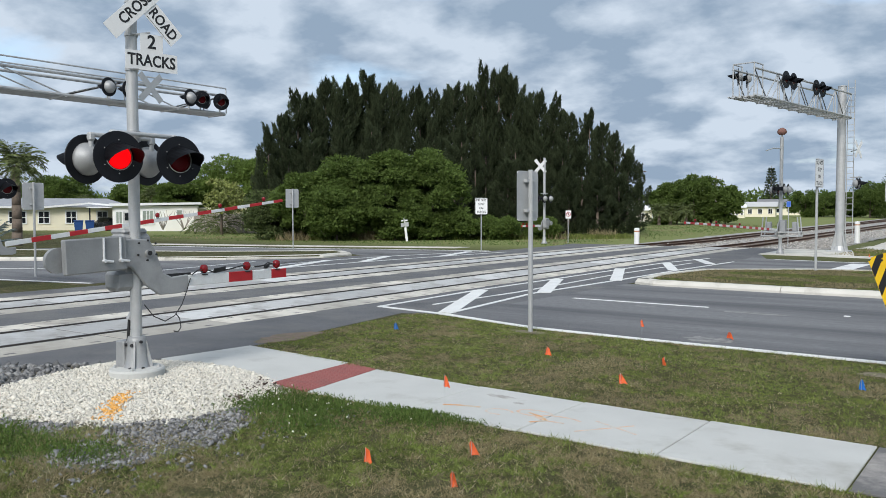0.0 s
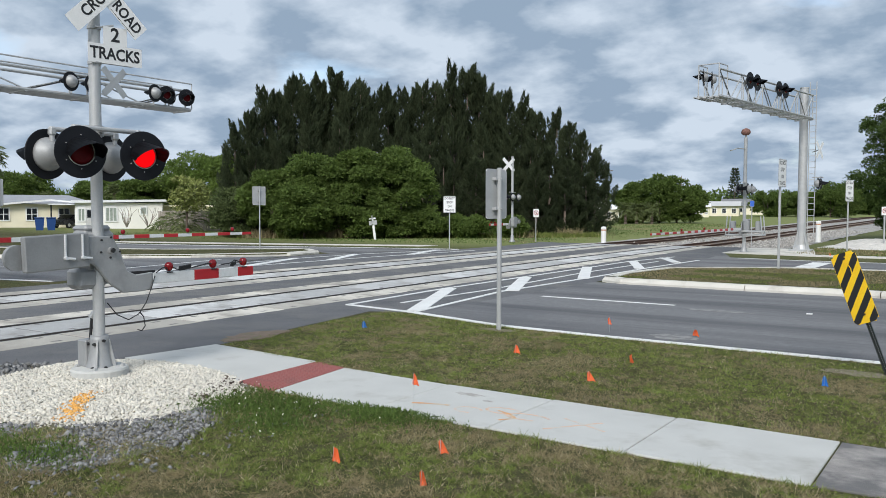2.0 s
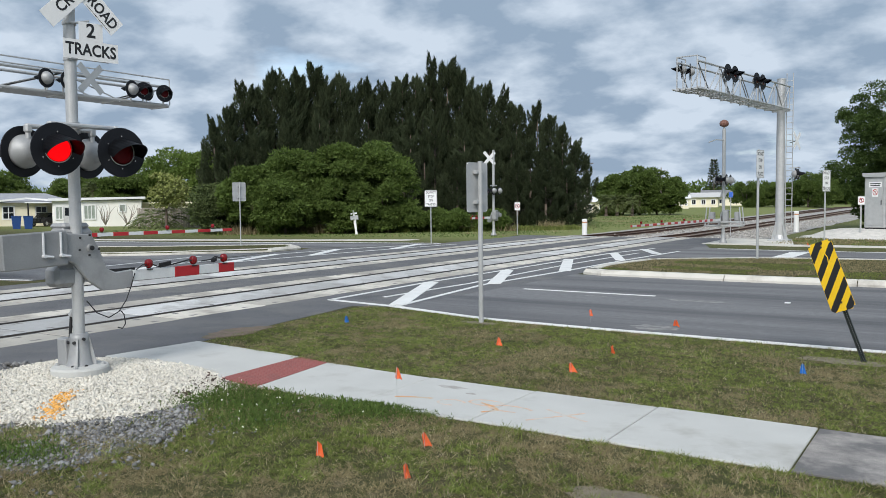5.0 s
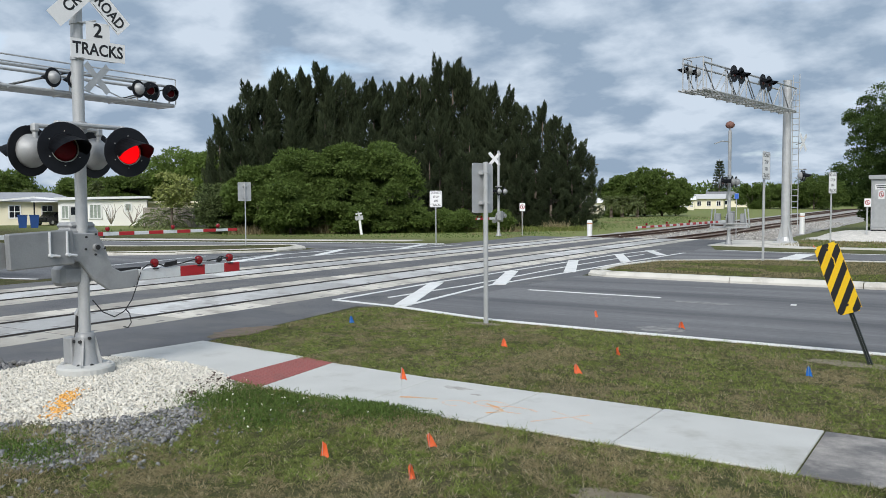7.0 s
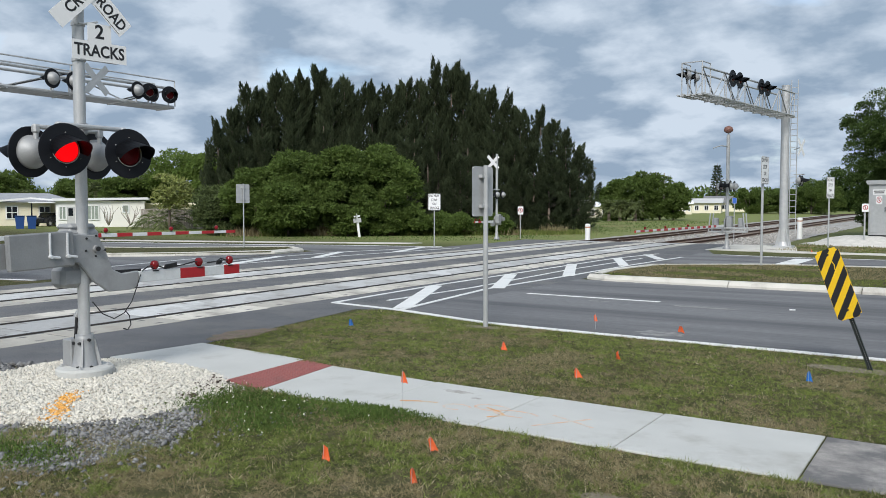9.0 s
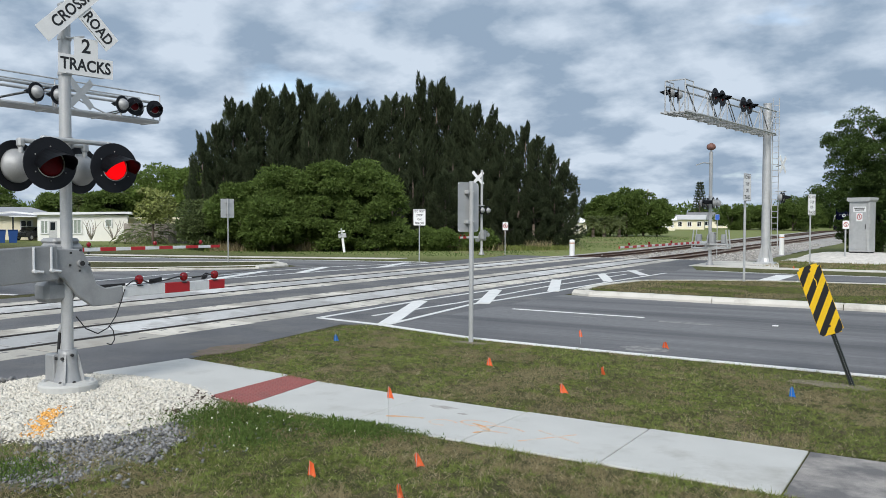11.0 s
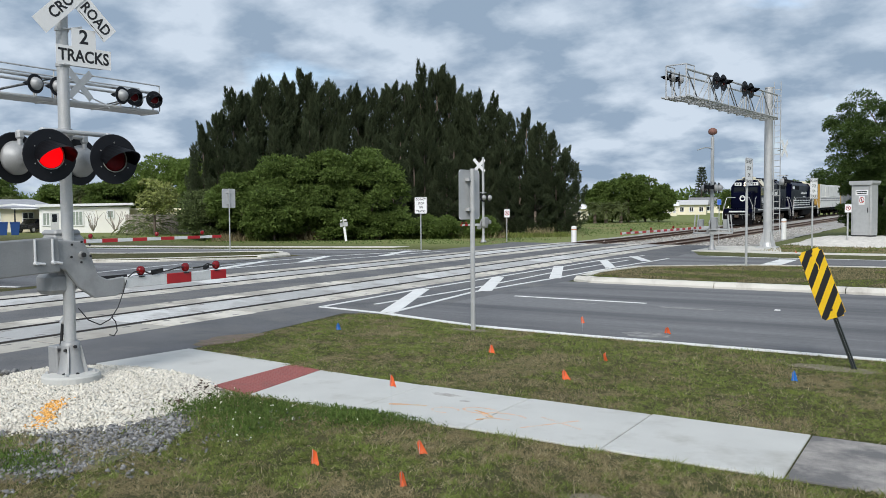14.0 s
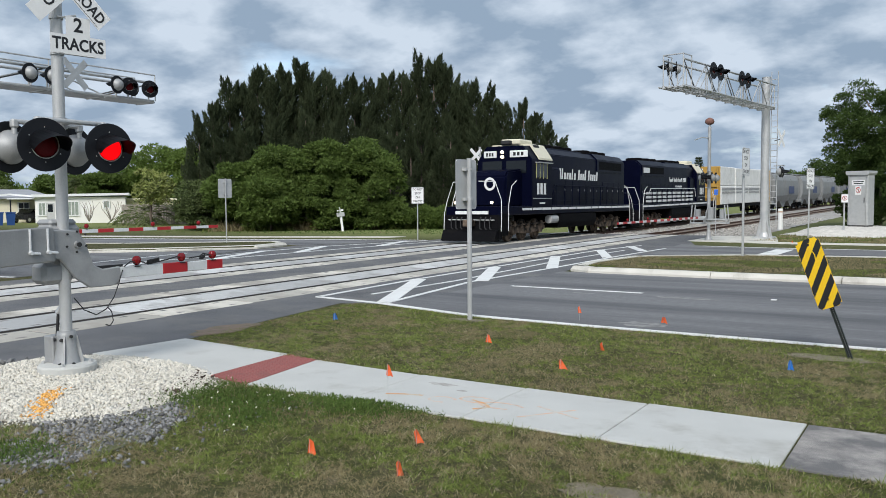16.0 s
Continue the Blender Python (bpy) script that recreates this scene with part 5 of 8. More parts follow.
def pad():
    """The pale gravel pad under the cabinet: a low mound."""
    n, v = 48, []
    rng = np.random.default_rng(8)
    rings = ((4.6, -0.05), (4.0, 0.12), (3.2, 0.34), (2.4, 0.5), (0.1, 0.5))
    for r, z in rings:
        for i in range(n):
            a = 2 * math.pi * i / n
            j = 1 + 0.06 * rng.normal() * (r > 1)
            v.append((1.7 + r * 1.15 * j * math.cos(a), 55.8 + r * 0.95 * j * math.sin(a), z + 0.02 * rng.normal() * (r > 1)))
    f = []
    for k in range(len(rings) - 1):
        f += [(k * n + i, k * n + (i + 1) % n, (k + 1) * n + (i + 1) % n, (k + 1) * n + i) for i in range(n)]
    ob = mesh_from("gravel_pad", np.array(v), np.array(f), mat("pale_gravel", (0.6, 0.57, 0.52), 0.95, 0, 3, 0.25, 1.0, 40))
    tagged(ob, "low mound of pale gravel under the cabinet", "gravel", kind="structure")


pad()

# ---- trees and planting ----


def unit(v):
    return v / (np.linalg.norm(v, axis=-1, keepdims=True) + 1e-9)


def trunk_part(tree, pts, radii, material=bark, name="trunk"):
    bm = bmesh.new()
    for (a, ra), (b, rb) in zip(zip(pts, radii), list(zip(pts, radii))[1:]):
        rod(bm, a, b, ra, rb, 8)
    return part(name, bm, material, tree, smooth=True)


def sheoak(seed, H=16.0):
    """A feathery evergreen: steep limbs carrying plumes of fine drooping needles, pointed leader, uneven outline."""
    rng = np.random.default_rng(seed)
    t = thing("sheoak_tree", "tall dark green feathery pine-like tree in a dense grove", "tree", group="grove of dark trees")
    trunk_part(t, [(0, 0, -0.4), (0.1, 0, H * 0.4), (0.05, 0.1, H * 0.9)], (0.22, 0.14, 0.03))
    P, Dn = [], []
    bm = bmesh.new()
    n = 66
    for i in range(n):
        # each limb ends in an upright teardrop plume
        f = (i + rng.uniform(0, 1)) / n
        z0 = H * (0.01 + 0.87 * f ** 0.95)
        az = rng.uniform(0, 2 * math.pi)
        out = 3.3 * (1 - f) ** 0.85 * rng.uniform(0.35, 1.12) if f < 0.93 else 0.1
        foot = np.array([math.cos(az) * out, math.sin(az) * out, z0])
        lean = np.array([math.cos(az) * 0.34, math.sin(az) * 0.34, 1.0]) + rng.normal(size=3) * 0.10
        lng = rng.uniform(1.6, 2.9) * (1 - 0.25 * f)
        tip = foot + unit(lean) * lng
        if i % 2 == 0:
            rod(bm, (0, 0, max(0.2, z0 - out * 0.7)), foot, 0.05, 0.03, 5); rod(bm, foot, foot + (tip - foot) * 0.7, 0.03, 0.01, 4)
        m = int(250 + 60 * rng.uniform())
        u = rng.uniform(-0.05, 1.0, m)
        girth = 0.60 * np.sin(np.pi * np.clip(u, 0.02, 1.0) ** 0.55) ** 0.9 * (1 - 0.4 * f) + 0.015
        a = rng.uniform(0, 2 * math.pi, m)
        r = girth * rng.uniform(0.25, 1.0, m) ** 0.5
        c = foot + (tip - foot) * u[:, None] + np.stack([np.cos(a) * r, np.sin(a) * r, rng.normal(0, 0.05, m)], 1)
        d = unit(lean) + np.stack([np.cos(a), np.sin(a), np.zeros(m)], 1) * (0.45 * (1 - u))[:, None] + rng.normal(size=(m, 3)) * 0.2
        P.append(c); Dn.append(d)
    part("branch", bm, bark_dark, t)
    P, Dn = np.concatenate(P), np.concatenate(Dn)
    v, f = leaves(P, Dn, 0.40, 0.085, rng, True)
    mesh_from("crown", v, f, leaf_pine, t)
    return t


def leafy(name, label, seed, H, R, clumps, per, leaf, material, lo=0.0, squash=1.0, trunk=True, limbs=6, group="", loose=0.35, category="tree"):
    """A broad-leaved tree or shrub: limbs ending in clumps of many small leaves, with gaps between the clumps."""
    rng = np.random.default_rng(seed)
    t = thing(name, label, category, group=group)
    per = int(per * 1.9)
    cen = np.array([0, 0, lo + (H - lo) * 0.5])
    ax = np.array([R, R, (H - lo) * 0.5 * squash])
    P, Dn = [], []
    cs = []
    for i in range(clumps):
        d = unit(rng.normal(size=3))
        rr = rng.uniform(0.45, 1.0) ** 0.5
        c = cen + d * ax * rr * 0.86
        cs.append(c)
        s = R * loose * rng.uniform(0.6, 1.2)
        q = unit(rng.normal(size=(per, 3))) * (rng.uniform(0.15, 1.0, per) ** 0.4)[:, None]
        q[:, 2] = np.where(q[:, 2] < -0.35, -q[:, 2], q[:, 2])
        P.append(c + q * s * np.array([1.15, 1.15, 0.75]))
        Dn.append(q + rng.normal(size=(per, 3)) * 0.6 + np.array([0, 0, -0.15]))
    if trunk:
        trunk_part(t, [(0, 0, -0.4), (0.05, 0.0, lo + (H - lo) * 0.25), (0.0, 0.1, lo + (H - lo) * 0.55)], (0.05 * H * 0.5, 0.035 * H * 0.5, 0.02 * H * 0.5))
        for k in range(limbs):
            c = cs[int(rng.integers(len(cs)))]
            bm = bmesh.new()
            mid = c * 0.5 + np.array([0, 0, (lo + (H - lo) * 0.2) * 0.5])
            rod(bm, (0, 0, lo + (H - lo) * 0.18), mid, 0.016 * H * 0.5, 0.012 * H * 0.5, 6); rod(bm, mid, c, 0.012 * H * 0.5, 0.004 * H * 0.5, 5)
            part("limb", bm, bark, t)
    v, f = leaves(np.concatenate(P), np.concatenate(Dn), leaf * 0.78, leaf * 0.5, rng, True)
    mesh_from("crown", v, f, material, t)
    return t


def palm(name, label, seed, H, L, fronds, material, droop=1.0, thick=0.16, category="palm"):
    """A palm: ringed trunk and arching fronds with rows of leaflets; each frond is a part."""
    rng = np.random.default_rng(seed)
    t = thing(name, label, category, group="palms")
    if H > 1:
        pts = [(0.08 * math.sin(k), 0.05 * k * 0.3, H * k / 6) for k in range(7)]
        trunk_part(t, [(p[0], p[1], p[2] - (0.3 if k == 0 else 0)) for k, p in enumerate(pts)], [thick * (1.15 - 0.05 * k) for k in range(7)])
    top = np.array([0.0, 0.1, H])
    for k in range(fronds):
        az, el = 2 * math.pi * k * 0.381966, rng.uniform(-0.5, 1.3)
        P, Dn = [], []
        pos, d = top.copy(), np.array([math.cos(az) * math.cos(el), math.sin(az) * math.cos(el), math.sin(el)])
        side = unit(np.cross(d, [0, 0, 1]))
        spine = [pos.copy()]
        for s in range(14):
            d = unit(d + np.array([0, 0, -0.085 * droop * (s / 7)]))
            pos = pos + d * L / 14
            spine.append(pos.copy())
            if s > 1:
                for sg in (-1, 1):
                    for w in range(2):
                        P.append(pos + d * L / 28 * w); Dn.append(side * sg + d * 0.7 + np.array([0, 0, -0.35]) + rng.normal(size=3) * 0.12)
        v, f = leaves(np.array(P), np.array(Dn), L * 0.26, 0.06, rng)
        fr = mesh_from("frond", v, f, material, t)
    return t


def stand(x, y, z=None):
    return float(ground_z(x, y)) if z is None else z


rng0 = random.Random(4)
first = []
kinds = [sheoak(20 + k) for k in range(5)]
TALL = [(-55.6, 53.4, 11.1), (-56.2, 55.7, 13.0), (-56.6, 58.2, 15.5), (-56.3, 59.9, 15.4), (-56.0, 61.7, 17.2), (-55.1, 62.5, 17.0), (-55.3, 65.1, 17.7), (-54.1, 66.2, 18.6), (-52.4, 66.4, 16.8), (-52.0, 68.0, 17.5), (-50.7, 69.1, 16.1), (-49.7, 69.8, 16.8), (-48.3, 71.0, 16.4), (-47.4, 72.9, 17.7), (-46.1, 73.8, 17.5), (-45.2, 75.6, 19.3), (-43.8, 76.5, 19.5), (-42.5, 77.3, 18.7), (-40.6, 77.3, 16.5), (-39.0, 77.1, 16.2), (-37.5, 78.0, 15.4), (-35.6, 77.8, 13.9), (-33.8, 78.8, 13.8), (-31.6, 77.6, 12.2), (-30.1, 77.2, 10.9), (-28.0, 75.9, 8.9)]
FRONT = [(-52.1, 52.8, 9.0), (-51.2, 55.2, 9.9), (-50.0, 57.8, 11.4), (-48.5, 60.5, 12.1), (-46.1, 62.5, 11.3), (-44.3, 65.2, 12.2), (-42.0, 66.8, 11.7), (-40.5, 69.1, 12.6), (-37.5, 69.8, 11.6), (-34.8, 70.2, 10.7), (-32.9, 71.3, 10.1), (-30.7, 71.3, 9.1), (-28.6, 71.3, 7.6), (-26.7, 71.0, 6.2), (-37.5, 62.7, 8.9), (-34.9, 64.4, 7.8), (-32.6, 65.8, 7.2), (-30.1, 67.2, 6.7), (-27.7, 68.3, 5.6), (-39.2, 61.5, 9.4)]
for i, (x, y, h) in enumerate(TALL + FRONT):
    s = h / 16.0 * 0.97
    wide = max(s, 0.72)
    m = Matrix.Translation((x, y, stand(x, y))) @ Matrix.Rotation(rng0.uniform(0, 6.28), 4, "Z") @ Matrix.Diagonal((wide * rng0.uniform(0.92, 1.2), wide * rng0.uniform(0.92, 1.2), s, 1))
    if i >= 5:
        copy_thing(kinds[i % 5], m)
    else:
        first.append(m)
for k, m in zip(kinds, first):
    k.matrix_world = m

# broad-leaved shrubs before the grove
for k, (x, y, h, r, seed) in enumerate(((-43.6, 46.6, 5.6, 3.0, 41), (-41.3, 49.6, 7.2, 3.6, 42), (-38.2, 51.4, 7.5, 3.5, 43), (-35.6, 53.6, 7.3, 3.3, 44), (-40.5, 47.2, 4.6, 2.8, 45), (-36.8, 50.2, 4.4, 2.6, 46))):
    b = leafy("broadleaf_shrub", "dense broad-leaved green shrub in front of the grove", seed, h, r, 60, 195, 0.32, leaf_bush, 0.0, 1.05, True, 4, "shrubs before the grove", 0.30, "shrub")
    b.matrix_world = pose(x, y, stand(x, y), 0, 0, 50 * k)
for k, (x, y, h, r) in enumerate(((-48.2, 47.5, 4.6, 2.6), (-46.2, 45.2, 3.4, 2.2), (-46.0, 49.5, 5.2, 2.4))):
    b = leafy("wispy_shrub", "loose olive-green shrub at the grove's edge", 60 + k, h, r, 46, 170, 0.24, mat("olive_leaf", (0.075, 0.10, 0.035), 0.75, 0, 0.5, 0.45, per="island", spec=0.2), 0.0, 1.05, True, 3, "shrubs before the grove", 0.32, "shrub")
    b.matrix_world = pose(x, y, stand(x, y), 0, 0, 0)
for k, (x, y, h, r) in enumerate(((-33.2, 54.0, 2.2, 1.8), (-30.8, 56.2, 2.0, 1.9), (-35.0, 52.0, 2.4, 1.7), (-28.4, 59.0, 1.6, 1.7))):
    b = leafy("low_shrub", "low leafy shrub along the grove", 70 + k, h, r, 34, 150, 0.26, leaf_bush, -0.1, 1.1, False, 0, "shrubs before the grove", 0.36, "shrub")
    b.matrix_world = pose(x, y, stand(x, y), 0, 0, 0)

# trees round the houses
for k, (x, y, h, r, lo, mt) in enumerate(((-79.5, 69.0, 8.5, 5.2, 1.5, leaf_light), (-74.0, 70.5, 8.3, 4.6, 1.2, leaf_light), (-84.5, 64.0, 4.9, 3.4, 0.8, leaf_bush), (-104, 58.0, 6.0, 5.0, 0.6, leaf_bush), (-112, 50, 5.4, 5.0, 0.6, leaf_bush), (-96, 66, 5.2, 4.5, 0.5, leaf_bush), (-110, 40, 6.2, 5.0, 0.5, leaf_bush), (-100, 36, 6.2, 4.0, 0.5, leaf_bush), (-90, 72, 5.4, 4.5, 0.5, leaf_bush))):
    b = leafy("garden_tree", "spreading light green garden tree behind the houses" if mt is leaf_light else "dark green garden tree behind the houses", 80 + k, h + 1.0, r, 60, 120, 0.46, mt, lo, 1.0, True, 5, "garden trees", 0.28)
    b.matrix_world = pose(x, y, stand(x, y), 0, 0, 30 * k)
palm_green = mat("palm_leaf", (0.105, 0.13, 0.045), 0.6, 0, 1, 0.4, per="island", spec=0.3)
p0 = palm("cabbage_palm", "cabbage palm with grey-green fan crown beside the road", 5, 5.4, 1.9, 62, palm_green, 1.0, 0.3)
p0.matrix_world = pose(-50, 26.2, stand(-50, 26.2))
for x, y, s in ((-90, 63.5, 0.74), (-88.5, 68.5, 0.82), (-86, 66.5, 0.8), (-97, 58, 0.6)):
    copy_thing(p0, pose(x, y, stand(x, y), 0, 0, x * 31) @ Matrix.Scale(s, 4))
p1 = palm("young_palm", "young palm with long arching fronds in a front garden", 6, 0.9, 3.2, 22, palm_green, 1.3, 0.18)
p1.matrix_world = pose(-61.7, 50.8, stand(-61.7, 50.8)) @ Matrix.Scale(1.0, 4)
copy_thing(p1, pose(-60.2, 51.2, stand(-60.2, 51.2), 0, 0, 80) @ Matrix.Scale(0.85, 4))
ag = palm("agave_plant", "blue-grey spiky agave plant beside the road", 9, 0.3, 1.7, 30, mat("agave_leaf", (0.13, 0.17, 0.16), 0.6, 0, 2, 0.2, per="island"), 0.3, 0.2, "agave")
ag.matrix_world = pose(-46.5, 22.6, stand(-46.5, 22.6))
b = leafy("sparse_tree", "thin yellowish-green sparse tree in a front garden", 95, 5.6, 2.1, 30, 46, 0.34, mat("yellow_leaf", (0.22, 0.25, 0.07), 0.75, 0, 0.5, 0.4, per="island"), 1.6, 1.0, True, 12, "", 0.34)
b.matrix_world = pose(-58.6, 50.0, stand(-58.6, 50.0))
for x, y in ((-64.8, 50.2), (-66.6, 49.0)):
    sh = thing("bare_shrub", "leafless pale frangipani shrub against the white wall", "shrub", (x, y, stand(x, y)), 0, "bare shrubs")
    r1 = random.Random(int(-x))
    for k in range(9):
        bm = bmesh.new()
        a, q = r1.uniform(0, 6.28), Vector((0, 0, 0.3))
        d = Vector((math.cos(a) * 0.6, math.sin(a) * 0.6, 1)).normalized()
        for j in range(3):
            e = q + d * 0.75
            rod(bm, q, e, 0.05 - 0.012 * j, 0.04 - 0.012 * j, 5)
            q = e; d = (d + Vector((r1.uniform(-0.6, 0.6), r1.uniform(-0.6, 0.6), 0.1))).normalized()
        part("bare_branch", bm, mat("pale_bark", (0.33, 0.29, 0.25), 0.9, 0, 5, 0.2) if k == 0 else bpy.data.materials["pale_bark"], sh)

# trees of the far side, right of the grove
for k, (x, y, h, r, lo) in enumerate(((-38.6, 111.6, 5.0, 2.5, 0.2), (-37.0, 113.3, 6.4, 2.8, 0.2), (-34.1, 112.2, 6.9, 3.0, 0.2), (-32.2, 113.9, 6.3, 2.9, 0.2), (-30.1, 113.5, 5.2, 2.3, 0.2), (-21.3, 171.9, 6.4, 3.8, 0.2), (-19.6, 177.2, 5.4, 3.6, 0.2), (-24.6, 174.4, 4.6, 3.0, 0.2), (-33.1, 172.7, 5.0, 3.4, 0.2), (-30.6, 177.3, 4.4, 3.6, 0.2), (-28.2, 180.9, 4.4, 3.4, 0.2))):
    b = leafy("roadside_tree", "dense dark green broad-leaved tree in the distance", 110 + k, h + 0.4, r, 46, 110, 0.42, leaf_bush, lo - 0.7, 1.05, True, 5, "distant trees", 0.32)
    b.matrix_world = pose(x, y, stand(x, y), 0, 0, 40 * k)
for k, (x, y) in enumerate(((-37.0, 106.8), (-35.6, 107.4), (-33.7, 108.1))):
    copy_thing(p0, pose(x, y, stand(x, y) - 2.6, 0, 0, 60 * k) @ Matrix.Scale(0.8, 4))
feather = mat("tamarind_leaf", (0.068, 0.108, 0.027), 0.7, 0, 0.5, 0.35, per="island", spec=0.25, thin=0.42)
b = leafy("spreading_tree", "tall spreading tree with airy dark green foliage beside the cabinet", 131, 11.0, 6.0, 120, 280, 0.19, feather, 3.4, 1.0, True, 14, "", 0.15)
b.matrix_world = pose(2.6, 64.9, stand(2.6, 64.9))
for k, (x, y, h, r) in enumerate(((-0.1, 65.8, 4.6, 1.7), (1.3, 64.9, 7.0, 2.3), (3.0, 64.0, 10.0, 3.2), (5.0, 62.0, 13.0, 4.2))):
    b = leafy("thicket_tree", "dark green thicket tree behind the cabinet", 140 + k, h, r, 50, 200, 0.21, feather, -0.4, 1.05, True, 5, "thicket", 0.3)
    b.matrix_world = pose(x, y, stand(x, y))


for k, (x, y, h, r) in enumerate(((-25.8, 232.9, 9.0, 5.0), (-21.6, 231.4, 12.0, 6.0), (-17.4, 229.9, 13.5, 6.0), (-12.8, 228.3, 15.0, 6.5))):
    b = leafy("woodland_tree", "tall dark green tree beyond the railway curve", 160 + k, h, r, 50, 100, 0.6, feather, -0.5, 1.05, True, 4, "distant trees", 0.3)
    b.matrix_world = pose(x, y, stand(x, y))


def far_woods():
    """The distant tree line on the horizon."""
    rng = np.random.default_rng(77)
    P, Dn = [], []
    for k in range(300):
        a = radians(rng.uniform(-75, 25))
        d = rng.uniform(230, 330)
        x, y = 5.8 + d * math.sin(a), -1 + d * math.cos(a)
        h = rng.uniform(3.0, 8.0) + (2.0 if a < -0.7 else 0)
        n = 300
        q = unit(rng.normal(size=(n, 3))) * rng.uniform(0.5, 1, (n, 1))
        P.append(np.array([x, y, stand(x, y) + h * 0.42]) + q * np.array([6.0, 6.0, h * 0.58]))
        Dn.append(q + rng.normal(size=(n, 3)) * 0.5)
    v, f = leaves(np.concatenate(P), np.concatenate(Dn), 1.1, 0.9, rng, True)
    ob = mesh_from("far_woods", v, f, leaf_bush)
    tagged(ob, "distant line of green trees on the horizon", "woods", kind="stuff")


far_woods()


def norfolk(x, y, h):
    rng = np.random.default_rng(6)
    t = thing("norfolk_pine", "slim dark tiered pine far beyond the road", "tree", (x, y, stand(x, y)))
    trunk_part(t, [(0, 0, 0), (0, 0, h)], (0.3, 0.04))
    P, Dn = [], []
    for k in range(15):
        z = h * (0.12 + 0.86 * k / 15)
        r = 2.7 * (1 - k / 16.5) + 0.2
        for a in np.linspace(0, 2 * math.pi, 7)[:-1] + k * 0.5:
            m = 34
            u = rng.uniform(0.1, 1, m)
            P.append(np.stack([np.cos(a) * u * r, np.sin(a) * u * r, z + 0.25 * u * r + rng.normal(0, 0.12, m)], 1)); Dn.append(np.stack([np.full(m, math.cos(a)), np.full(m, math.sin(a)), np.full(m, 0.5)], 1) + rng.normal(size=(m, 3)) * 0.4)
    v, f = leaves(np.concatenate(P), np.concatenate(Dn), 0.55, 0.16, rng)
    mesh_from("crown", v, f, leaf_pine, t)


norfolk(-52.2, 221, 12.6)


def dry_fringe():
    """Tall dry grass and weeds along the foot of the grove and on the far verge."""
    rng = np.random.default_rng(12)
    n = 14000
    u = rng.uniform(0.1, 1, n)
    x = -47 + u * 24 + rng.normal(0, 0.5, n)
    y = 43.5 + u * 21 + rng.normal(0, 0.9, n)
    z = ground_z(x, y)
    dry = noise_pick(x, y, 0.25)
    v, f = leaves(np.stack([x, y, z], 1), rng.normal(size=(n, 3)) * 0.35 + np.array([0, 0, 1]), np.where(dry > 0.55, 0.75, 0.4), 0.06, rng, True)
    ob = mesh_from("tall_grass", v, f, [blade_green, blade_straw], None, (dry > 0.52).astype(int))
    tagged(ob, "tall green and dry straw grass along the grove", "grass", kind="stuff")
    n = 26000
    x, y = rng.uniform(-60, -15, n), rng.uniform(36, 110, n)
    keep = (x < -17.5 - 0.02 * (y - 50)) & (y > 40 + 0.1 * (x + 60)) & (y - 44 > (x + 47) * 0.35 - 6)
    keep &= np.abs(x - np.array([centre_x(b) for b in y])) > 5
    x, y = x[keep], y[keep]
    v, f = leaves(np.stack([x, y, ground_z(x, y)], 1), rng.normal(size=(len(x), 3)) * 0.6 + np.array([0, 0, 0.8]), 0.13, 0.06, rng, True)
    ob = mesh_from("verge_grass", v, f, [mat("meadow_blade", (0.095, 0.15, 0.04), 0.85, 0, 0.8, 0.4, per="island", spec=0.1, thin=0.3), blade_straw], None, (noise_pick(x, y, 0.2) > 0.62).astype(int))
    tagged(ob, "rough green verge grass beyond the road", "grass", kind="stuff")


def noise_pick(x, y, s):
    return np.array([0.5 + 0.5 * noise.noise(Vector((a * s, b * s, 3.1))) for a, b in zip(x, y)])


dry_fringe()

# ---- houses ----
siding_cream = mat("cream_siding", (0.80, 0.74, 0.57), 0.8, 0, 1.5, 0.08, 0.1, 40)
wall_white = mat("white_render", (0.82, 0.81, 0.78), 0.85, 0, 1.2, 0.06, 0.15, 50, (0.7, 0.68, 0.64), 0.68)
roof_grey = mat("grey_roof", (0.30, 0.31, 0.33), 0.9, 0, 1.5, 0.15, 0.2, 30)
roof_pale = mat("pale_grey_roof", (0.5, 0.5, 0.49), 0.85, 0, 1.5, 0.1, 0.1, 30)
roof_dark = mat("slate_roof", (0.2, 0.2, 0.205), 0.9, 0, 1.5, 0.15, 0.1, 30)
roof_white = mat("white_roof", (0.76, 0.77, 0.78), 0.8, 0, 1.5, 0.1, 0.1, 30)
curtain = mat("grey_green_curtain", (0.28, 0.32, 0.28), 0.9, 0, 3, 0.3)
room_shade = mat("opening_shade", (0.012, 0.012, 0.013), 0.9)


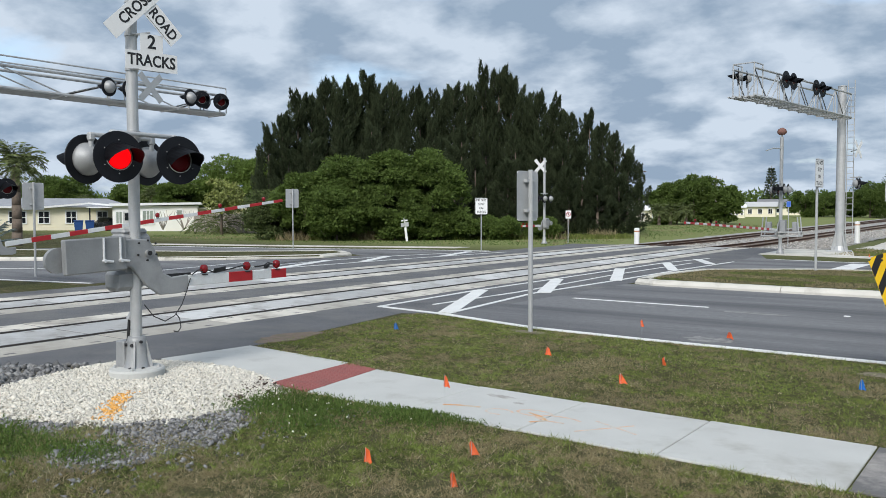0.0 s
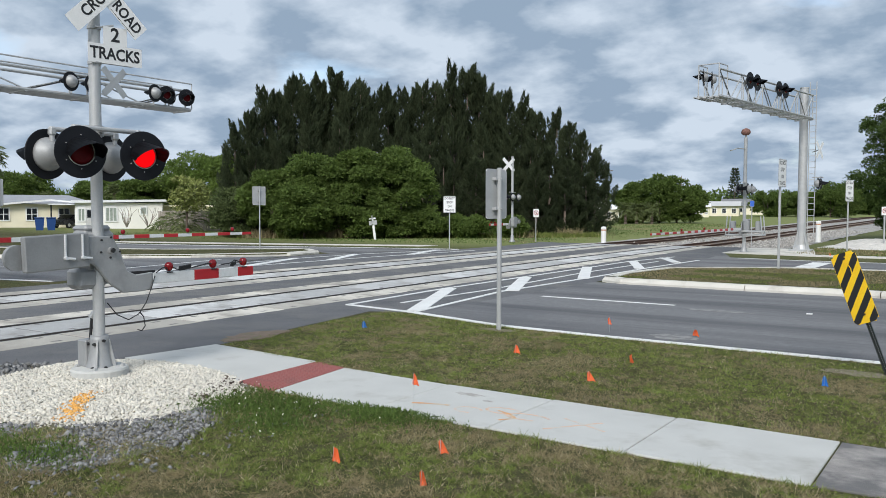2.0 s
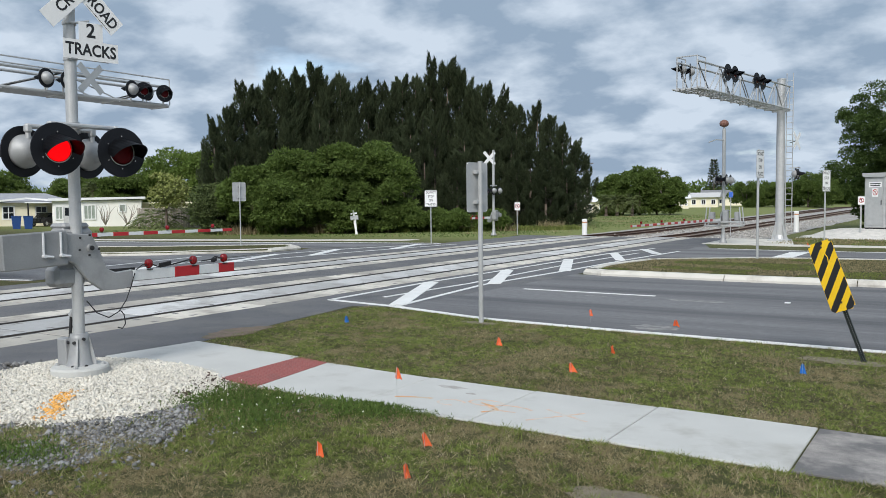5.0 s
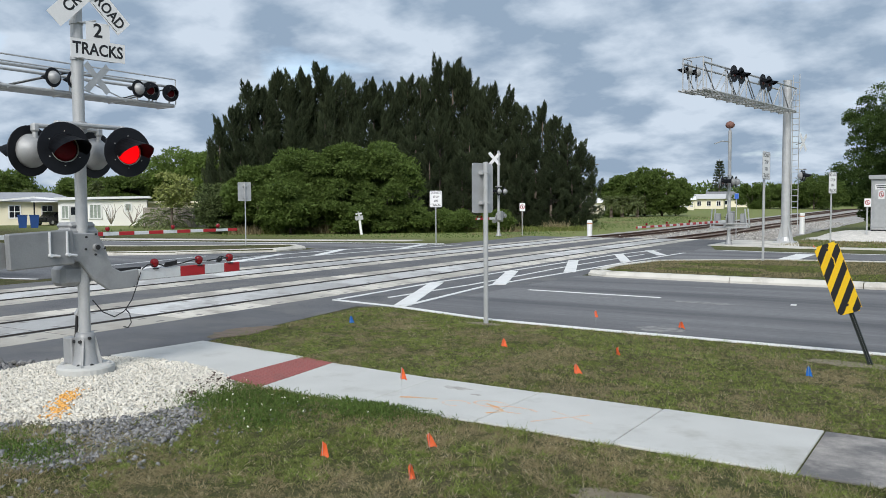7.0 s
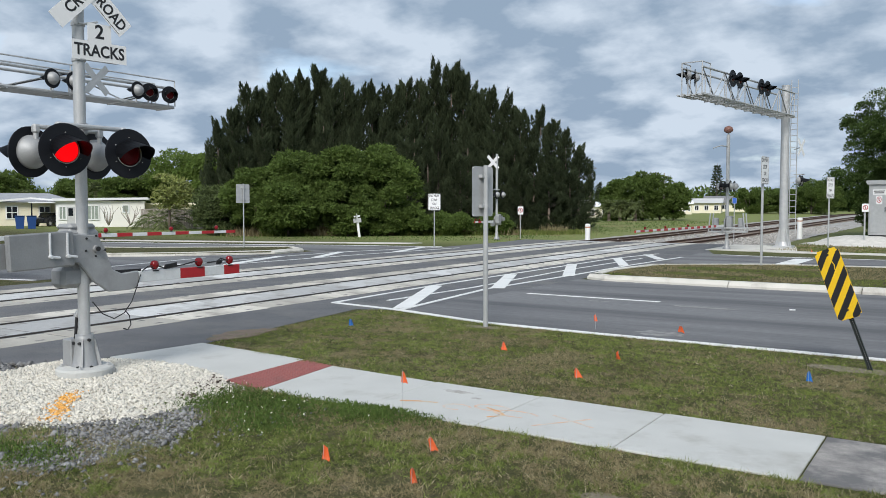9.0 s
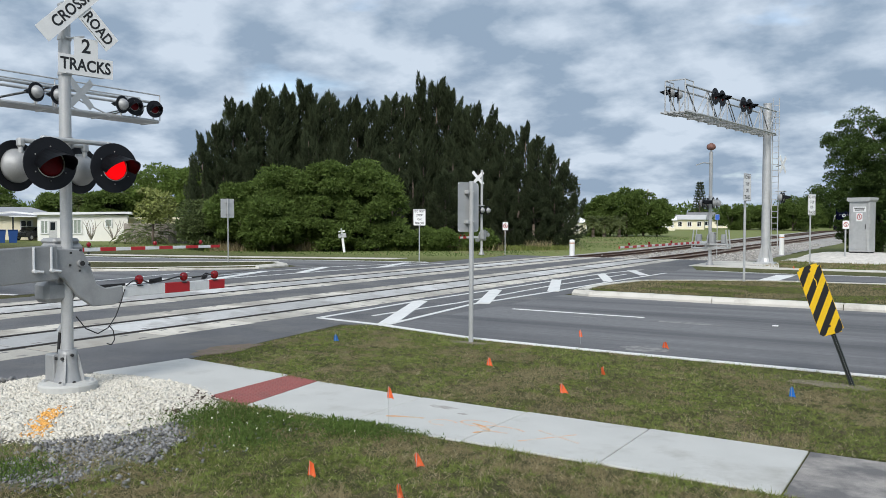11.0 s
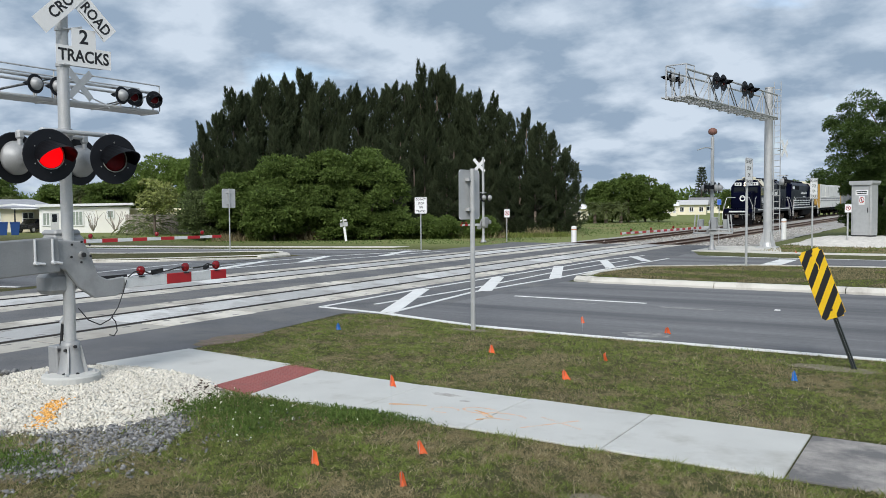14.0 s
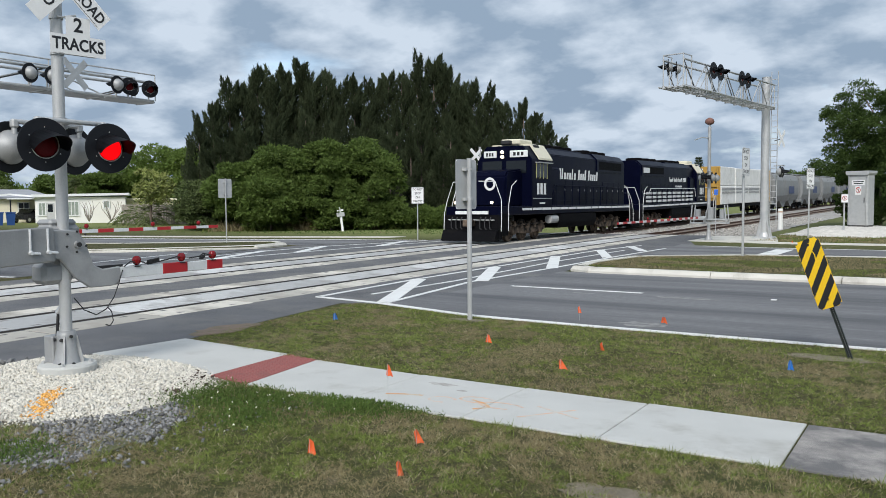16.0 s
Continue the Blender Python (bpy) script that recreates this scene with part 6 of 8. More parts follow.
def window(parent, x, z, w, h, y, grid=(2, 2), fill=glass_dark):
    bm = bmesh.new(); box(bm, (x - w / 2, y - 0.05, z - h / 2), (x + w / 2, y - 0.02, z + h / 2))
    win = part("window", bm, fill, parent, "window pane")
    for a, b, c, d in ((-w / 2 - 0.12, -w / 2, -h / 2 - 0.12, h / 2 + 0.12), (w / 2, w / 2 + 0.12, -h / 2 - 0.12, h / 2 + 0.12), (-w / 2, w / 2, -h / 2 - 0.12, -h / 2), (-w / 2, w / 2, h / 2, h / 2 + 0.12)):
        bm = bmesh.new(); box(bm, (x + a, y - 0.09, z + c), (x + b, y, z + d))
        part("window_frame", bm, sign_white, win)
    for k in range(1, grid[0]):
        bm = bmesh.new(); box(bm, (x - w / 2 + w * k / grid[0] - 0.035, y - 0.075, z - h / 2), (x - w / 2 + w * k / grid[0] + 0.035, y - 0.045, z + h / 2))
        part("mullion", bm, sign_white, win)
    for k in range(1, grid[1]):
        bm = bmesh.new(); box(bm, (x - w / 2, y - 0.072, z - h / 2 + h * k / grid[1] - 0.03), (x + w / 2, y - 0.046, z - h / 2 + h * k / grid[1] + 0.03))
        part("glazing_bar", bm, sign_white, win)


def cream_house():
    """Local x runs along the front, -y looks to the road."""
    h = thing("bungalow", "cream single-storey bungalow with low grey hip roof", "house", (-80.21, 43.84, float(ground_z(-80.21, 43.84)) - 0.05), 62.5)
    bm = bmesh.new(); box(bm, (-8.0, 0, 0), (8.4, 8, 2.5))
    part("wall", bm, siding_cream, h)
    bm = bmesh.new()
    lo = [bm.verts.new(p) for p in ((-8.6, -0.6, 2.5), (9.0, -0.6, 2.5), (9.0, 8.6, 2.5), (-8.6, 8.6, 2.5))]
    eave = [bm.verts.new((v.co.x, v.co.y, 2.62)) for v in lo]
    ridge = [bm.verts.new((-4.5, 4.0, 3.55)), bm.verts.new((6.5, 4.0, 3.55))]
    bm.faces.new(lo)
    for i in range(4):
        bm.faces.new((lo[i], lo[(i + 1) % 4], eave[(i + 1) % 4], eave[i]))
    for q in ((eave[0], eave[1], ridge[1], ridge[0]), (eave[1], eave[2], ridge[1]), (eave[2], eave[3], ridge[0], ridge[1]), (eave[3], eave[0], ridge[0])):
        bm.faces.new(q)
    bmesh.ops.recalc_face_normals(bm, faces=bm.faces)
    part("roof", bm, roof_grey, h, "low-pitched grey roof")
    bm = bmesh.new(); prism(bm, [(-8.6, 2.42), (0.2, 2.42), (4.4, 2.86), (7.4, 2.6), (7.4, 2.78), (4.4, 3.04), (0.2, 2.62), (-8.6, 2.62)], "y", -0.70, -0.61)
    part("fascia", bm, sign_white, h, "white fascia board")
    for x, w in ((-2.5, 1.5), (0.0, 0.95), (2.65, 0.95), (5.75, 0.95)):
        window(h, x, 1.45, w, 1.2, 0.0)
    # no real opening: a black sheet on the wall paints the unlit room
    bm = bmesh.new(); box(bm, (7.2, -0.03, 0.1), (7.95, -0.005, 2.05))
    part("doorway", bm, room_shade, h, "flat black panel painting the shade inside an open doorway")
    for k in range(9):
        bm = bmesh.new(); box(bm, (-8.02, -0.012 - 0.004 * (k % 2), 0.1 + k * 0.26), (8.42, 0, 0.345 + k * 0.26))
        part("siding_board", bm, siding_cream, h)


def white_house():
    h = thing("bungalow", "white rendered bungalow with flat pale roof and carport", "house", (-71.9, 50.2, float(ground_z(-71.9, 50.2)) - 0.05), 52)
    bm = bmesh.new(); box(bm, (-3.0, 0, 0), (5.6, 8, 2.75))
    part("wall", bm, wall_white, h)
    bm = bmesh.new(); box(bm, (2.3, -0.03, 0), (5.62, 0.0, 2.74))
    part("cream_wall", bm, mat("ivory_render", (0.82, 0.80, 0.74), 0.85, 0, 1.2, 0.06, 0.15, 50), h, "cream rendered part of the front wall")
    bm = bmesh.new(); prism(bm, [(-3.3, 2.72), (6.0, 2.92), (6.0, 3.14), (-3.3, 3.0)], "y", -0.45, 8.6)
    part("roof", bm, roof_white, h, "flat pale roof")
    bm = bmesh.new(); box(bm, (-5.5, -0.3, 2.52), (-3.0, 4.0, 2.64))
    part("carport_roof", bm, roof_white, h, "thin pale carport roof")
    bm = bmesh.new(); rod(bm, (-5.2, -0.2, 0), (-5.2, -0.2, 2.52), 0.07, seg=8)
    part("carport_post", bm, black_paint, h)
    window(h, 0.55, 1.55, 1.0, 1.35, 0.0, (3, 1), curtain)
    window(h, -2.35, 1.5, 0.55, 1.2, 0.0, (2, 1), curtain)
    window(h, 3.75, 1.95, 0.5, 0.65, -0.03, (1, 1), curtain)
    bm = bmesh.new(); box(bm, (5.62, 5.0, 0), (12.0, 12.0, 2.4)); box(bm, (5.62, 4.5, 2.4), (12.4, 12.4, 2.6))
    part("rear_wing", bm, siding_cream, h, "cream rear wing behind the fence")
    bm = bmesh.new(); box(bm, (-1.95, -0.05, 0.1), (-1.2, 0.0, 2.15))
    d = part("door", bm, mat("grey_door", (0.5, 0.5, 0.5), 0.5), h, "pale screen door")
    bm = bmesh.new(); box(bm, (-1.8, -0.06, 1.2), (-1.35, -0.05, 2.0))
    part("door_glass", bm, glass_dark, d)


cream_house()
white_house()


def parked_car():
    s = thing("parked_car", "dark sedan parked in the carport", "car", (-76.2, 48.9, float(ground_z(-76.2, 48.9))), -72)
    bm = bmesh.new(); prism(bm, [(-2.1, 0.35), (2.1, 0.35), (2.15, 0.75), (1.9, 0.9), (1.1, 0.98), (0.5, 1.4), (-0.9, 1.42), (-1.6, 1.0), (-2.1, 0.9)], "y", -0.85, 0.85)
    bmesh.ops.bevel(bm, geom=bm.edges[:], offset=0.07, segments=2, affect="EDGES")
    part("body", bm, mat("dark_car_paint", (0.015, 0.016, 0.02), 0.25), s, smooth=False)
    bm = bmesh.new(); prism(bm, [(0.98, 1.0), (0.46, 1.34), (-0.85, 1.36), (-1.4, 1.02)], "y", -0.87, 0.87)
    part("window_band", bm, glass_dark, s, "dark car glass")
    for x in (-1.3, 1.3):
        for y in (-0.8, 0.8):
            bm = bmesh.new(); rod(bm, (x, y - 0.1, 0.32), (x, y + 0.1, 0.32), 0.32, seg=18)
            w = part("wheel", bm, dark_rubber, s)
            bm = bmesh.new(); rod(bm, (x, y - 0.11, 0.32), (x, y + 0.11, 0.32), 0.19, seg=14)
            part("rim", bm, galv, w)
    bm = bmesh.new(); box(bm, (2.05, -0.75, 0.62), (2.16, -0.4, 0.75), 0.03)
    part("headlight", bm, sign_white, s)


parked_car()
bin_blue = mat("bin_blue", (0.008, 0.05, 0.19), 0.5, 0, 4, 0.1)
for k, (x, y) in enumerate(((-70.75, 42.35), (-70.2, 43.2))):
    s = thing("wheelie_bin", "blue plastic wheeled refuse bin with closed lid", "refuse bin", (x, y, float(ground_z(x, y))), 60, "refuse bins")
    bm = bmesh.new(); prism(bm, [(-0.32, 0.0), (0.32, 0.0), (0.42, 1.15), (-0.42, 1.15)], "y", -0.36, 0.36)
    part("tub", bm, bin_blue, s)
    bm = bmesh.new(); box(bm, (-0.46, -0.42, 1.15), (0.46, 0.4, 1.25), 0.04)
    part("lid", bm, bin_blue, s)


def wood_fence():
    s = thing("board_fence", "weathered grey wooden board fence between gardens", "fence", (-66.4, 52.6, float(ground_z(-64, 53))), 10)
    m = mat("grey_boards", (0.26, 0.23, 0.20), 0.9, 0, 3, 0.25, 0.3, 40, per="object")
    me = None
    for k in range(44):
        if me is None:
            bm = bmesh.new(); box(bm, (0, -0.012, 0), (0.19, 0.012, 1.95), 0.01)
            ob = part("board", bm, m, s); me = ob.data
        else:
            ob = new("board", me); ob.parent = s
        ob.matrix_basis = pose(k * 0.2, 0.01 * (k % 3), 0.03 * math.sin(k * 2.3), 0, 0, 0)
    for z in (0.5, 1.5):
        bm = bmesh.new(); box(bm, (0, 0.035, z), (8.8, 0.09, z + 0.09))
        part("fence_rail", bm, m, s)


wood_fence()


def distant_house(x, y, rz, w, d, h, wall, roof, label):
    s = thing("distant_house", label, "house", (x, y, float(ground_z(x, y)) - 0.1), rz, "distant houses")
    bm = bmesh.new(); box(bm, (-w / 2, 0, 0), (w / 2, d, h))
    part("wall", bm, wall, s)
    bm = bmesh.new(); prism(bm, [(-0.6, h - 0.05), (d / 2, h + 0.17 * d), (d + 0.6, h - 0.05)], "x", -w / 2 - 0.4, w / 2 + 0.4)
    part("roof", bm, roof, s)
    for k in range(3):
        window(s, -w / 2 + w * (k + 0.5) / 3, h * 0.55, w * 0.12, h * 0.4, 0.0, (2, 1))


distant_house(-43.0, 177.5, 12, 6.0, 6, 2.3, siding_cream, roof_pale, "cream bungalow with pale roof far beyond the road")
distant_house(-46.6, 207, 14, 9.5, 11, 2.2, siding_cream, roof_dark, "cream house with grey roof far beyond the road")
distant_house(-43.1, 161.8, 20, 2.9, 4, 2.2, siding_cream, roof_white, "small cream outbuilding half hidden by trees")
distant_house(-52.5, 137.5, 22, 7, 7, 2.2, siding_cream, roof_white, "pale low house behind the grove's end")


def utility_pole(x, y, h):
    s = thing("utility_pole", "weathered wooden utility pole with crossarm", "utility pole", (x, y, float(ground_z(x, y))), 20, "utility poles")
    bm = bmesh.new(); rod(bm, (0, 0, 0), (0, 0, h), 0.17, 0.11, 10)
    part("pole", bm, mat("pole_wood", (0.30, 0.27, 0.23), 0.9, 0, 4, 0.2) if "pole_wood" not in bpy.data.materials else bpy.data.materials["pole_wood"], s)
    bm = bmesh.new(); box(bm, (-0.9, -0.06, h - 0.7), (0.9, 0.06, h - 0.58))
    part("crossarm", bm, bark, s)


utility_pole(-40.4, 108.0, 8.2)
utility_pole(-44, 152.0, 8.0)

# ---- the train ----
TRAIN = []
SIZE = 1.13


def bogie(parent, yc, axles, wheel_r, material, half=1.0):
    t = new("bogie")
    t.parent = parent
    t["label"] = "grimy brown cast bogie with steel wheels"
    t.matrix_basis = pose(0, yc, 0)
    span = (axles - 1) * 1.6 / 2
    for k in range(axles):
        y = -span + 1.6 * k
        for sx in (-1, 1):
            bm = bmesh.new()
            lathe(bm, [(0.05, -0.07), (wheel_r + 0.03, -0.07), (wheel_r, -0.03), (wheel_r, 0.06), (wheel_r * 0.8, 0.065), (wheel_r * 0.75, 0.02), (0.15, 0.02), (0.14, 0.08), (0.03, 0.08)], 20, pose(sx * 0.73, y, wheel_r, 0, 90 * sx, 0))
            part("wheel", bm, truck_rust, t)
            bm = bmesh.new(); box(bm, (sx * 1.0 - 0.1, y - 0.17, wheel_r - 0.18), (sx * 1.0 + 0.1, y + 0.17, wheel_r + 0.2), 0.03)
            part("axle_box", bm, material, t)
        bm = bmesh.new(); rod(bm, (-0.75, y, wheel_r), (0.75, y, wheel_r), 0.09, seg=8)
        part("axle", bm, material, t)
    for sx in (-1, 1):
        bm = bmesh.new()
        prism(bm, [(-span - 0.65, wheel_r + 0.12), (-span - 0.3, wheel_r + 0.38), (-span * 0.4, wheel_r + 0.2), (0, wheel_r + 0.12), (span * 0.4, wheel_r + 0.2), (span + 0.3, wheel_r + 0.38), (span + 0.65, wheel_r + 0.12), (span + 0.6, wheel_r - 0.02), (0.5, wheel_r - 0.16), (-0.5, wheel_r - 0.16), (-span - 0.6, wheel_r - 0.02)], "x", sx * 0.98 - 0.06, sx * 0.98 + 0.06)
        part("side_frame", bm, material, t)
        for y in np.arange(-span, span + 0.1, 0.8):
            bm = bmesh.new(); rod(bm, (sx * 1.1, y - 0.4 + 0.4, wheel_r + 0.1), (sx * 1.1, y, wheel_r + 0.42), 0.08, seg=8)
            part("spring", bm, material, t)
        bm = bmesh.new(); tube(bm, [(sx * 1.13, -span - 0.5, wheel_r + 0.25), (sx * 1.13, span + 0.5, wheel_r + 0.3)], 0.03, 6)
        part("brake_rod", bm, material, t)
    return t


def rail_run(parent, pts, r, material, label="", name="hand_rail"):
    bm = bmesh.new(); tube(bm, pts, r, 6)
    return part(name, bm, material, parent, label)


def locomotive(flip, stripes_on):
    """A six-axle hood unit. Local y runs to the rear of the train; the cab end is ahead unless flipped."""
    s = thing("locomotive", "dark navy diesel locomotive with white lettering bars and cream cab roof" if not flip else "dark navy diesel locomotive with white side stripes, cab to the rear", "locomotive", group="locomotives")
    g = -1 if flip else 1

    def Y(v):
        return g * (v - 10.5)

    def bx(bm, x0, y0, z0, x1, y1, z1, bevel=0.0):
        return box(bm, (min(x0, x1), min(Y(y0), Y(y1)), z0), (max(x0, x1), max(Y(y0), Y(y1)), z1), bevel)

    def add(name, mt, *boxes, parent=None, label="", bevel=0.0):
        bm = bmesh.new()
        for b in boxes:
            bx(bm, *b, bevel)
        return part(name, bm, mt, parent or s, label)

    def pr(name, mt, outline, axis, a, b, parent=None, label="", bevel=0.0):
        bm = bmesh.new()
        if axis == "x":
            prism(bm, [(Y(u), v) for u, v in outline], "x", a, b)
        else:
            prism(bm, outline, "y", Y(a), Y(b))
        if bevel:
            bmesh.ops.bevel(bm, geom=bm.edges[:], offset=bevel, segments=2, affect="EDGES")
        return part(name, bm, mt, parent or s, label)

    add("underframe", navy, (-1.48, 0.7, 1.22, 1.48, 20.3, 1.62), bevel=0.03)
    for sx in (-1, 1):
        for k in range(14):
            add("sill_stripe", loco_white, (sx * 1.482, 2.9 + k * 1.2, 1.42, sx * 1.492, 2.9 + k * 1.2 + 1.1, 1.53))
    # ends: pilot with plough, steps, coupler
    for e, yy in ((1, 0.0), (-1, 21.0)):
        def E(v):
            return yy + e * v
        pr("pilot", loco_black, [(E(0.55), 0.2), (E(0.75), 0.2), (E(0.75), 1.25), (E(0.6), 1.25)], "x", -1.45, 1.45)
        if e == 1:
            pr("snow_plough", loco_black, [(E(0.05), 0.12), (E(0.55), 0.12), (E(0.55), 0.62), (E(0.3), 0.58)], "x", -1.4, 1.4)
            add("pilot_stripe", loco_white, (-0.85, E(0.50), 1.28, 0.85, E(0.56), 1.42))
        for q, hx in enumerate((-1.0, -0.75, -0.5, 0.5, 0.75, 1.0)):
            rail_run(s, [(hx, Y(E(0.5)), 1.15), (hx, Y(E(0.36)), 1.0), (hx + 0.04, Y(E(0.3)), 0.7 - 0.04 * (q % 2)), (hx + 0.1, Y(E(0.34)), 0.62)], 0.028, dark_rubber, "hanging black brake hose", "brake_hose")
        add("cut_lever", loco_white, (-1.2, E(0.44), 1.02, 1.2, E(0.47), 1.05))
        add("coupler", truck_rust, (-0.16, E(-0.1), 0.75, 0.16, E(0.6), 1.05), bevel=0.04)
        for sx in (-1, 1):
            for k in range(3):
                add("step", loco_black, (sx * 1.1, E(0.75), 0.45 + 0.35 * k, sx * 1.5, E(1.2), 0.5 + 0.35 * k))
            add("step_side", loco_black, (sx * 1.47, E(0.7), 0.35, sx * 1.5, E(1.3), 1.3))
            rail_run(s, [(sx * 1.5, Y(E(0.55)), 0.55), (sx * 1.5, Y(E(0.6)), 1.3), (sx * 1.42, Y(E(0.75)), 1.9), (sx * 1.1, Y(E(0.75)), 2.7), (sx * 0.25, Y(E(0.75)), 2.72)], 0.017, loco_white, "white end hand rail")
            rail_run(s, [(sx * 1.5, Y(E(1.3)), 0.55), (sx * 1.5, Y(E(1.35)), 1.7), (sx * 1.46, Y(E(1.75)), 2.5), (sx * 1.46, Y(E(2.3)), 2.75)], 0.017, loco_white, "white step hand rail")
            if e == 1 and not flip:
                bm = bmesh.new(); rod(bm, (sx * 0.95, Y(E(0.64)), 1.78), (sx * 0.95, Y(E(0.75)), 1.78), 0.06, seg=14)
                part("ditch_light", bm, headlight, s, "glowing round ditch light")
    # nose, cab
    pr("nose", navy, [(2.2, 1.6), (4.2, 1.6), (4.2, 3.35), (2.45, 3.2), (2.2, 2.95)], "x", -0.95, 0.95, bevel=0.07)
    bm = bmesh.new()
    lathe(bm, [(0.19, 0), (0.3, 0.0), (0.3, 0.012), (0.19, 0.012)], 24, pose(0.1, Y(2.19), 2.62, 90 * g, 0, 0), caps=False)
    part("nose_emblem", bm, loco_white, s, "plain white round emblem on the nose")
    cab = pr("cab", navy, [(-1.5, 1.6), (-1.5, 3.75), (-1.0, 4.42), (1.0, 4.42), (1.5, 3.75), (1.5, 1.6)], "y", 4.0, 6.6, bevel=0.03)
    pr("cab_roof", loco_cream, [(-1.53, 3.78), (-1.03, 4.45), (1.03, 4.45), (1.53, 3.78), (1.53, 3.86), (1.03, 4.53), (-1.03, 4.53), (-1.53, 3.86)], "y", 4.75, 6.5, label="cream-white cab roof")
    add("roof_blower", loco_cream, (-0.5, 4.6, 4.5, 0.55, 6.2, 4.78), bevel=0.06)
    add("roof_horn", dark_rubber, (-0.3, 4.15, 4.5, 0.2, 4.5, 4.7), bevel=0.04)
    add("roof_antenna", dark_rubber, (0.85, 5.0, 4.3, 1.15, 5.7, 4.5), bevel=0.05)
    for x0, x1 in ((-1.2, -0.12), (0.12, 1.2)):
        add("windscreen", glass_dark, (x0, 3.95, 3.15, x1, 4.01, 3.72), parent=cab, label="dark windscreen pane")
    for x0, x1 in ((-1.12, -0.42), (0.32, 1.28)):
        nb = add("number_board", loco_white, (x0, 3.93, 3.88, x1, 4.0, 4.2), parent=cab, label="lit white number board", bevel=0.02)
        for q in range(3):
            xa = x0 + (x1 - x0) * (0.2 + 0.22 * q)
            add("digit_bar", sign_black, (xa, 3.922, 3.96, xa + (x1 - x0) * 0.14, 3.929, 4.12), parent=nb)
    for z in (3.92, 4.14):
        bm = bmesh.new(); rod(bm, (-0.1, Y(3.9), z), (-0.1, Y(4.0), z), 0.075, seg=14)
        part("headlight", bm, headlight if not flip else glass_dark, cab, "glowing headlight" if not flip else "unlit headlight")
    for sx in (-1, 1):
        add("side_window", glass_dark, (sx * 1.495, 4.5, 2.95, sx * 1.512, 5.9, 3.6), parent=cab)
        for y in (4.5, 4.95, 5.4, 5.86):
            add("window_frame", mat("brass_yellow", (0.42, 0.40, 0.16), 0.5) if "brass_yellow" not in bpy.data.materials else bpy.data.materials["brass_yellow"], (sx * 1.5, y - 0.03, 2.9, sx * 1.52, y + 0.03, 3.65), parent=cab)
        add("sunshade", galv, (sx * 1.5, 4.4, 3.62, sx * 1.75, 6.1, 3.66), parent=cab, label="grey window sunshade")
        for q in range(3):
            add("cab_digit_bar", loco_white, (sx * 1.502, 4.6 + 0.42 * q, 2.15, sx * 1.512, 4.6 + 0.42 * q + 0.26, 2.68), parent=cab, label="white number bar on the cab side")
        add("cab_side_line", galv, (sx * 1.502, 4.1, 1.95, sx * 1.508, 6.5, 1.98), parent=cab)
        add("small_mark", loco_white, (sx * 1.502, 4.9, 1.7, sx * 1.508, 5.6, 1.78), parent=cab)
    # long hood with flared radiator end
    hood = pr("long_hood", navy, [(-1.2, 1.6), (-1.2, 4.12), (-0.85, 4.42), (0.85, 4.42), (1.2, 4.12), (1.2, 1.6)], "y", 6.6, 19.4, bevel=0.03)
    pr("cab_side_locker", navy, [(-1.35, 1.6), (-1.35, 3.4), (-0.95, 3.7), (0.95, 3.7), (1.35, 3.4), (1.35, 1.6)], "y", 6.6, 8.0, bevel=0.03)
    pr("roof_hatch", navy, [(-0.8, 4.4), (-0.75, 4.5), (0.75, 4.5), (0.8, 4.4)], "y", 7.6, 12.6)
    pr("radiator_flare", navy, [(-1.25, 3.45), (-1.25, 4.14), (-0.9, 4.48), (0.9, 4.48), (1.25, 4.14), (1.25, 3.45)], "y", 14.0, 19.2, bevel=0.03)
    for sx in (-1, 1):
        add("radiator_grille", loco_black, (sx * 1.25, 14.4, 3.6, sx * 1.258, 18.6, 4.05), label="dark radiator grille")
        for k in range(11):
            y = 8.15 + k * 1.0
            add("hood_door", navy, (sx * 1.2, y, 1.85, sx * 1.215, y + 0.95, 2.9), parent=hood, bevel=0.01)
            add("latch", galv, (sx * 1.215, y + 0.84, 2.35, sx * 1.225, y + 0.87, 2.45), parent=hood)
        # lettering stands as plain bars in three words
        # each mark a slanted stroke, tall or short as the word's outline goes
        words = ((8.15, 10.75, "tTsssTs"), (11.0, 12.35, "tsst"), (12.6, 14.3, "tssst")) if not flip else ((9.6, 10.9, "tTsssTs"), (11.05, 11.8, "tsst"), (11.95, 12.9, "tssst"))
        base, xh, cap = (2.95, 0.34, 0.54) if not flip else (3.1, 0.19, 0.31)
        for a, b, tall in words:
            w = (b - a) / len(tall)
            for k, c in enumerate(tall):
                up = xh if c == "s" else cap
                wide = w * (0.42 if c == "T" else 0.66)
                bm = bmesh.new()
                lean = 0.18 * up
                prism(bm, [(Y(a + k * w), base), (Y(a + k * w + wide), base), (Y(a + k * w + wide + lean), base + up), (Y(a + k * w + lean), base + up)], "x", sx * 1.201, sx * 1.212)
                bmesh.ops.recalc_face_normals(bm, faces=bm.faces)
                part("lettering_bar", bm, loco_white, hood)
        if flip:
            add("emblem_bar", loco_white, (sx * 1.201, 8.6, 3.1, sx * 1.212, 9.3, 3.4), parent=hood)
            for k in range(6):
                add("lettering_bar", loco_white, (sx * 1.216, 9.7 + k * 0.3, 2.7, sx * 1.224, 9.9 + k * 0.3, 2.84), parent=hood)
            add("number_board", loco_white, (sx * 1.259, 17.6, 3.66, sx * 1.27, 18.9, 4.0), label="white number board", parent=hood, bevel=0.0)
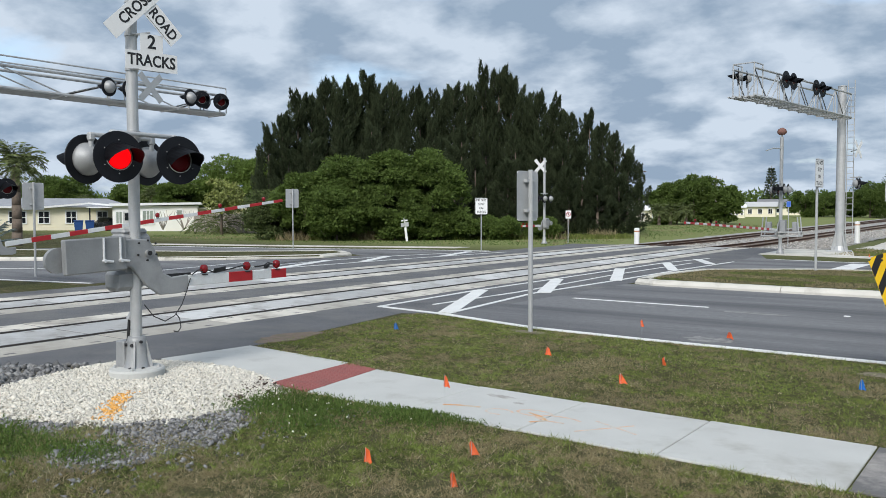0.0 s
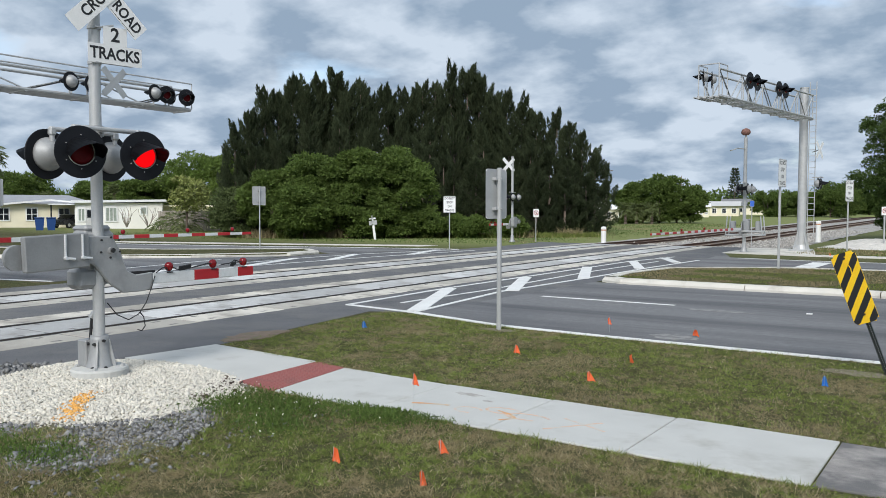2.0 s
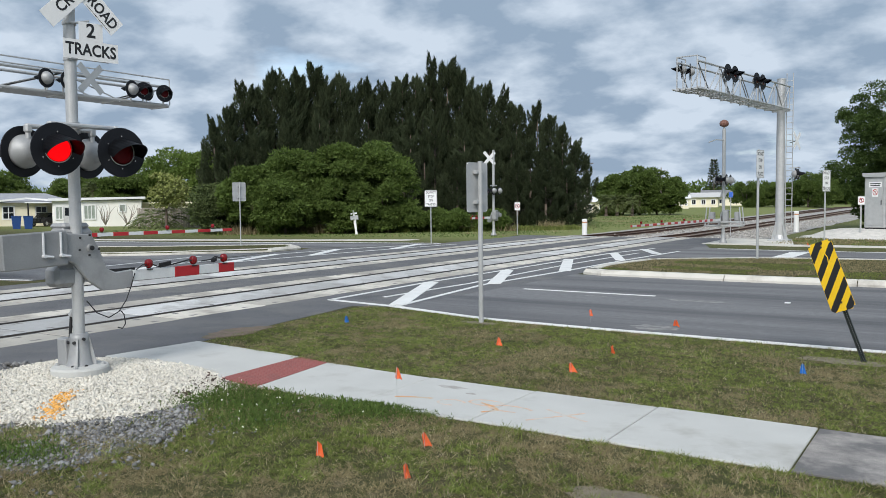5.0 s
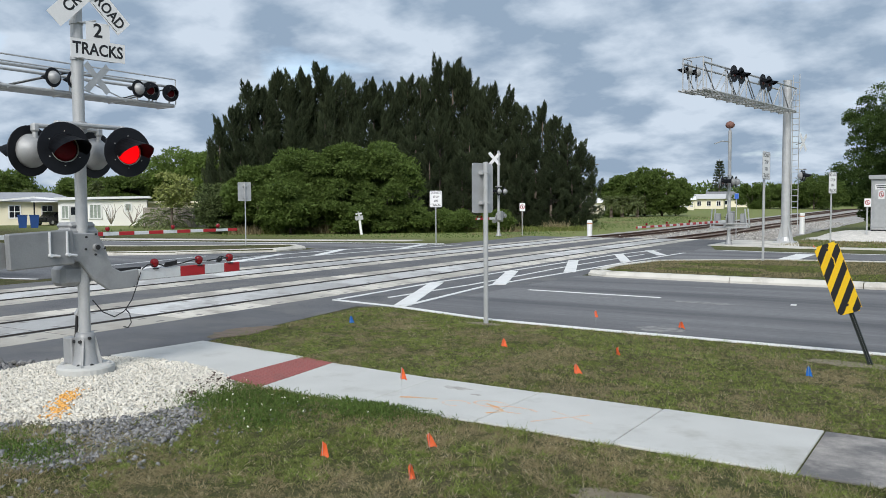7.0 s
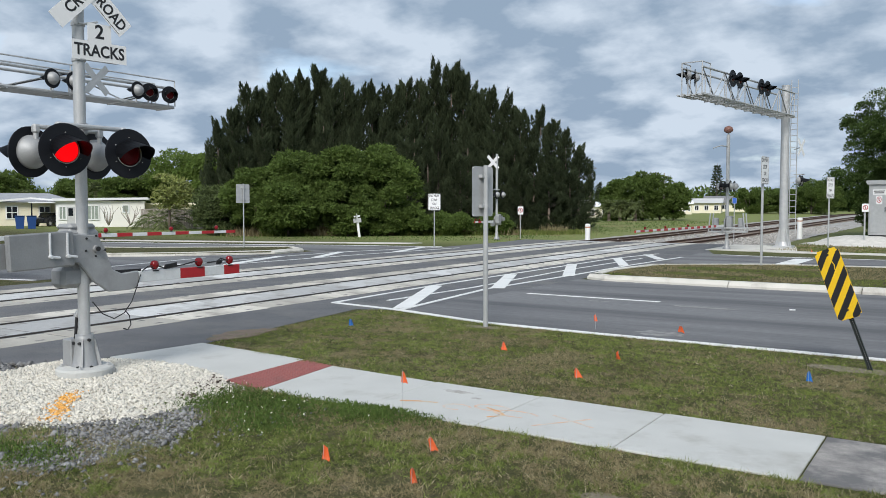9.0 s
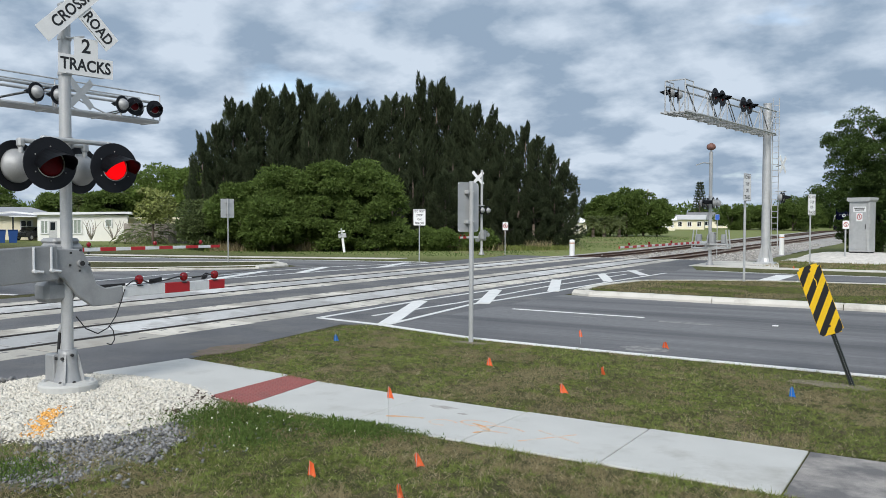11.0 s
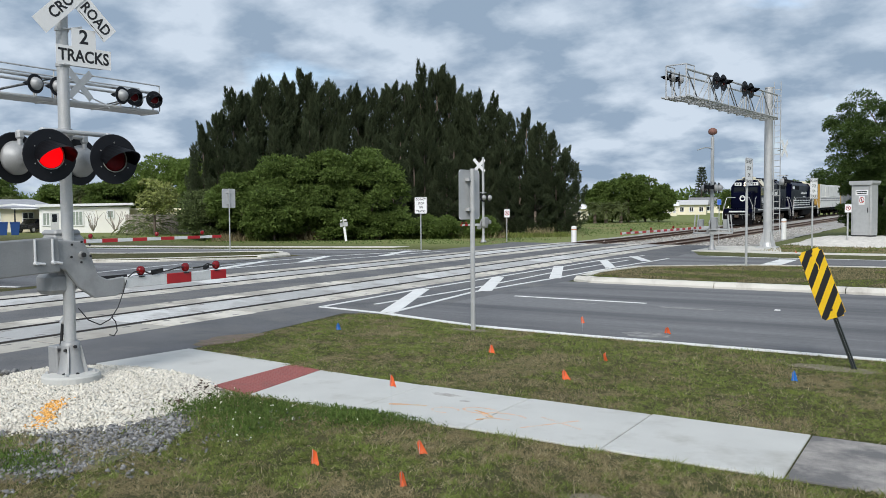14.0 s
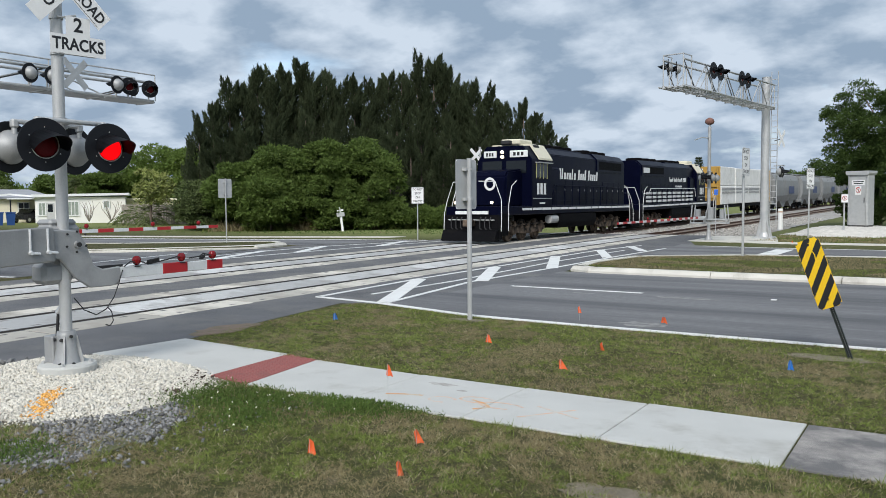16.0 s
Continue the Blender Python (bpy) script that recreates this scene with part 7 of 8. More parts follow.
        rail_run(s, [(sx * 1.45, Y(y), z) for y, z in ((6.7, 2.0), (7.0, 2.62), (17.9, 2.62), (18.3, 2.3), (19.4, 2.3))], 0.022, navy if not stripes_on else loco_white, name="walkway_rail")
        for k in range(10):
            rail_run(s, [(sx * 1.45, Y(7.2 + k * 1.15), 1.6), (sx * 1.45, Y(7.2 + k * 1.15), 2.62)], 0.02, navy, name="stanchion")
        if stripes_on:
            for z in (1.72, 1.98, 2.24):
                for k in range(10):
                    add("side_stripe", loco_white, (sx * 1.4, 7.4 + k * 1.15, z, sx * 1.41, 7.4 + k * 1.15 + 1.02, z + 0.15))
        add("battery_box", navy, (sx * 1.0, 6.9, 1.6, sx * 1.4, 8.0, 2.3), bevel=0.02)
    for y in (8.6, 10.0, 11.4, 14.4, 15.8, 17.2):
        bm = bmesh.new(); lathe(bm, [(0.02, 4.48), (0.62, 4.48), (0.62, 4.66), (0.5, 4.7), (0.02, 4.7)], 18, pose(0, Y(y), 0))
        part("roof_fan", bm, loco_black, s, "black roof fan housing")
    add("exhaust_stack", loco_black, (-0.3, 12.9, 4.36, 0.3, 13.3, 4.62), bevel=0.02)
    # fuel tank, bogies, tanks
    pr("fuel_tank", loco_black, [(-1.35, 0.5), (-1.5, 0.75), (-1.5, 1.2), (1.5, 1.2), (1.5, 0.75), (1.35, 0.5)], "y", 7.6, 13.2, bevel=0.03)
    for sx in (-1, 1):
        bm = bmesh.new(); rod(bm, (sx * 1.3, Y(6.5), 0.95), (sx * 1.3, Y(7.5), 0.95), 0.2, seg=12)
        part("air_reservoir", bm, galv if not flip else loco_black, s, "pale air reservoir")
    bogie(s, Y(4.4), 3, 0.5, truck_rust)
    bogie(s, Y(16.6), 3, 0.5, truck_rust)
    s.scale = (SIZE, SIZE, SIZE * 1.06)
    return s


TRAIN.append((locomotive(False, False), 11.87))
TRAIN.append((locomotive(True, True), 35.8))


def lumber_car():
    s = thing("lumber_car", "centre-beam flat car loaded with white-wrapped lumber, ochre bulkheads", "freight car", group="freight cars")
    ochre = mat("ochre_bulkhead", (0.42, 0.25, 0.05), 0.7, 0, 3, 0.2, 0.1, 40)
    wrap = mat("white_wrap", (0.76, 0.75, 0.72), 0.55, 0, 1.2, 0.12, 0.4, 4, (0.5, 0.49, 0.46), 0.62)
    bm = bmesh.new(); box(bm, (-1.35, -11.4, 1.0), (1.35, 11.4, 1.3), 0.03)
    part("deck", bm, loco_black, s)
    for y in (-11.0, 10.75):
        bm = bmesh.new(); box(bm, (-1.45, y, 1.3), (1.45, y + 0.28, 4.75), 0.03)
        b = part("bulkhead", bm, ochre, s, "ochre yellow end bulkhead")
        for z in (1.9, 2.9, 3.9):
            bm = bmesh.new(); box(bm, (-1.4, y - 0.12, z), (1.4, y - 0.005, z + 0.18))
            part("bulkhead_rib", bm, ochre, b)
        for x in (-1.35, -0.5, 0.4, 1.25):
            bm = bmesh.new(); box(bm, (x, y - 0.16, 1.3), (x + 0.12, y - 0.006, 4.7))
            part("bulkhead_post", bm, ochre, b)
    rng = random.Random(3)
    for k in range(4):
        for sx in (-1, 1):
            for r in range(2):
                bm = bmesh.new()
                y0 = -10.3 + k * 5.2
                j = rng.uniform(-0.04, 0.04)
                box(bm, (min(sx * 0.08, sx * (1.42 + j)), y0, 1.32 + r * 1.7), (max(sx * 0.08, sx * (1.42 + j)), y0 + 5.17, 3.0 + r * 1.7 + rng.uniform(-0.02, 0.06)), 0.05)
                pk = part("lumber_pack", bm, wrap, s, "white plastic-wrapped lumber pack")
                if r == 0:
                    for q in range(13):
                        bm = bmesh.new(); box(bm, (sx * 1.44 + min(0, sx * 0.04), y0 + 0.2 + q * 0.38, 2.62), (sx * 1.44 + max(0, sx * 0.04), y0 + 0.46 + q * 0.38, 2.82))
                        part("print_bar", bm, plate_grey, pk)
                        bm = bmesh.new(); box(bm, (sx * 1.44 + min(0, sx * 0.04), y0 + 0.25 + q * 0.38, 2.3), (sx * 1.44 + max(0, sx * 0.04), y0 + 0.42 + q * 0.38, 2.48))
                        part("print_bar", bm, plate_grey, pk)
    for y in (-8.9, 8.9):
        bogie(s, y, 2, 0.46, loco_black)
    s.scale = (SIZE,) * 3
    return s


TRAIN.append((lumber_car(), 47.9 + 13.1))


def hopper_car():
    s = thing("covered_hopper", "grey rounded covered hopper car with grime and a faded mark", "freight car", group="freight cars")
    grey = mat("hopper_grey", (0.22, 0.225, 0.225), 0.6, 0, 0.8, 0.2, 0.1, 30, (0.2, 0.19, 0.18), 0.6)
    prof = [(-1.2, 1.25), (-1.5, 1.9), (-1.56, 2.8), (-1.5, 3.7), (-1.2, 4.3), (-0.5, 4.5), (0.5, 4.5), (1.2, 4.3), (1.5, 3.7), (1.56, 2.8), (1.5, 1.9), (1.2, 1.25)]
    bm = bmesh.new(); prism(bm, prof, "y", -7.6, 7.6)
    part("body", bm, grey, s, smooth=False)
    for y in (-7.6, -2.5, 2.5, 7.5):
        bm = bmesh.new(); prism(bm, [(x * 1.012, z * 1.004) for x, z in prof], "y", y - 0.06, y + 0.06)
        part("body_rib", bm, grey, s)
    for y in (-5.2, 0, 5.2):
        bm = bmesh.new(); prism(bm, [(y - 2.2, 1.3), (y + 2.2, 1.3), (y + 0.5, 0.5), (y - 0.5, 0.5)], "x", -1.0, 1.0)
        part("hopper_chute", bm, grey, s)
    bm = bmesh.new(); box(bm, (-0.7, -8.6, 4.55), (0.7, 8.6, 4.62))
    part("roof_walk", bm, galv, s)
    for y in (-8.3, 8.3):
        bm = bmesh.new(); box(bm, (-1.5, y - 0.5, 1.0), (1.5, y + 0.5, 1.3), 0.03)
        part("end_platform", bm, grey, s)
        for x in (-1.45, 1.45):
            bm = bmesh.new(); rod(bm, (x, y, 1.3), (x * 0.8, y * 0.97, 4.4), 0.05, seg=6)
            part("end_post", bm, grey, s)
    bm = bmesh.new(); box(bm, (1.575, 0.6, 2.1), (1.582, 4.2, 3.0))
    part("faded_mark", bm, mat("faded_blue", (0.06, 0.08, 0.16), 0.8), s, "faded blue patch")
    for y in (-6.9, 6.9):
        bogie(s, y, 2, 0.46, loco_black)
    s.scale = (SIZE,) * 3
    return s


hop = hopper_car()
TRAIN.append((hop, 74.2 + 10.2))
for k in range(1, 6):
    TRAIN.append((copy_thing(hop, Matrix.Identity(4)), 74.2 + 10.2 + k * 20.4))

# ---- lawn blades, weeds, stones ----


def mound_edge(x, y):
    return ((x + 3.6) / 2.1) ** 2 + ((y - 4.85) / 1.72) ** 2


def ballast_mask(x, y):
    """1 where old grey ballast lies bare: a tongue beside the mound and a band along its foot."""
    u, v = (x + 1.45) * 0.48 - (y - 4.1) * 0.88, (x + 1.45) * 0.88 + (y - 4.1) * 0.48
    wob = np.array([noise.noise(Vector((a * 1.6, b * 1.6, 4))) for a, b in zip(x, y)])
    tongue = np.clip((1.45 + 1.3 * wob - (u / 1.45) ** 2 - (v / 0.62) ** 2) / 0.9, 0, 1)
    foot = np.clip((1.32 + 0.6 * wob - mound_edge(x, y)) / 0.2, 0, 1) * (y < 4.9)
    return np.maximum(tongue, foot)


def near_grass():
    rng = np.random.default_rng(31)

    def blades(name, x, y, lng, wid, up, label, straw_at, green=blade_green):
        z = ground_z(x, y)
        # tuft by tuft: green, straw, fresh or dull
        pick = noise_pick(x, y, 0.8) * 0.5 + noise_pick(x, y, 3.3) * 0.35 + noise_pick(x, y, 15.0) * 0.25 + rng.uniform(0, 0.12, len(x))
        tone = noise_pick(x, y, 11.0) * 0.7 + noise_pick(y, x, 2.0) * 0.3 + rng.uniform(-0.07, 0.07, len(x))
        idx = np.where(pick > straw_at, 1, np.where(tone > 0.60, 2, np.where(tone < 0.42, 3, 0)))
        idx = np.where(rng.uniform(0, 1, len(x)) < 0.1, 4, idx)
        d = rng.normal(size=(len(x), 3)) * np.array([0.75, 0.75, 0.25]) + np.array([0, 0, up])
        lng = lng * np.where(idx == 2, 1.35, np.where(idx == 3, 0.75, 1.0))
        v, f = leaves(np.stack([x, y, z - 0.006], 1), d, lng, wid, rng, True)
        ob = mesh_from(name, v, f, [green, blade_straw, blade_fresh, blade_dull, blade_pale], None, idx)
        tagged(ob, label, "grass", kind="stuff")

    # foreground lawn: tufts thinning out over the ballast beside the mound
    tufts, per = 66000, 20
    tx = rng.uniform(-4.8, 8.0, tufts)
    ty = rng.uniform(0.7, 6.0, tufts)
    bare = noise_pick(tx, ty, 0.75)
    gaps = noise_pick(tx, ty, 4.5)
    chance = np.clip(1.3 - 0.8 * (bare > 0.62), 0.2, 1) * np.clip(1.9 - 2.4 * gaps, 0.1, 1) * (1 - 0.86 * ballast_mask(tx, ty))
    ok = (ty < 5.96 + np.clip(-tx - 1.4, 0, 9) * 0.1) & (mound_edge(tx, ty) > 1.12) & (rng.uniform(0, 1, tufts) < chance)
    ok &= ty > 1.55 + 0.60 * (tx + 0.65)
    ok &= ((tx - 3.75) / 0.6) ** 2 + ((ty - 4.74) / 0.24) ** 2 > rng.uniform(-0.9, 1.2, tufts)
    tx, ty = tx[ok], ty[ok]
    size = (0.026 + 0.055 * rng.uniform(0, 1, len(tx)) ** 3) * np.where(tx < -0.8, 1.35, 1.0)
    x = np.repeat(tx, per) + rng.normal(0, 0.035, len(tx) * per)
    y = np.minimum(np.repeat(ty, per) + rng.normal(0, 0.035, len(tx) * per), 5.98 + np.clip(-np.repeat(tx, per) - 1.4, 0, 9) * 0.1)
    blades("lawn_blades", x, y, np.repeat(size, per), 0.0068, 0.5, "short mixed green and straw grass tufts of the near lawn", 0.6)
    # verge between the pavement and the road
    n = 330000
    x = np.repeat(rng.uniform(-5.3, 7.5, n // 8), 8) + rng.normal(0, 0.03, n // 8 * 8)
    y = np.repeat(rng.uniform(7.54, 13.1, n // 8), 8) + rng.normal(0, 0.03, n // 8 * 8)
    ok = (y < 12.38 + np.clip(-x - 1.5, 0, 4) * 0.22) & (y > 7.56 + np.clip(-x - 1.7, 0, 9) * 0.12) & (x > -4.72 - 0.16 * (y - 8))
    for cx, cy, rx, ry in ((4.35, 11.35, 0.6, 0.3), (-1.9, 12.1, 0.4, 0.2)):
        ok &= ((x - cx) / rx) ** 2 + ((y - cy) / ry) ** 2 > rng.uniform(-0.5, 1.2, len(x))
    blades("verge_blades", x[ok], y[ok], rng.uniform(0.022, 0.055, ok.sum()) * (0.75 + 0.6 * noise_pick(x[ok], y[ok], 2.2)), 0.0085, 0.5, "short mown green grass blades of the verge", 0.66, mat("verge_blade", (0.178, 0.216, 0.055), 0.85, 0, 0.8, 0.4, per="island", spec=0.1, thin=0.3))
    # longer untrimmed grass along both edges of the pavement
    n = 17000
    x = rng.uniform(-4.2, 6.5, n)
    near = rng.uniform(0, 1, n) < 0.6
    lump = noise_pick(x, np.where(near, 1.0, 9.0), 2.6)
    y = np.where(near, 6.0 + np.clip(-x - 1.4, 0, 9) * 0.1 - np.abs(rng.normal(0, 0.07, n)) + 0.06 * (lump - 0.5), 7.56 + np.clip(-x - 1.7, 0, 9) * 0.12 + np.abs(rng.normal(0, 0.05, n)) - 0.04 * (lump - 0.5))
    ok = (rng.uniform(0, 1, n) < 1.6 * lump - 0.35) & ~(near & (x < -1.9))
    blades("edge_grass", x[ok], y[ok], (0.03 + 0.09 * np.clip(lump - 0.3, 0, 1))[ok], 0.008, 0.6, "longer grass leaning over the pavement's edges", 0.72)
    # islands and far verge
    n = 30000
    x = rng.uniform(-4.2, 9, n); y = rng.uniform(23.0, 30.9, n)
    ok = (y < 28.4 + (x + 4.2) * 0.6)
    z = np.full(ok.sum(), 0.13)
    d = rng.normal(size=(ok.sum(), 3)) * 0.5 + np.array([0, 0, 0.8])
    v, f = leaves(np.stack([x[ok], y[ok], z], 1), d, 0.06, 0.02, rng, True)
    ob = mesh_from("island_blades", v, f, [blade_green, blade_straw], None, (noise_pick(x[ok], y[ok], 0.5) > 0.47).astype(int))
    tagged(ob, "dry short grass on the median island", "grass", kind="stuff")
    n = 14000
    x, y = rng.uniform(-3.2, 13, n), rng.uniform(44.3, 63, n)
    ok = (np.hypot((x - 1.7) / 1.15, (y - 55.8) / 0.95) > 4.5) & (x > bend(y) - 13.9 - 0.045 * y + 11.5)
    d = rng.normal(size=(ok.sum(), 3)) * 0.6 + np.array([0, 0, 0.8])
    v, f = leaves(np.stack([x[ok], y[ok], ground_z(x[ok], y[ok])], 1), d, 0.12, 0.045, rng, True)
    ob = mesh_from("trackside_grass", v, f, [blade_green, blade_straw], None, (noise_pick(x[ok], y[ok], 0.6) > 0.5).astype(int))
    tagged(ob, "patchy green and straw grass beside the railway", "grass", kind="stuff")
    # weeds by the stones
    n = 15000
    k = rng.integers(0, 10, n)
    cx = np.array([-0.9, -0.6, -1.3, 0.2, -1.4, -0.3, 0.6, -2.0, -2.6, -1.3])[k]
    cy = np.array([5.2, 5.6, 5.6, 5.85, 5.2, 4.9, 5.9, 2.75, 2.8, 3.0])[k]
    x, y = cx + rng.normal(0, 0.28, n), np.minimum(cy + rng.normal(0, 0.2, n), 6.0)
    d = rng.normal(size=(n, 3)) * 0.7 + np.array([0, 0, 0.8])
    v, f = leaves(np.stack([x, y, rng.uniform(-0.02, 0.045, n)], 1), d, 0.045, 0.013, rng, True)
    ob = mesh_from("weeds", v, f, mat("weed_leaf", (0.10, 0.155, 0.038), 0.8, 0, 0.8, 0.4, per="island", spec=0.15, thin=0.3))
    tagged(ob, "low green leafy weeds beside the stones", "weeds", kind="stuff")
    n = 26
    x, y = rng.normal(-0.6, 0.7, n), np.minimum(rng.normal(5.3, 0.4, n), 5.95)
    P = np.repeat(np.stack([x, y, rng.uniform(0.05, 0.13, n)], 1), 5, 0)
    v, f = leaves(P, rng.normal(size=(n * 5, 3)) + np.array([0, 0, 0.5]), 0.014, 0.012, rng)
    ob = mesh_from("tiny_flowers", v, f, mat("flower_white", (0.75, 0.74, 0.62), 0.8))
    tagged(ob, "tiny white wildflowers among the weeds", "wildflowers", kind="stuff")


near_grass()


def stone_field(name, label, x, y, z, size, material, rng, flat=0.7):
    """Many small angular stones as one object: jittered octahedra."""
    n = len(x)
    base = np.array([(1, 0, 0), (0, 1, 0), (-1, 0, 0), (0, -1, 0), (0, 0, 1), (0, 0, -1)], float)
    tri = np.array([(0, 1, 4), (1, 2, 4), (2, 3, 4), (3, 0, 4), (1, 0, 5), (2, 1, 5), (3, 2, 5), (0, 3, 5)])
    s = (size * rng.lognormal(0, 0.35, n))[:, None, None]
    shape = base[None] * rng.uniform(0.65, 1.2, (n, 6, 3)) + rng.normal(0, 0.18, (n, 6, 3))
    a = rng.uniform(0, 2 * math.pi, n)
    ca, sa = np.cos(a), np.sin(a)
    R = np.zeros((n, 3, 3)); R[:, 0, 0], R[:, 0, 1], R[:, 1, 0], R[:, 1, 1], R[:, 2, 2] = ca, -sa, sa, ca, flat
    R[:, 2, 0] = rng.normal(0, 0.3, n); R[:, 2, 1] = rng.normal(0, 0.3, n)
    v = np.einsum("nij,nkj->nki", R, shape) * s + np.stack([x, y, z], 1)[:, None]
    f = (np.arange(n)[:, None, None] * 6 + tri[None]).reshape(-1, 3)
    ob = mesh_from(name, v.reshape(-1, 3), f, material)
    tagged(ob, label, "stones", kind="stuff")


def stones():
    rng = np.random.default_rng(17)
    white_stone = mat("white_stone", (0.62, 0.585, 0.51), 0.9, 0, 6, 0.2, per="island")
    grey_stone = mat("grey_stone", (0.185, 0.184, 0.182), 0.9, 0, 6, 0.6, per="island")
    brown_soil = mat("brown_soil", (0.165, 0.145, 0.11), 0.95, 0, 5, 0.35, 0.9, 50, (0.10, 0.105, 0.05), 0.52)

    def mound_z(x, y):
        return 0.075 * np.clip(1 - ((x + 3.6) / 2.12) ** 2 - ((y - 4.85) / 1.74) ** 2, 0, 1) ** 0.7

    # soil base under the stones
    bm = bmesh.new()
    prism(bm, [(-4.75, 6.35), (-3.9, 6.5), (-2.5, 6.2), (-1.5, 6.0), (-1.15, 5.2), (-0.75, 4.3), (-0.5, 3.3), (-0.9, 2.5), (-2.4, 2.7), (-6.5, 2.0), (-6.6, 2.9), (-5.45, 5.1)], "z", -0.2, -0.003)
    setting("stone_bed", bm, brown_soil, "bare brown soil under the stones", "soil")
    gx, gy = np.meshgrid(np.linspace(-6, -1, 41), np.linspace(3.0, 7.0, 33))
    gz = mound_z(gx, gy) - 0.02
    v = np.stack([gx, gy, gz], -1).reshape(-1, 3)
    w = gx.shape[1]
    i = (np.arange(gx.shape[0] - 1)[:, None] * w + np.arange(w - 1)[None]).ravel()
    quads = np.stack([i, i + 1, i + w + 1, i + w], 1)
    keep = (gz.ravel()[quads].max(1) > -0.015) & (gx.ravel()[quads].min(1) > -4.8)
    ob = mesh_from("stone_mound", v, quads[keep], white_stone)
    tagged(ob, "low mound of crushed white stone round the mast", "stones", kind="structure")
    n = 36000
    x, y = rng.uniform(-5.6, -1.4, n), rng.uniform(3.0, 6.7, n)
    edge = ((x + 3.6) / 2.1) ** 2 + ((y - 4.85) / 1.72) ** 2 + rng.normal(0, 0.08, n) + 0.25 * np.array([noise.noise(Vector((a * 1.3, b * 1.3, 0))) for a, b in zip(x, y)])
    ok = (edge < 1.0) & ~((x > -4.95) & (x < -2.9) & (y > 6.5)) & (x > -4.8 - 0.25 * (y - 4.4) + rng.normal(0, 0.05, n))
    x, y = x[ok], y[ok]
    far = np.hypot(x + 3.82, y - 5.23) > 0.35
    x, y = x[far], y[far]
    stone_field("white_stones", "crushed white stones spread round the signal mast", x, y, mound_z(x, y) - 0.004, 0.0165, white_stone, rng)
    # orange survey paint on some stones
    n = 420
    u = rng.uniform(0, 1, n)
    px = -2.2 + u * -0.75 + rng.normal(0, 0.05, n); py = 3.78 + u * 0.72 + rng.normal(0, 0.06, n)
    stone_field("painted_stones", "white stones sprayed with orange survey paint", px, py, mound_z(px, py) + 0.003, 0.016, mat("orange_stone", (0.72, 0.38, 0.10), 0.9, 0, 8, 0.3, per="island"), rng)
    # old grey ballast: a tongue beside the mound, its foot, and the wedge up to the apron
    n = 26000
    x, y = rng.uniform(-4.9, 0.3, n), rng.uniform(2.3, 6.0, n)
    m = ballast_mask(x, y)
    ok = (rng.uniform(0, 1, n) < 0.85 * m + 0.03 * (x < 0)) & (mound_edge(x, y) > 0.99) & ((x < -1.9) | (y < 5.75))
    x, y = x[ok], y[ok]
    stone_field("grey_stones", "grey crushed railway ballast scattered beside the lawn", x, y, rng.uniform(-0.012, 0.008, len(x)), 0.021, grey_stone, rng)
    n = 5200
    x, y = rng.uniform(-7.6, -4.5, n), rng.uniform(2.6, 6.3, n)
    ok = (y < 4.62 + 0.815 * (x + 6.24)) & ((x < -4.74 - 0.25 * (y - 4.4)) | (mound_edge(x, y) > 0.98))
    x, y = x[ok], y[ok]
    stone_field("grey_stones", "grey crushed stone between the mound and the asphalt", x, y, rng.uniform(0.0, 0.03, len(x)), 0.034, grey_stone, rng)
    # dark bark mulch at the mound's edge by the pavement
    n = 900
    u = rng.uniform(0, 1, n)
    x, y = -1.85 - 0.55 * u + rng.normal(0, 0.09, n), 5.15 + 0.85 * u + rng.normal(0, 0.1, n)
    stone_field("bark_mulch", "dark brown bark mulch at the edge of the white stones", x, y, rng.uniform(0.0, 0.03, n), 0.018, mat("dark_bark", (0.075, 0.05, 0.038), 0.95, 0, 6, 0.4, per="island"), rng, 0.5)
    # ballast stones in view beyond the crossing
    n = 6000
    y = 51 + 45 * rng.uniform(0, 1, n) ** 1.5
    off = np.where(rng.uniform(0, 1, n) < 0.65, rng.uniform(6.7, 9.8, n), np.where(rng.uniform(0, 1, n) < 0.7, rng.uniform(1.0, 4.3, n), rng.uniform(-3.6, 9.6, n)))
    x = np.array([centre_x(b) for b in y]) + off
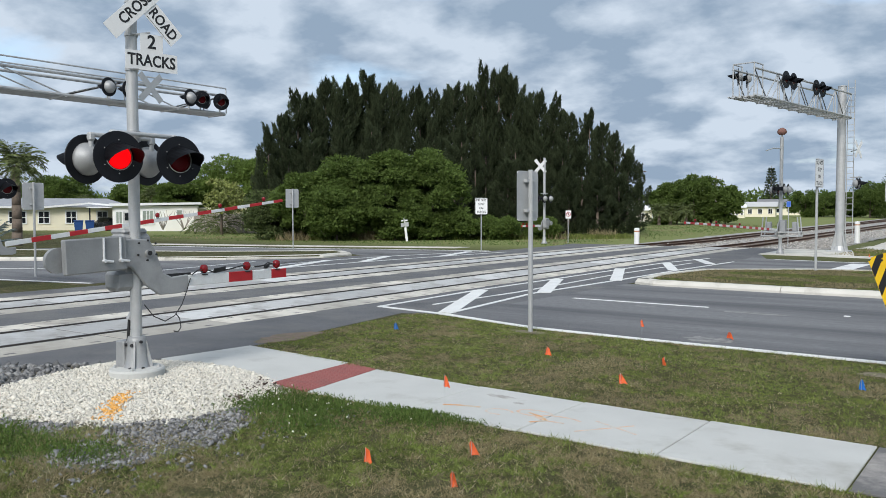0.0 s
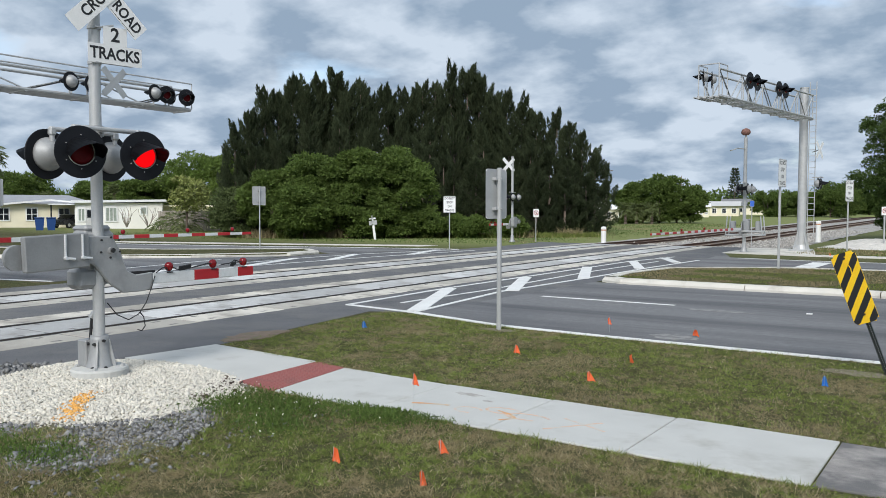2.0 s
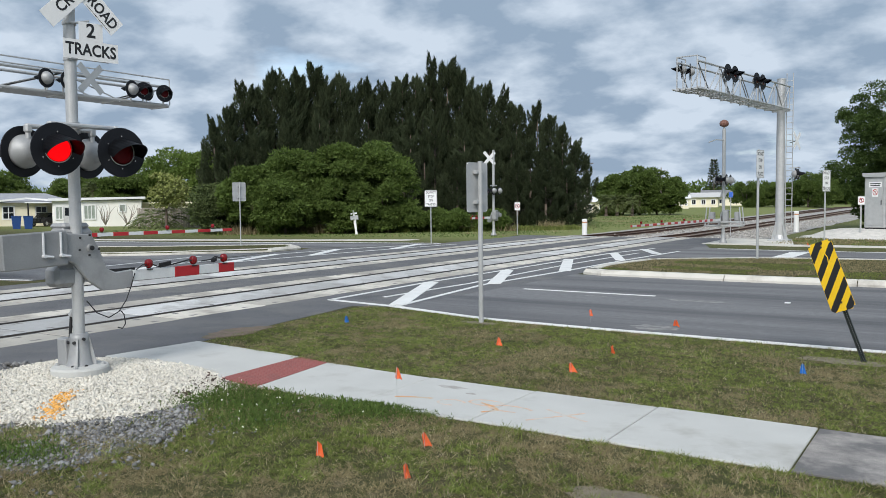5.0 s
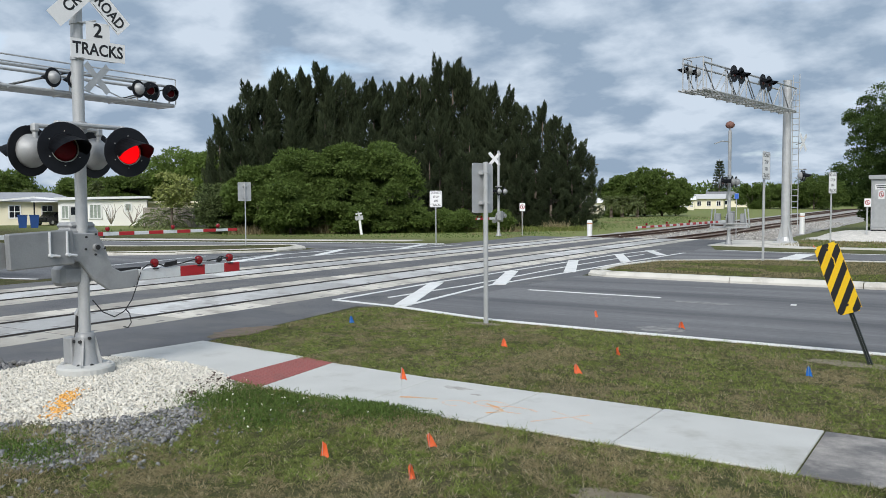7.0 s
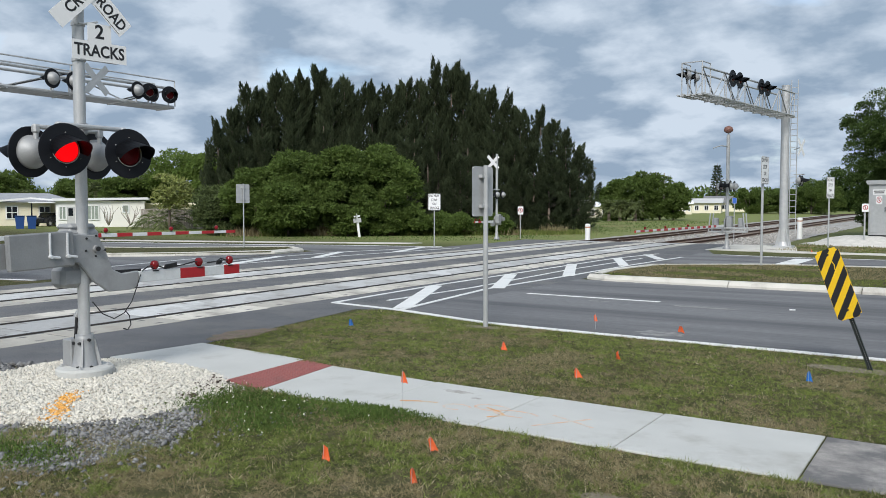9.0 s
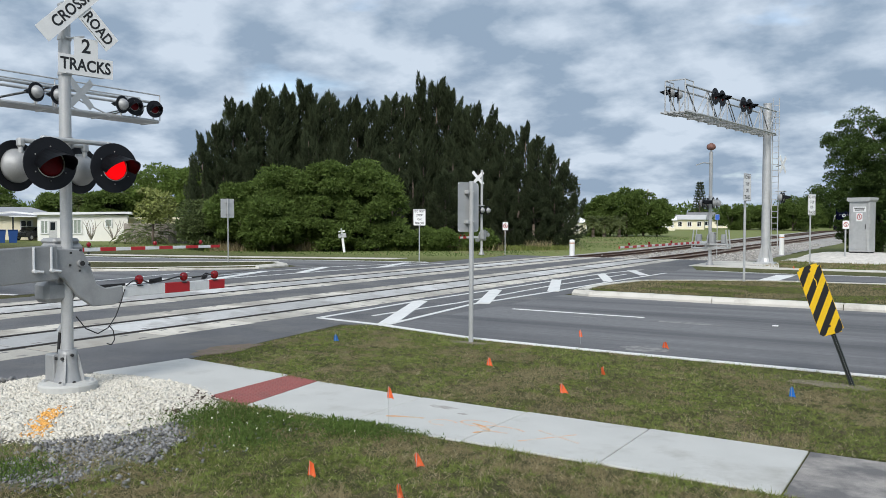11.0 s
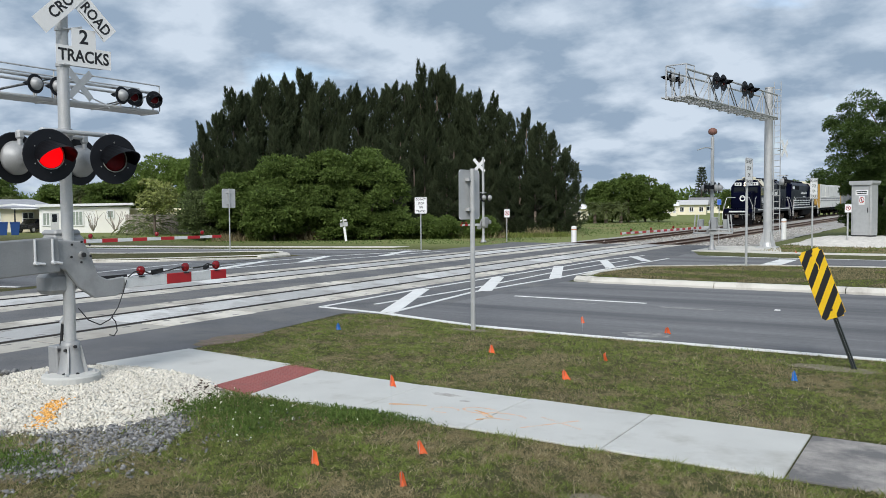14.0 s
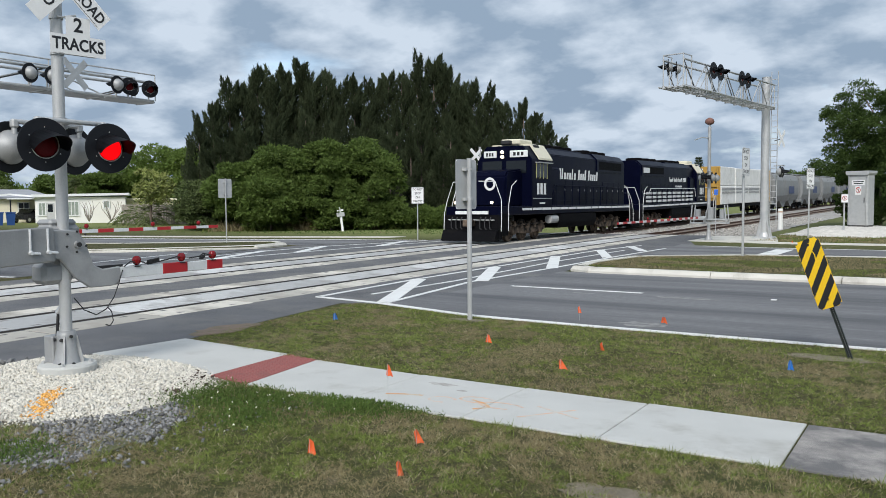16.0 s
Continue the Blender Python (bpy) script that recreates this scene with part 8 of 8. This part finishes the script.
    z = rail_z(y) + np.interp(off, [-4.6, -2.4, 7.75, 10.35], [-0.30, -0.15, -0.15, -0.30])
    stone_field("ballast_stones", "grey and tan railway ballast stones", x, y, z, 0.06, mat("ballast_stone", (0.36, 0.34, 0.31), 0.95, 0, 6, 0.45, per="island"), rng)


stones()


def path_pose(y, ahead=3.0):
    """A pose on the far track at y, heading along it."""
    ya, yb = y - ahead, y + ahead
    dx, dz = centre_x(yb) - centre_x(ya), float(rail_z(yb) - rail_z(ya))
    return pose(centre_x(y), y, float(rail_z(y)), math.degrees(math.atan2(dz, 2 * ahead)), 0, -math.degrees(math.atan2(dx, 2 * ahead)))


TRAIN_Y = ((0, 523.5), (16, 35.5))


def motions():
    # the vehicles roll along the curve, each set by its own place in the train
    ts, ys = [r[0] for r in TRAIN_Y], [r[1] for r in TRAIN_Y]
    times = [i * 1.0 for i in range(0, 12)] + [12 + 0.25 * i for i in range(17)]
    for ob, back in TRAIN:
        walk(ob, [(t, path_pose(float(np.interp(t, ts, ys)) + back)) for t in times])
    # the crossing lamps flash in turn: the glowing filter comes forward through the dark lens and goes back
    half = 0.625
    for glow, M, phase in FLASH:
        rows, t, k = [], 0.45, 0
        on = phase == 0
        rows.append((0.0, M @ pose(0, 0, 0.010 if on else -0.010)))
        while t < 16:
            rows.append((t - 0.034, M @ pose(0, 0, 0.010 if on else -0.010)))
            on = not on
            rows.append((t + 0.034, M @ pose(0, 0, 0.010 if on else -0.010)))
            t += half
        rows.append((16.0, rows[-1][1]))
        walk(glow, [r for i, r in enumerate(rows) if i == 0 or r[0] > rows[i - 1][0]])
    # the two long gate arms settle in the first two seconds
    for arm, first in ((WEST_ARM, 7.4), (EAST_ARM, 2.2)):
        at = arm.matrix_basis.copy()
        walk(arm, [(t, at @ pose(0, 0, 0, first * f, 0, 0)) for t, f in ((0, 1), (0.4, 0.83), (0.7, 0.64), (1.0, 0.46), (1.3, 0.32), (1.6, 0.18), (1.9, 0.03), (2.1, 0), (16, 0))])


motions()
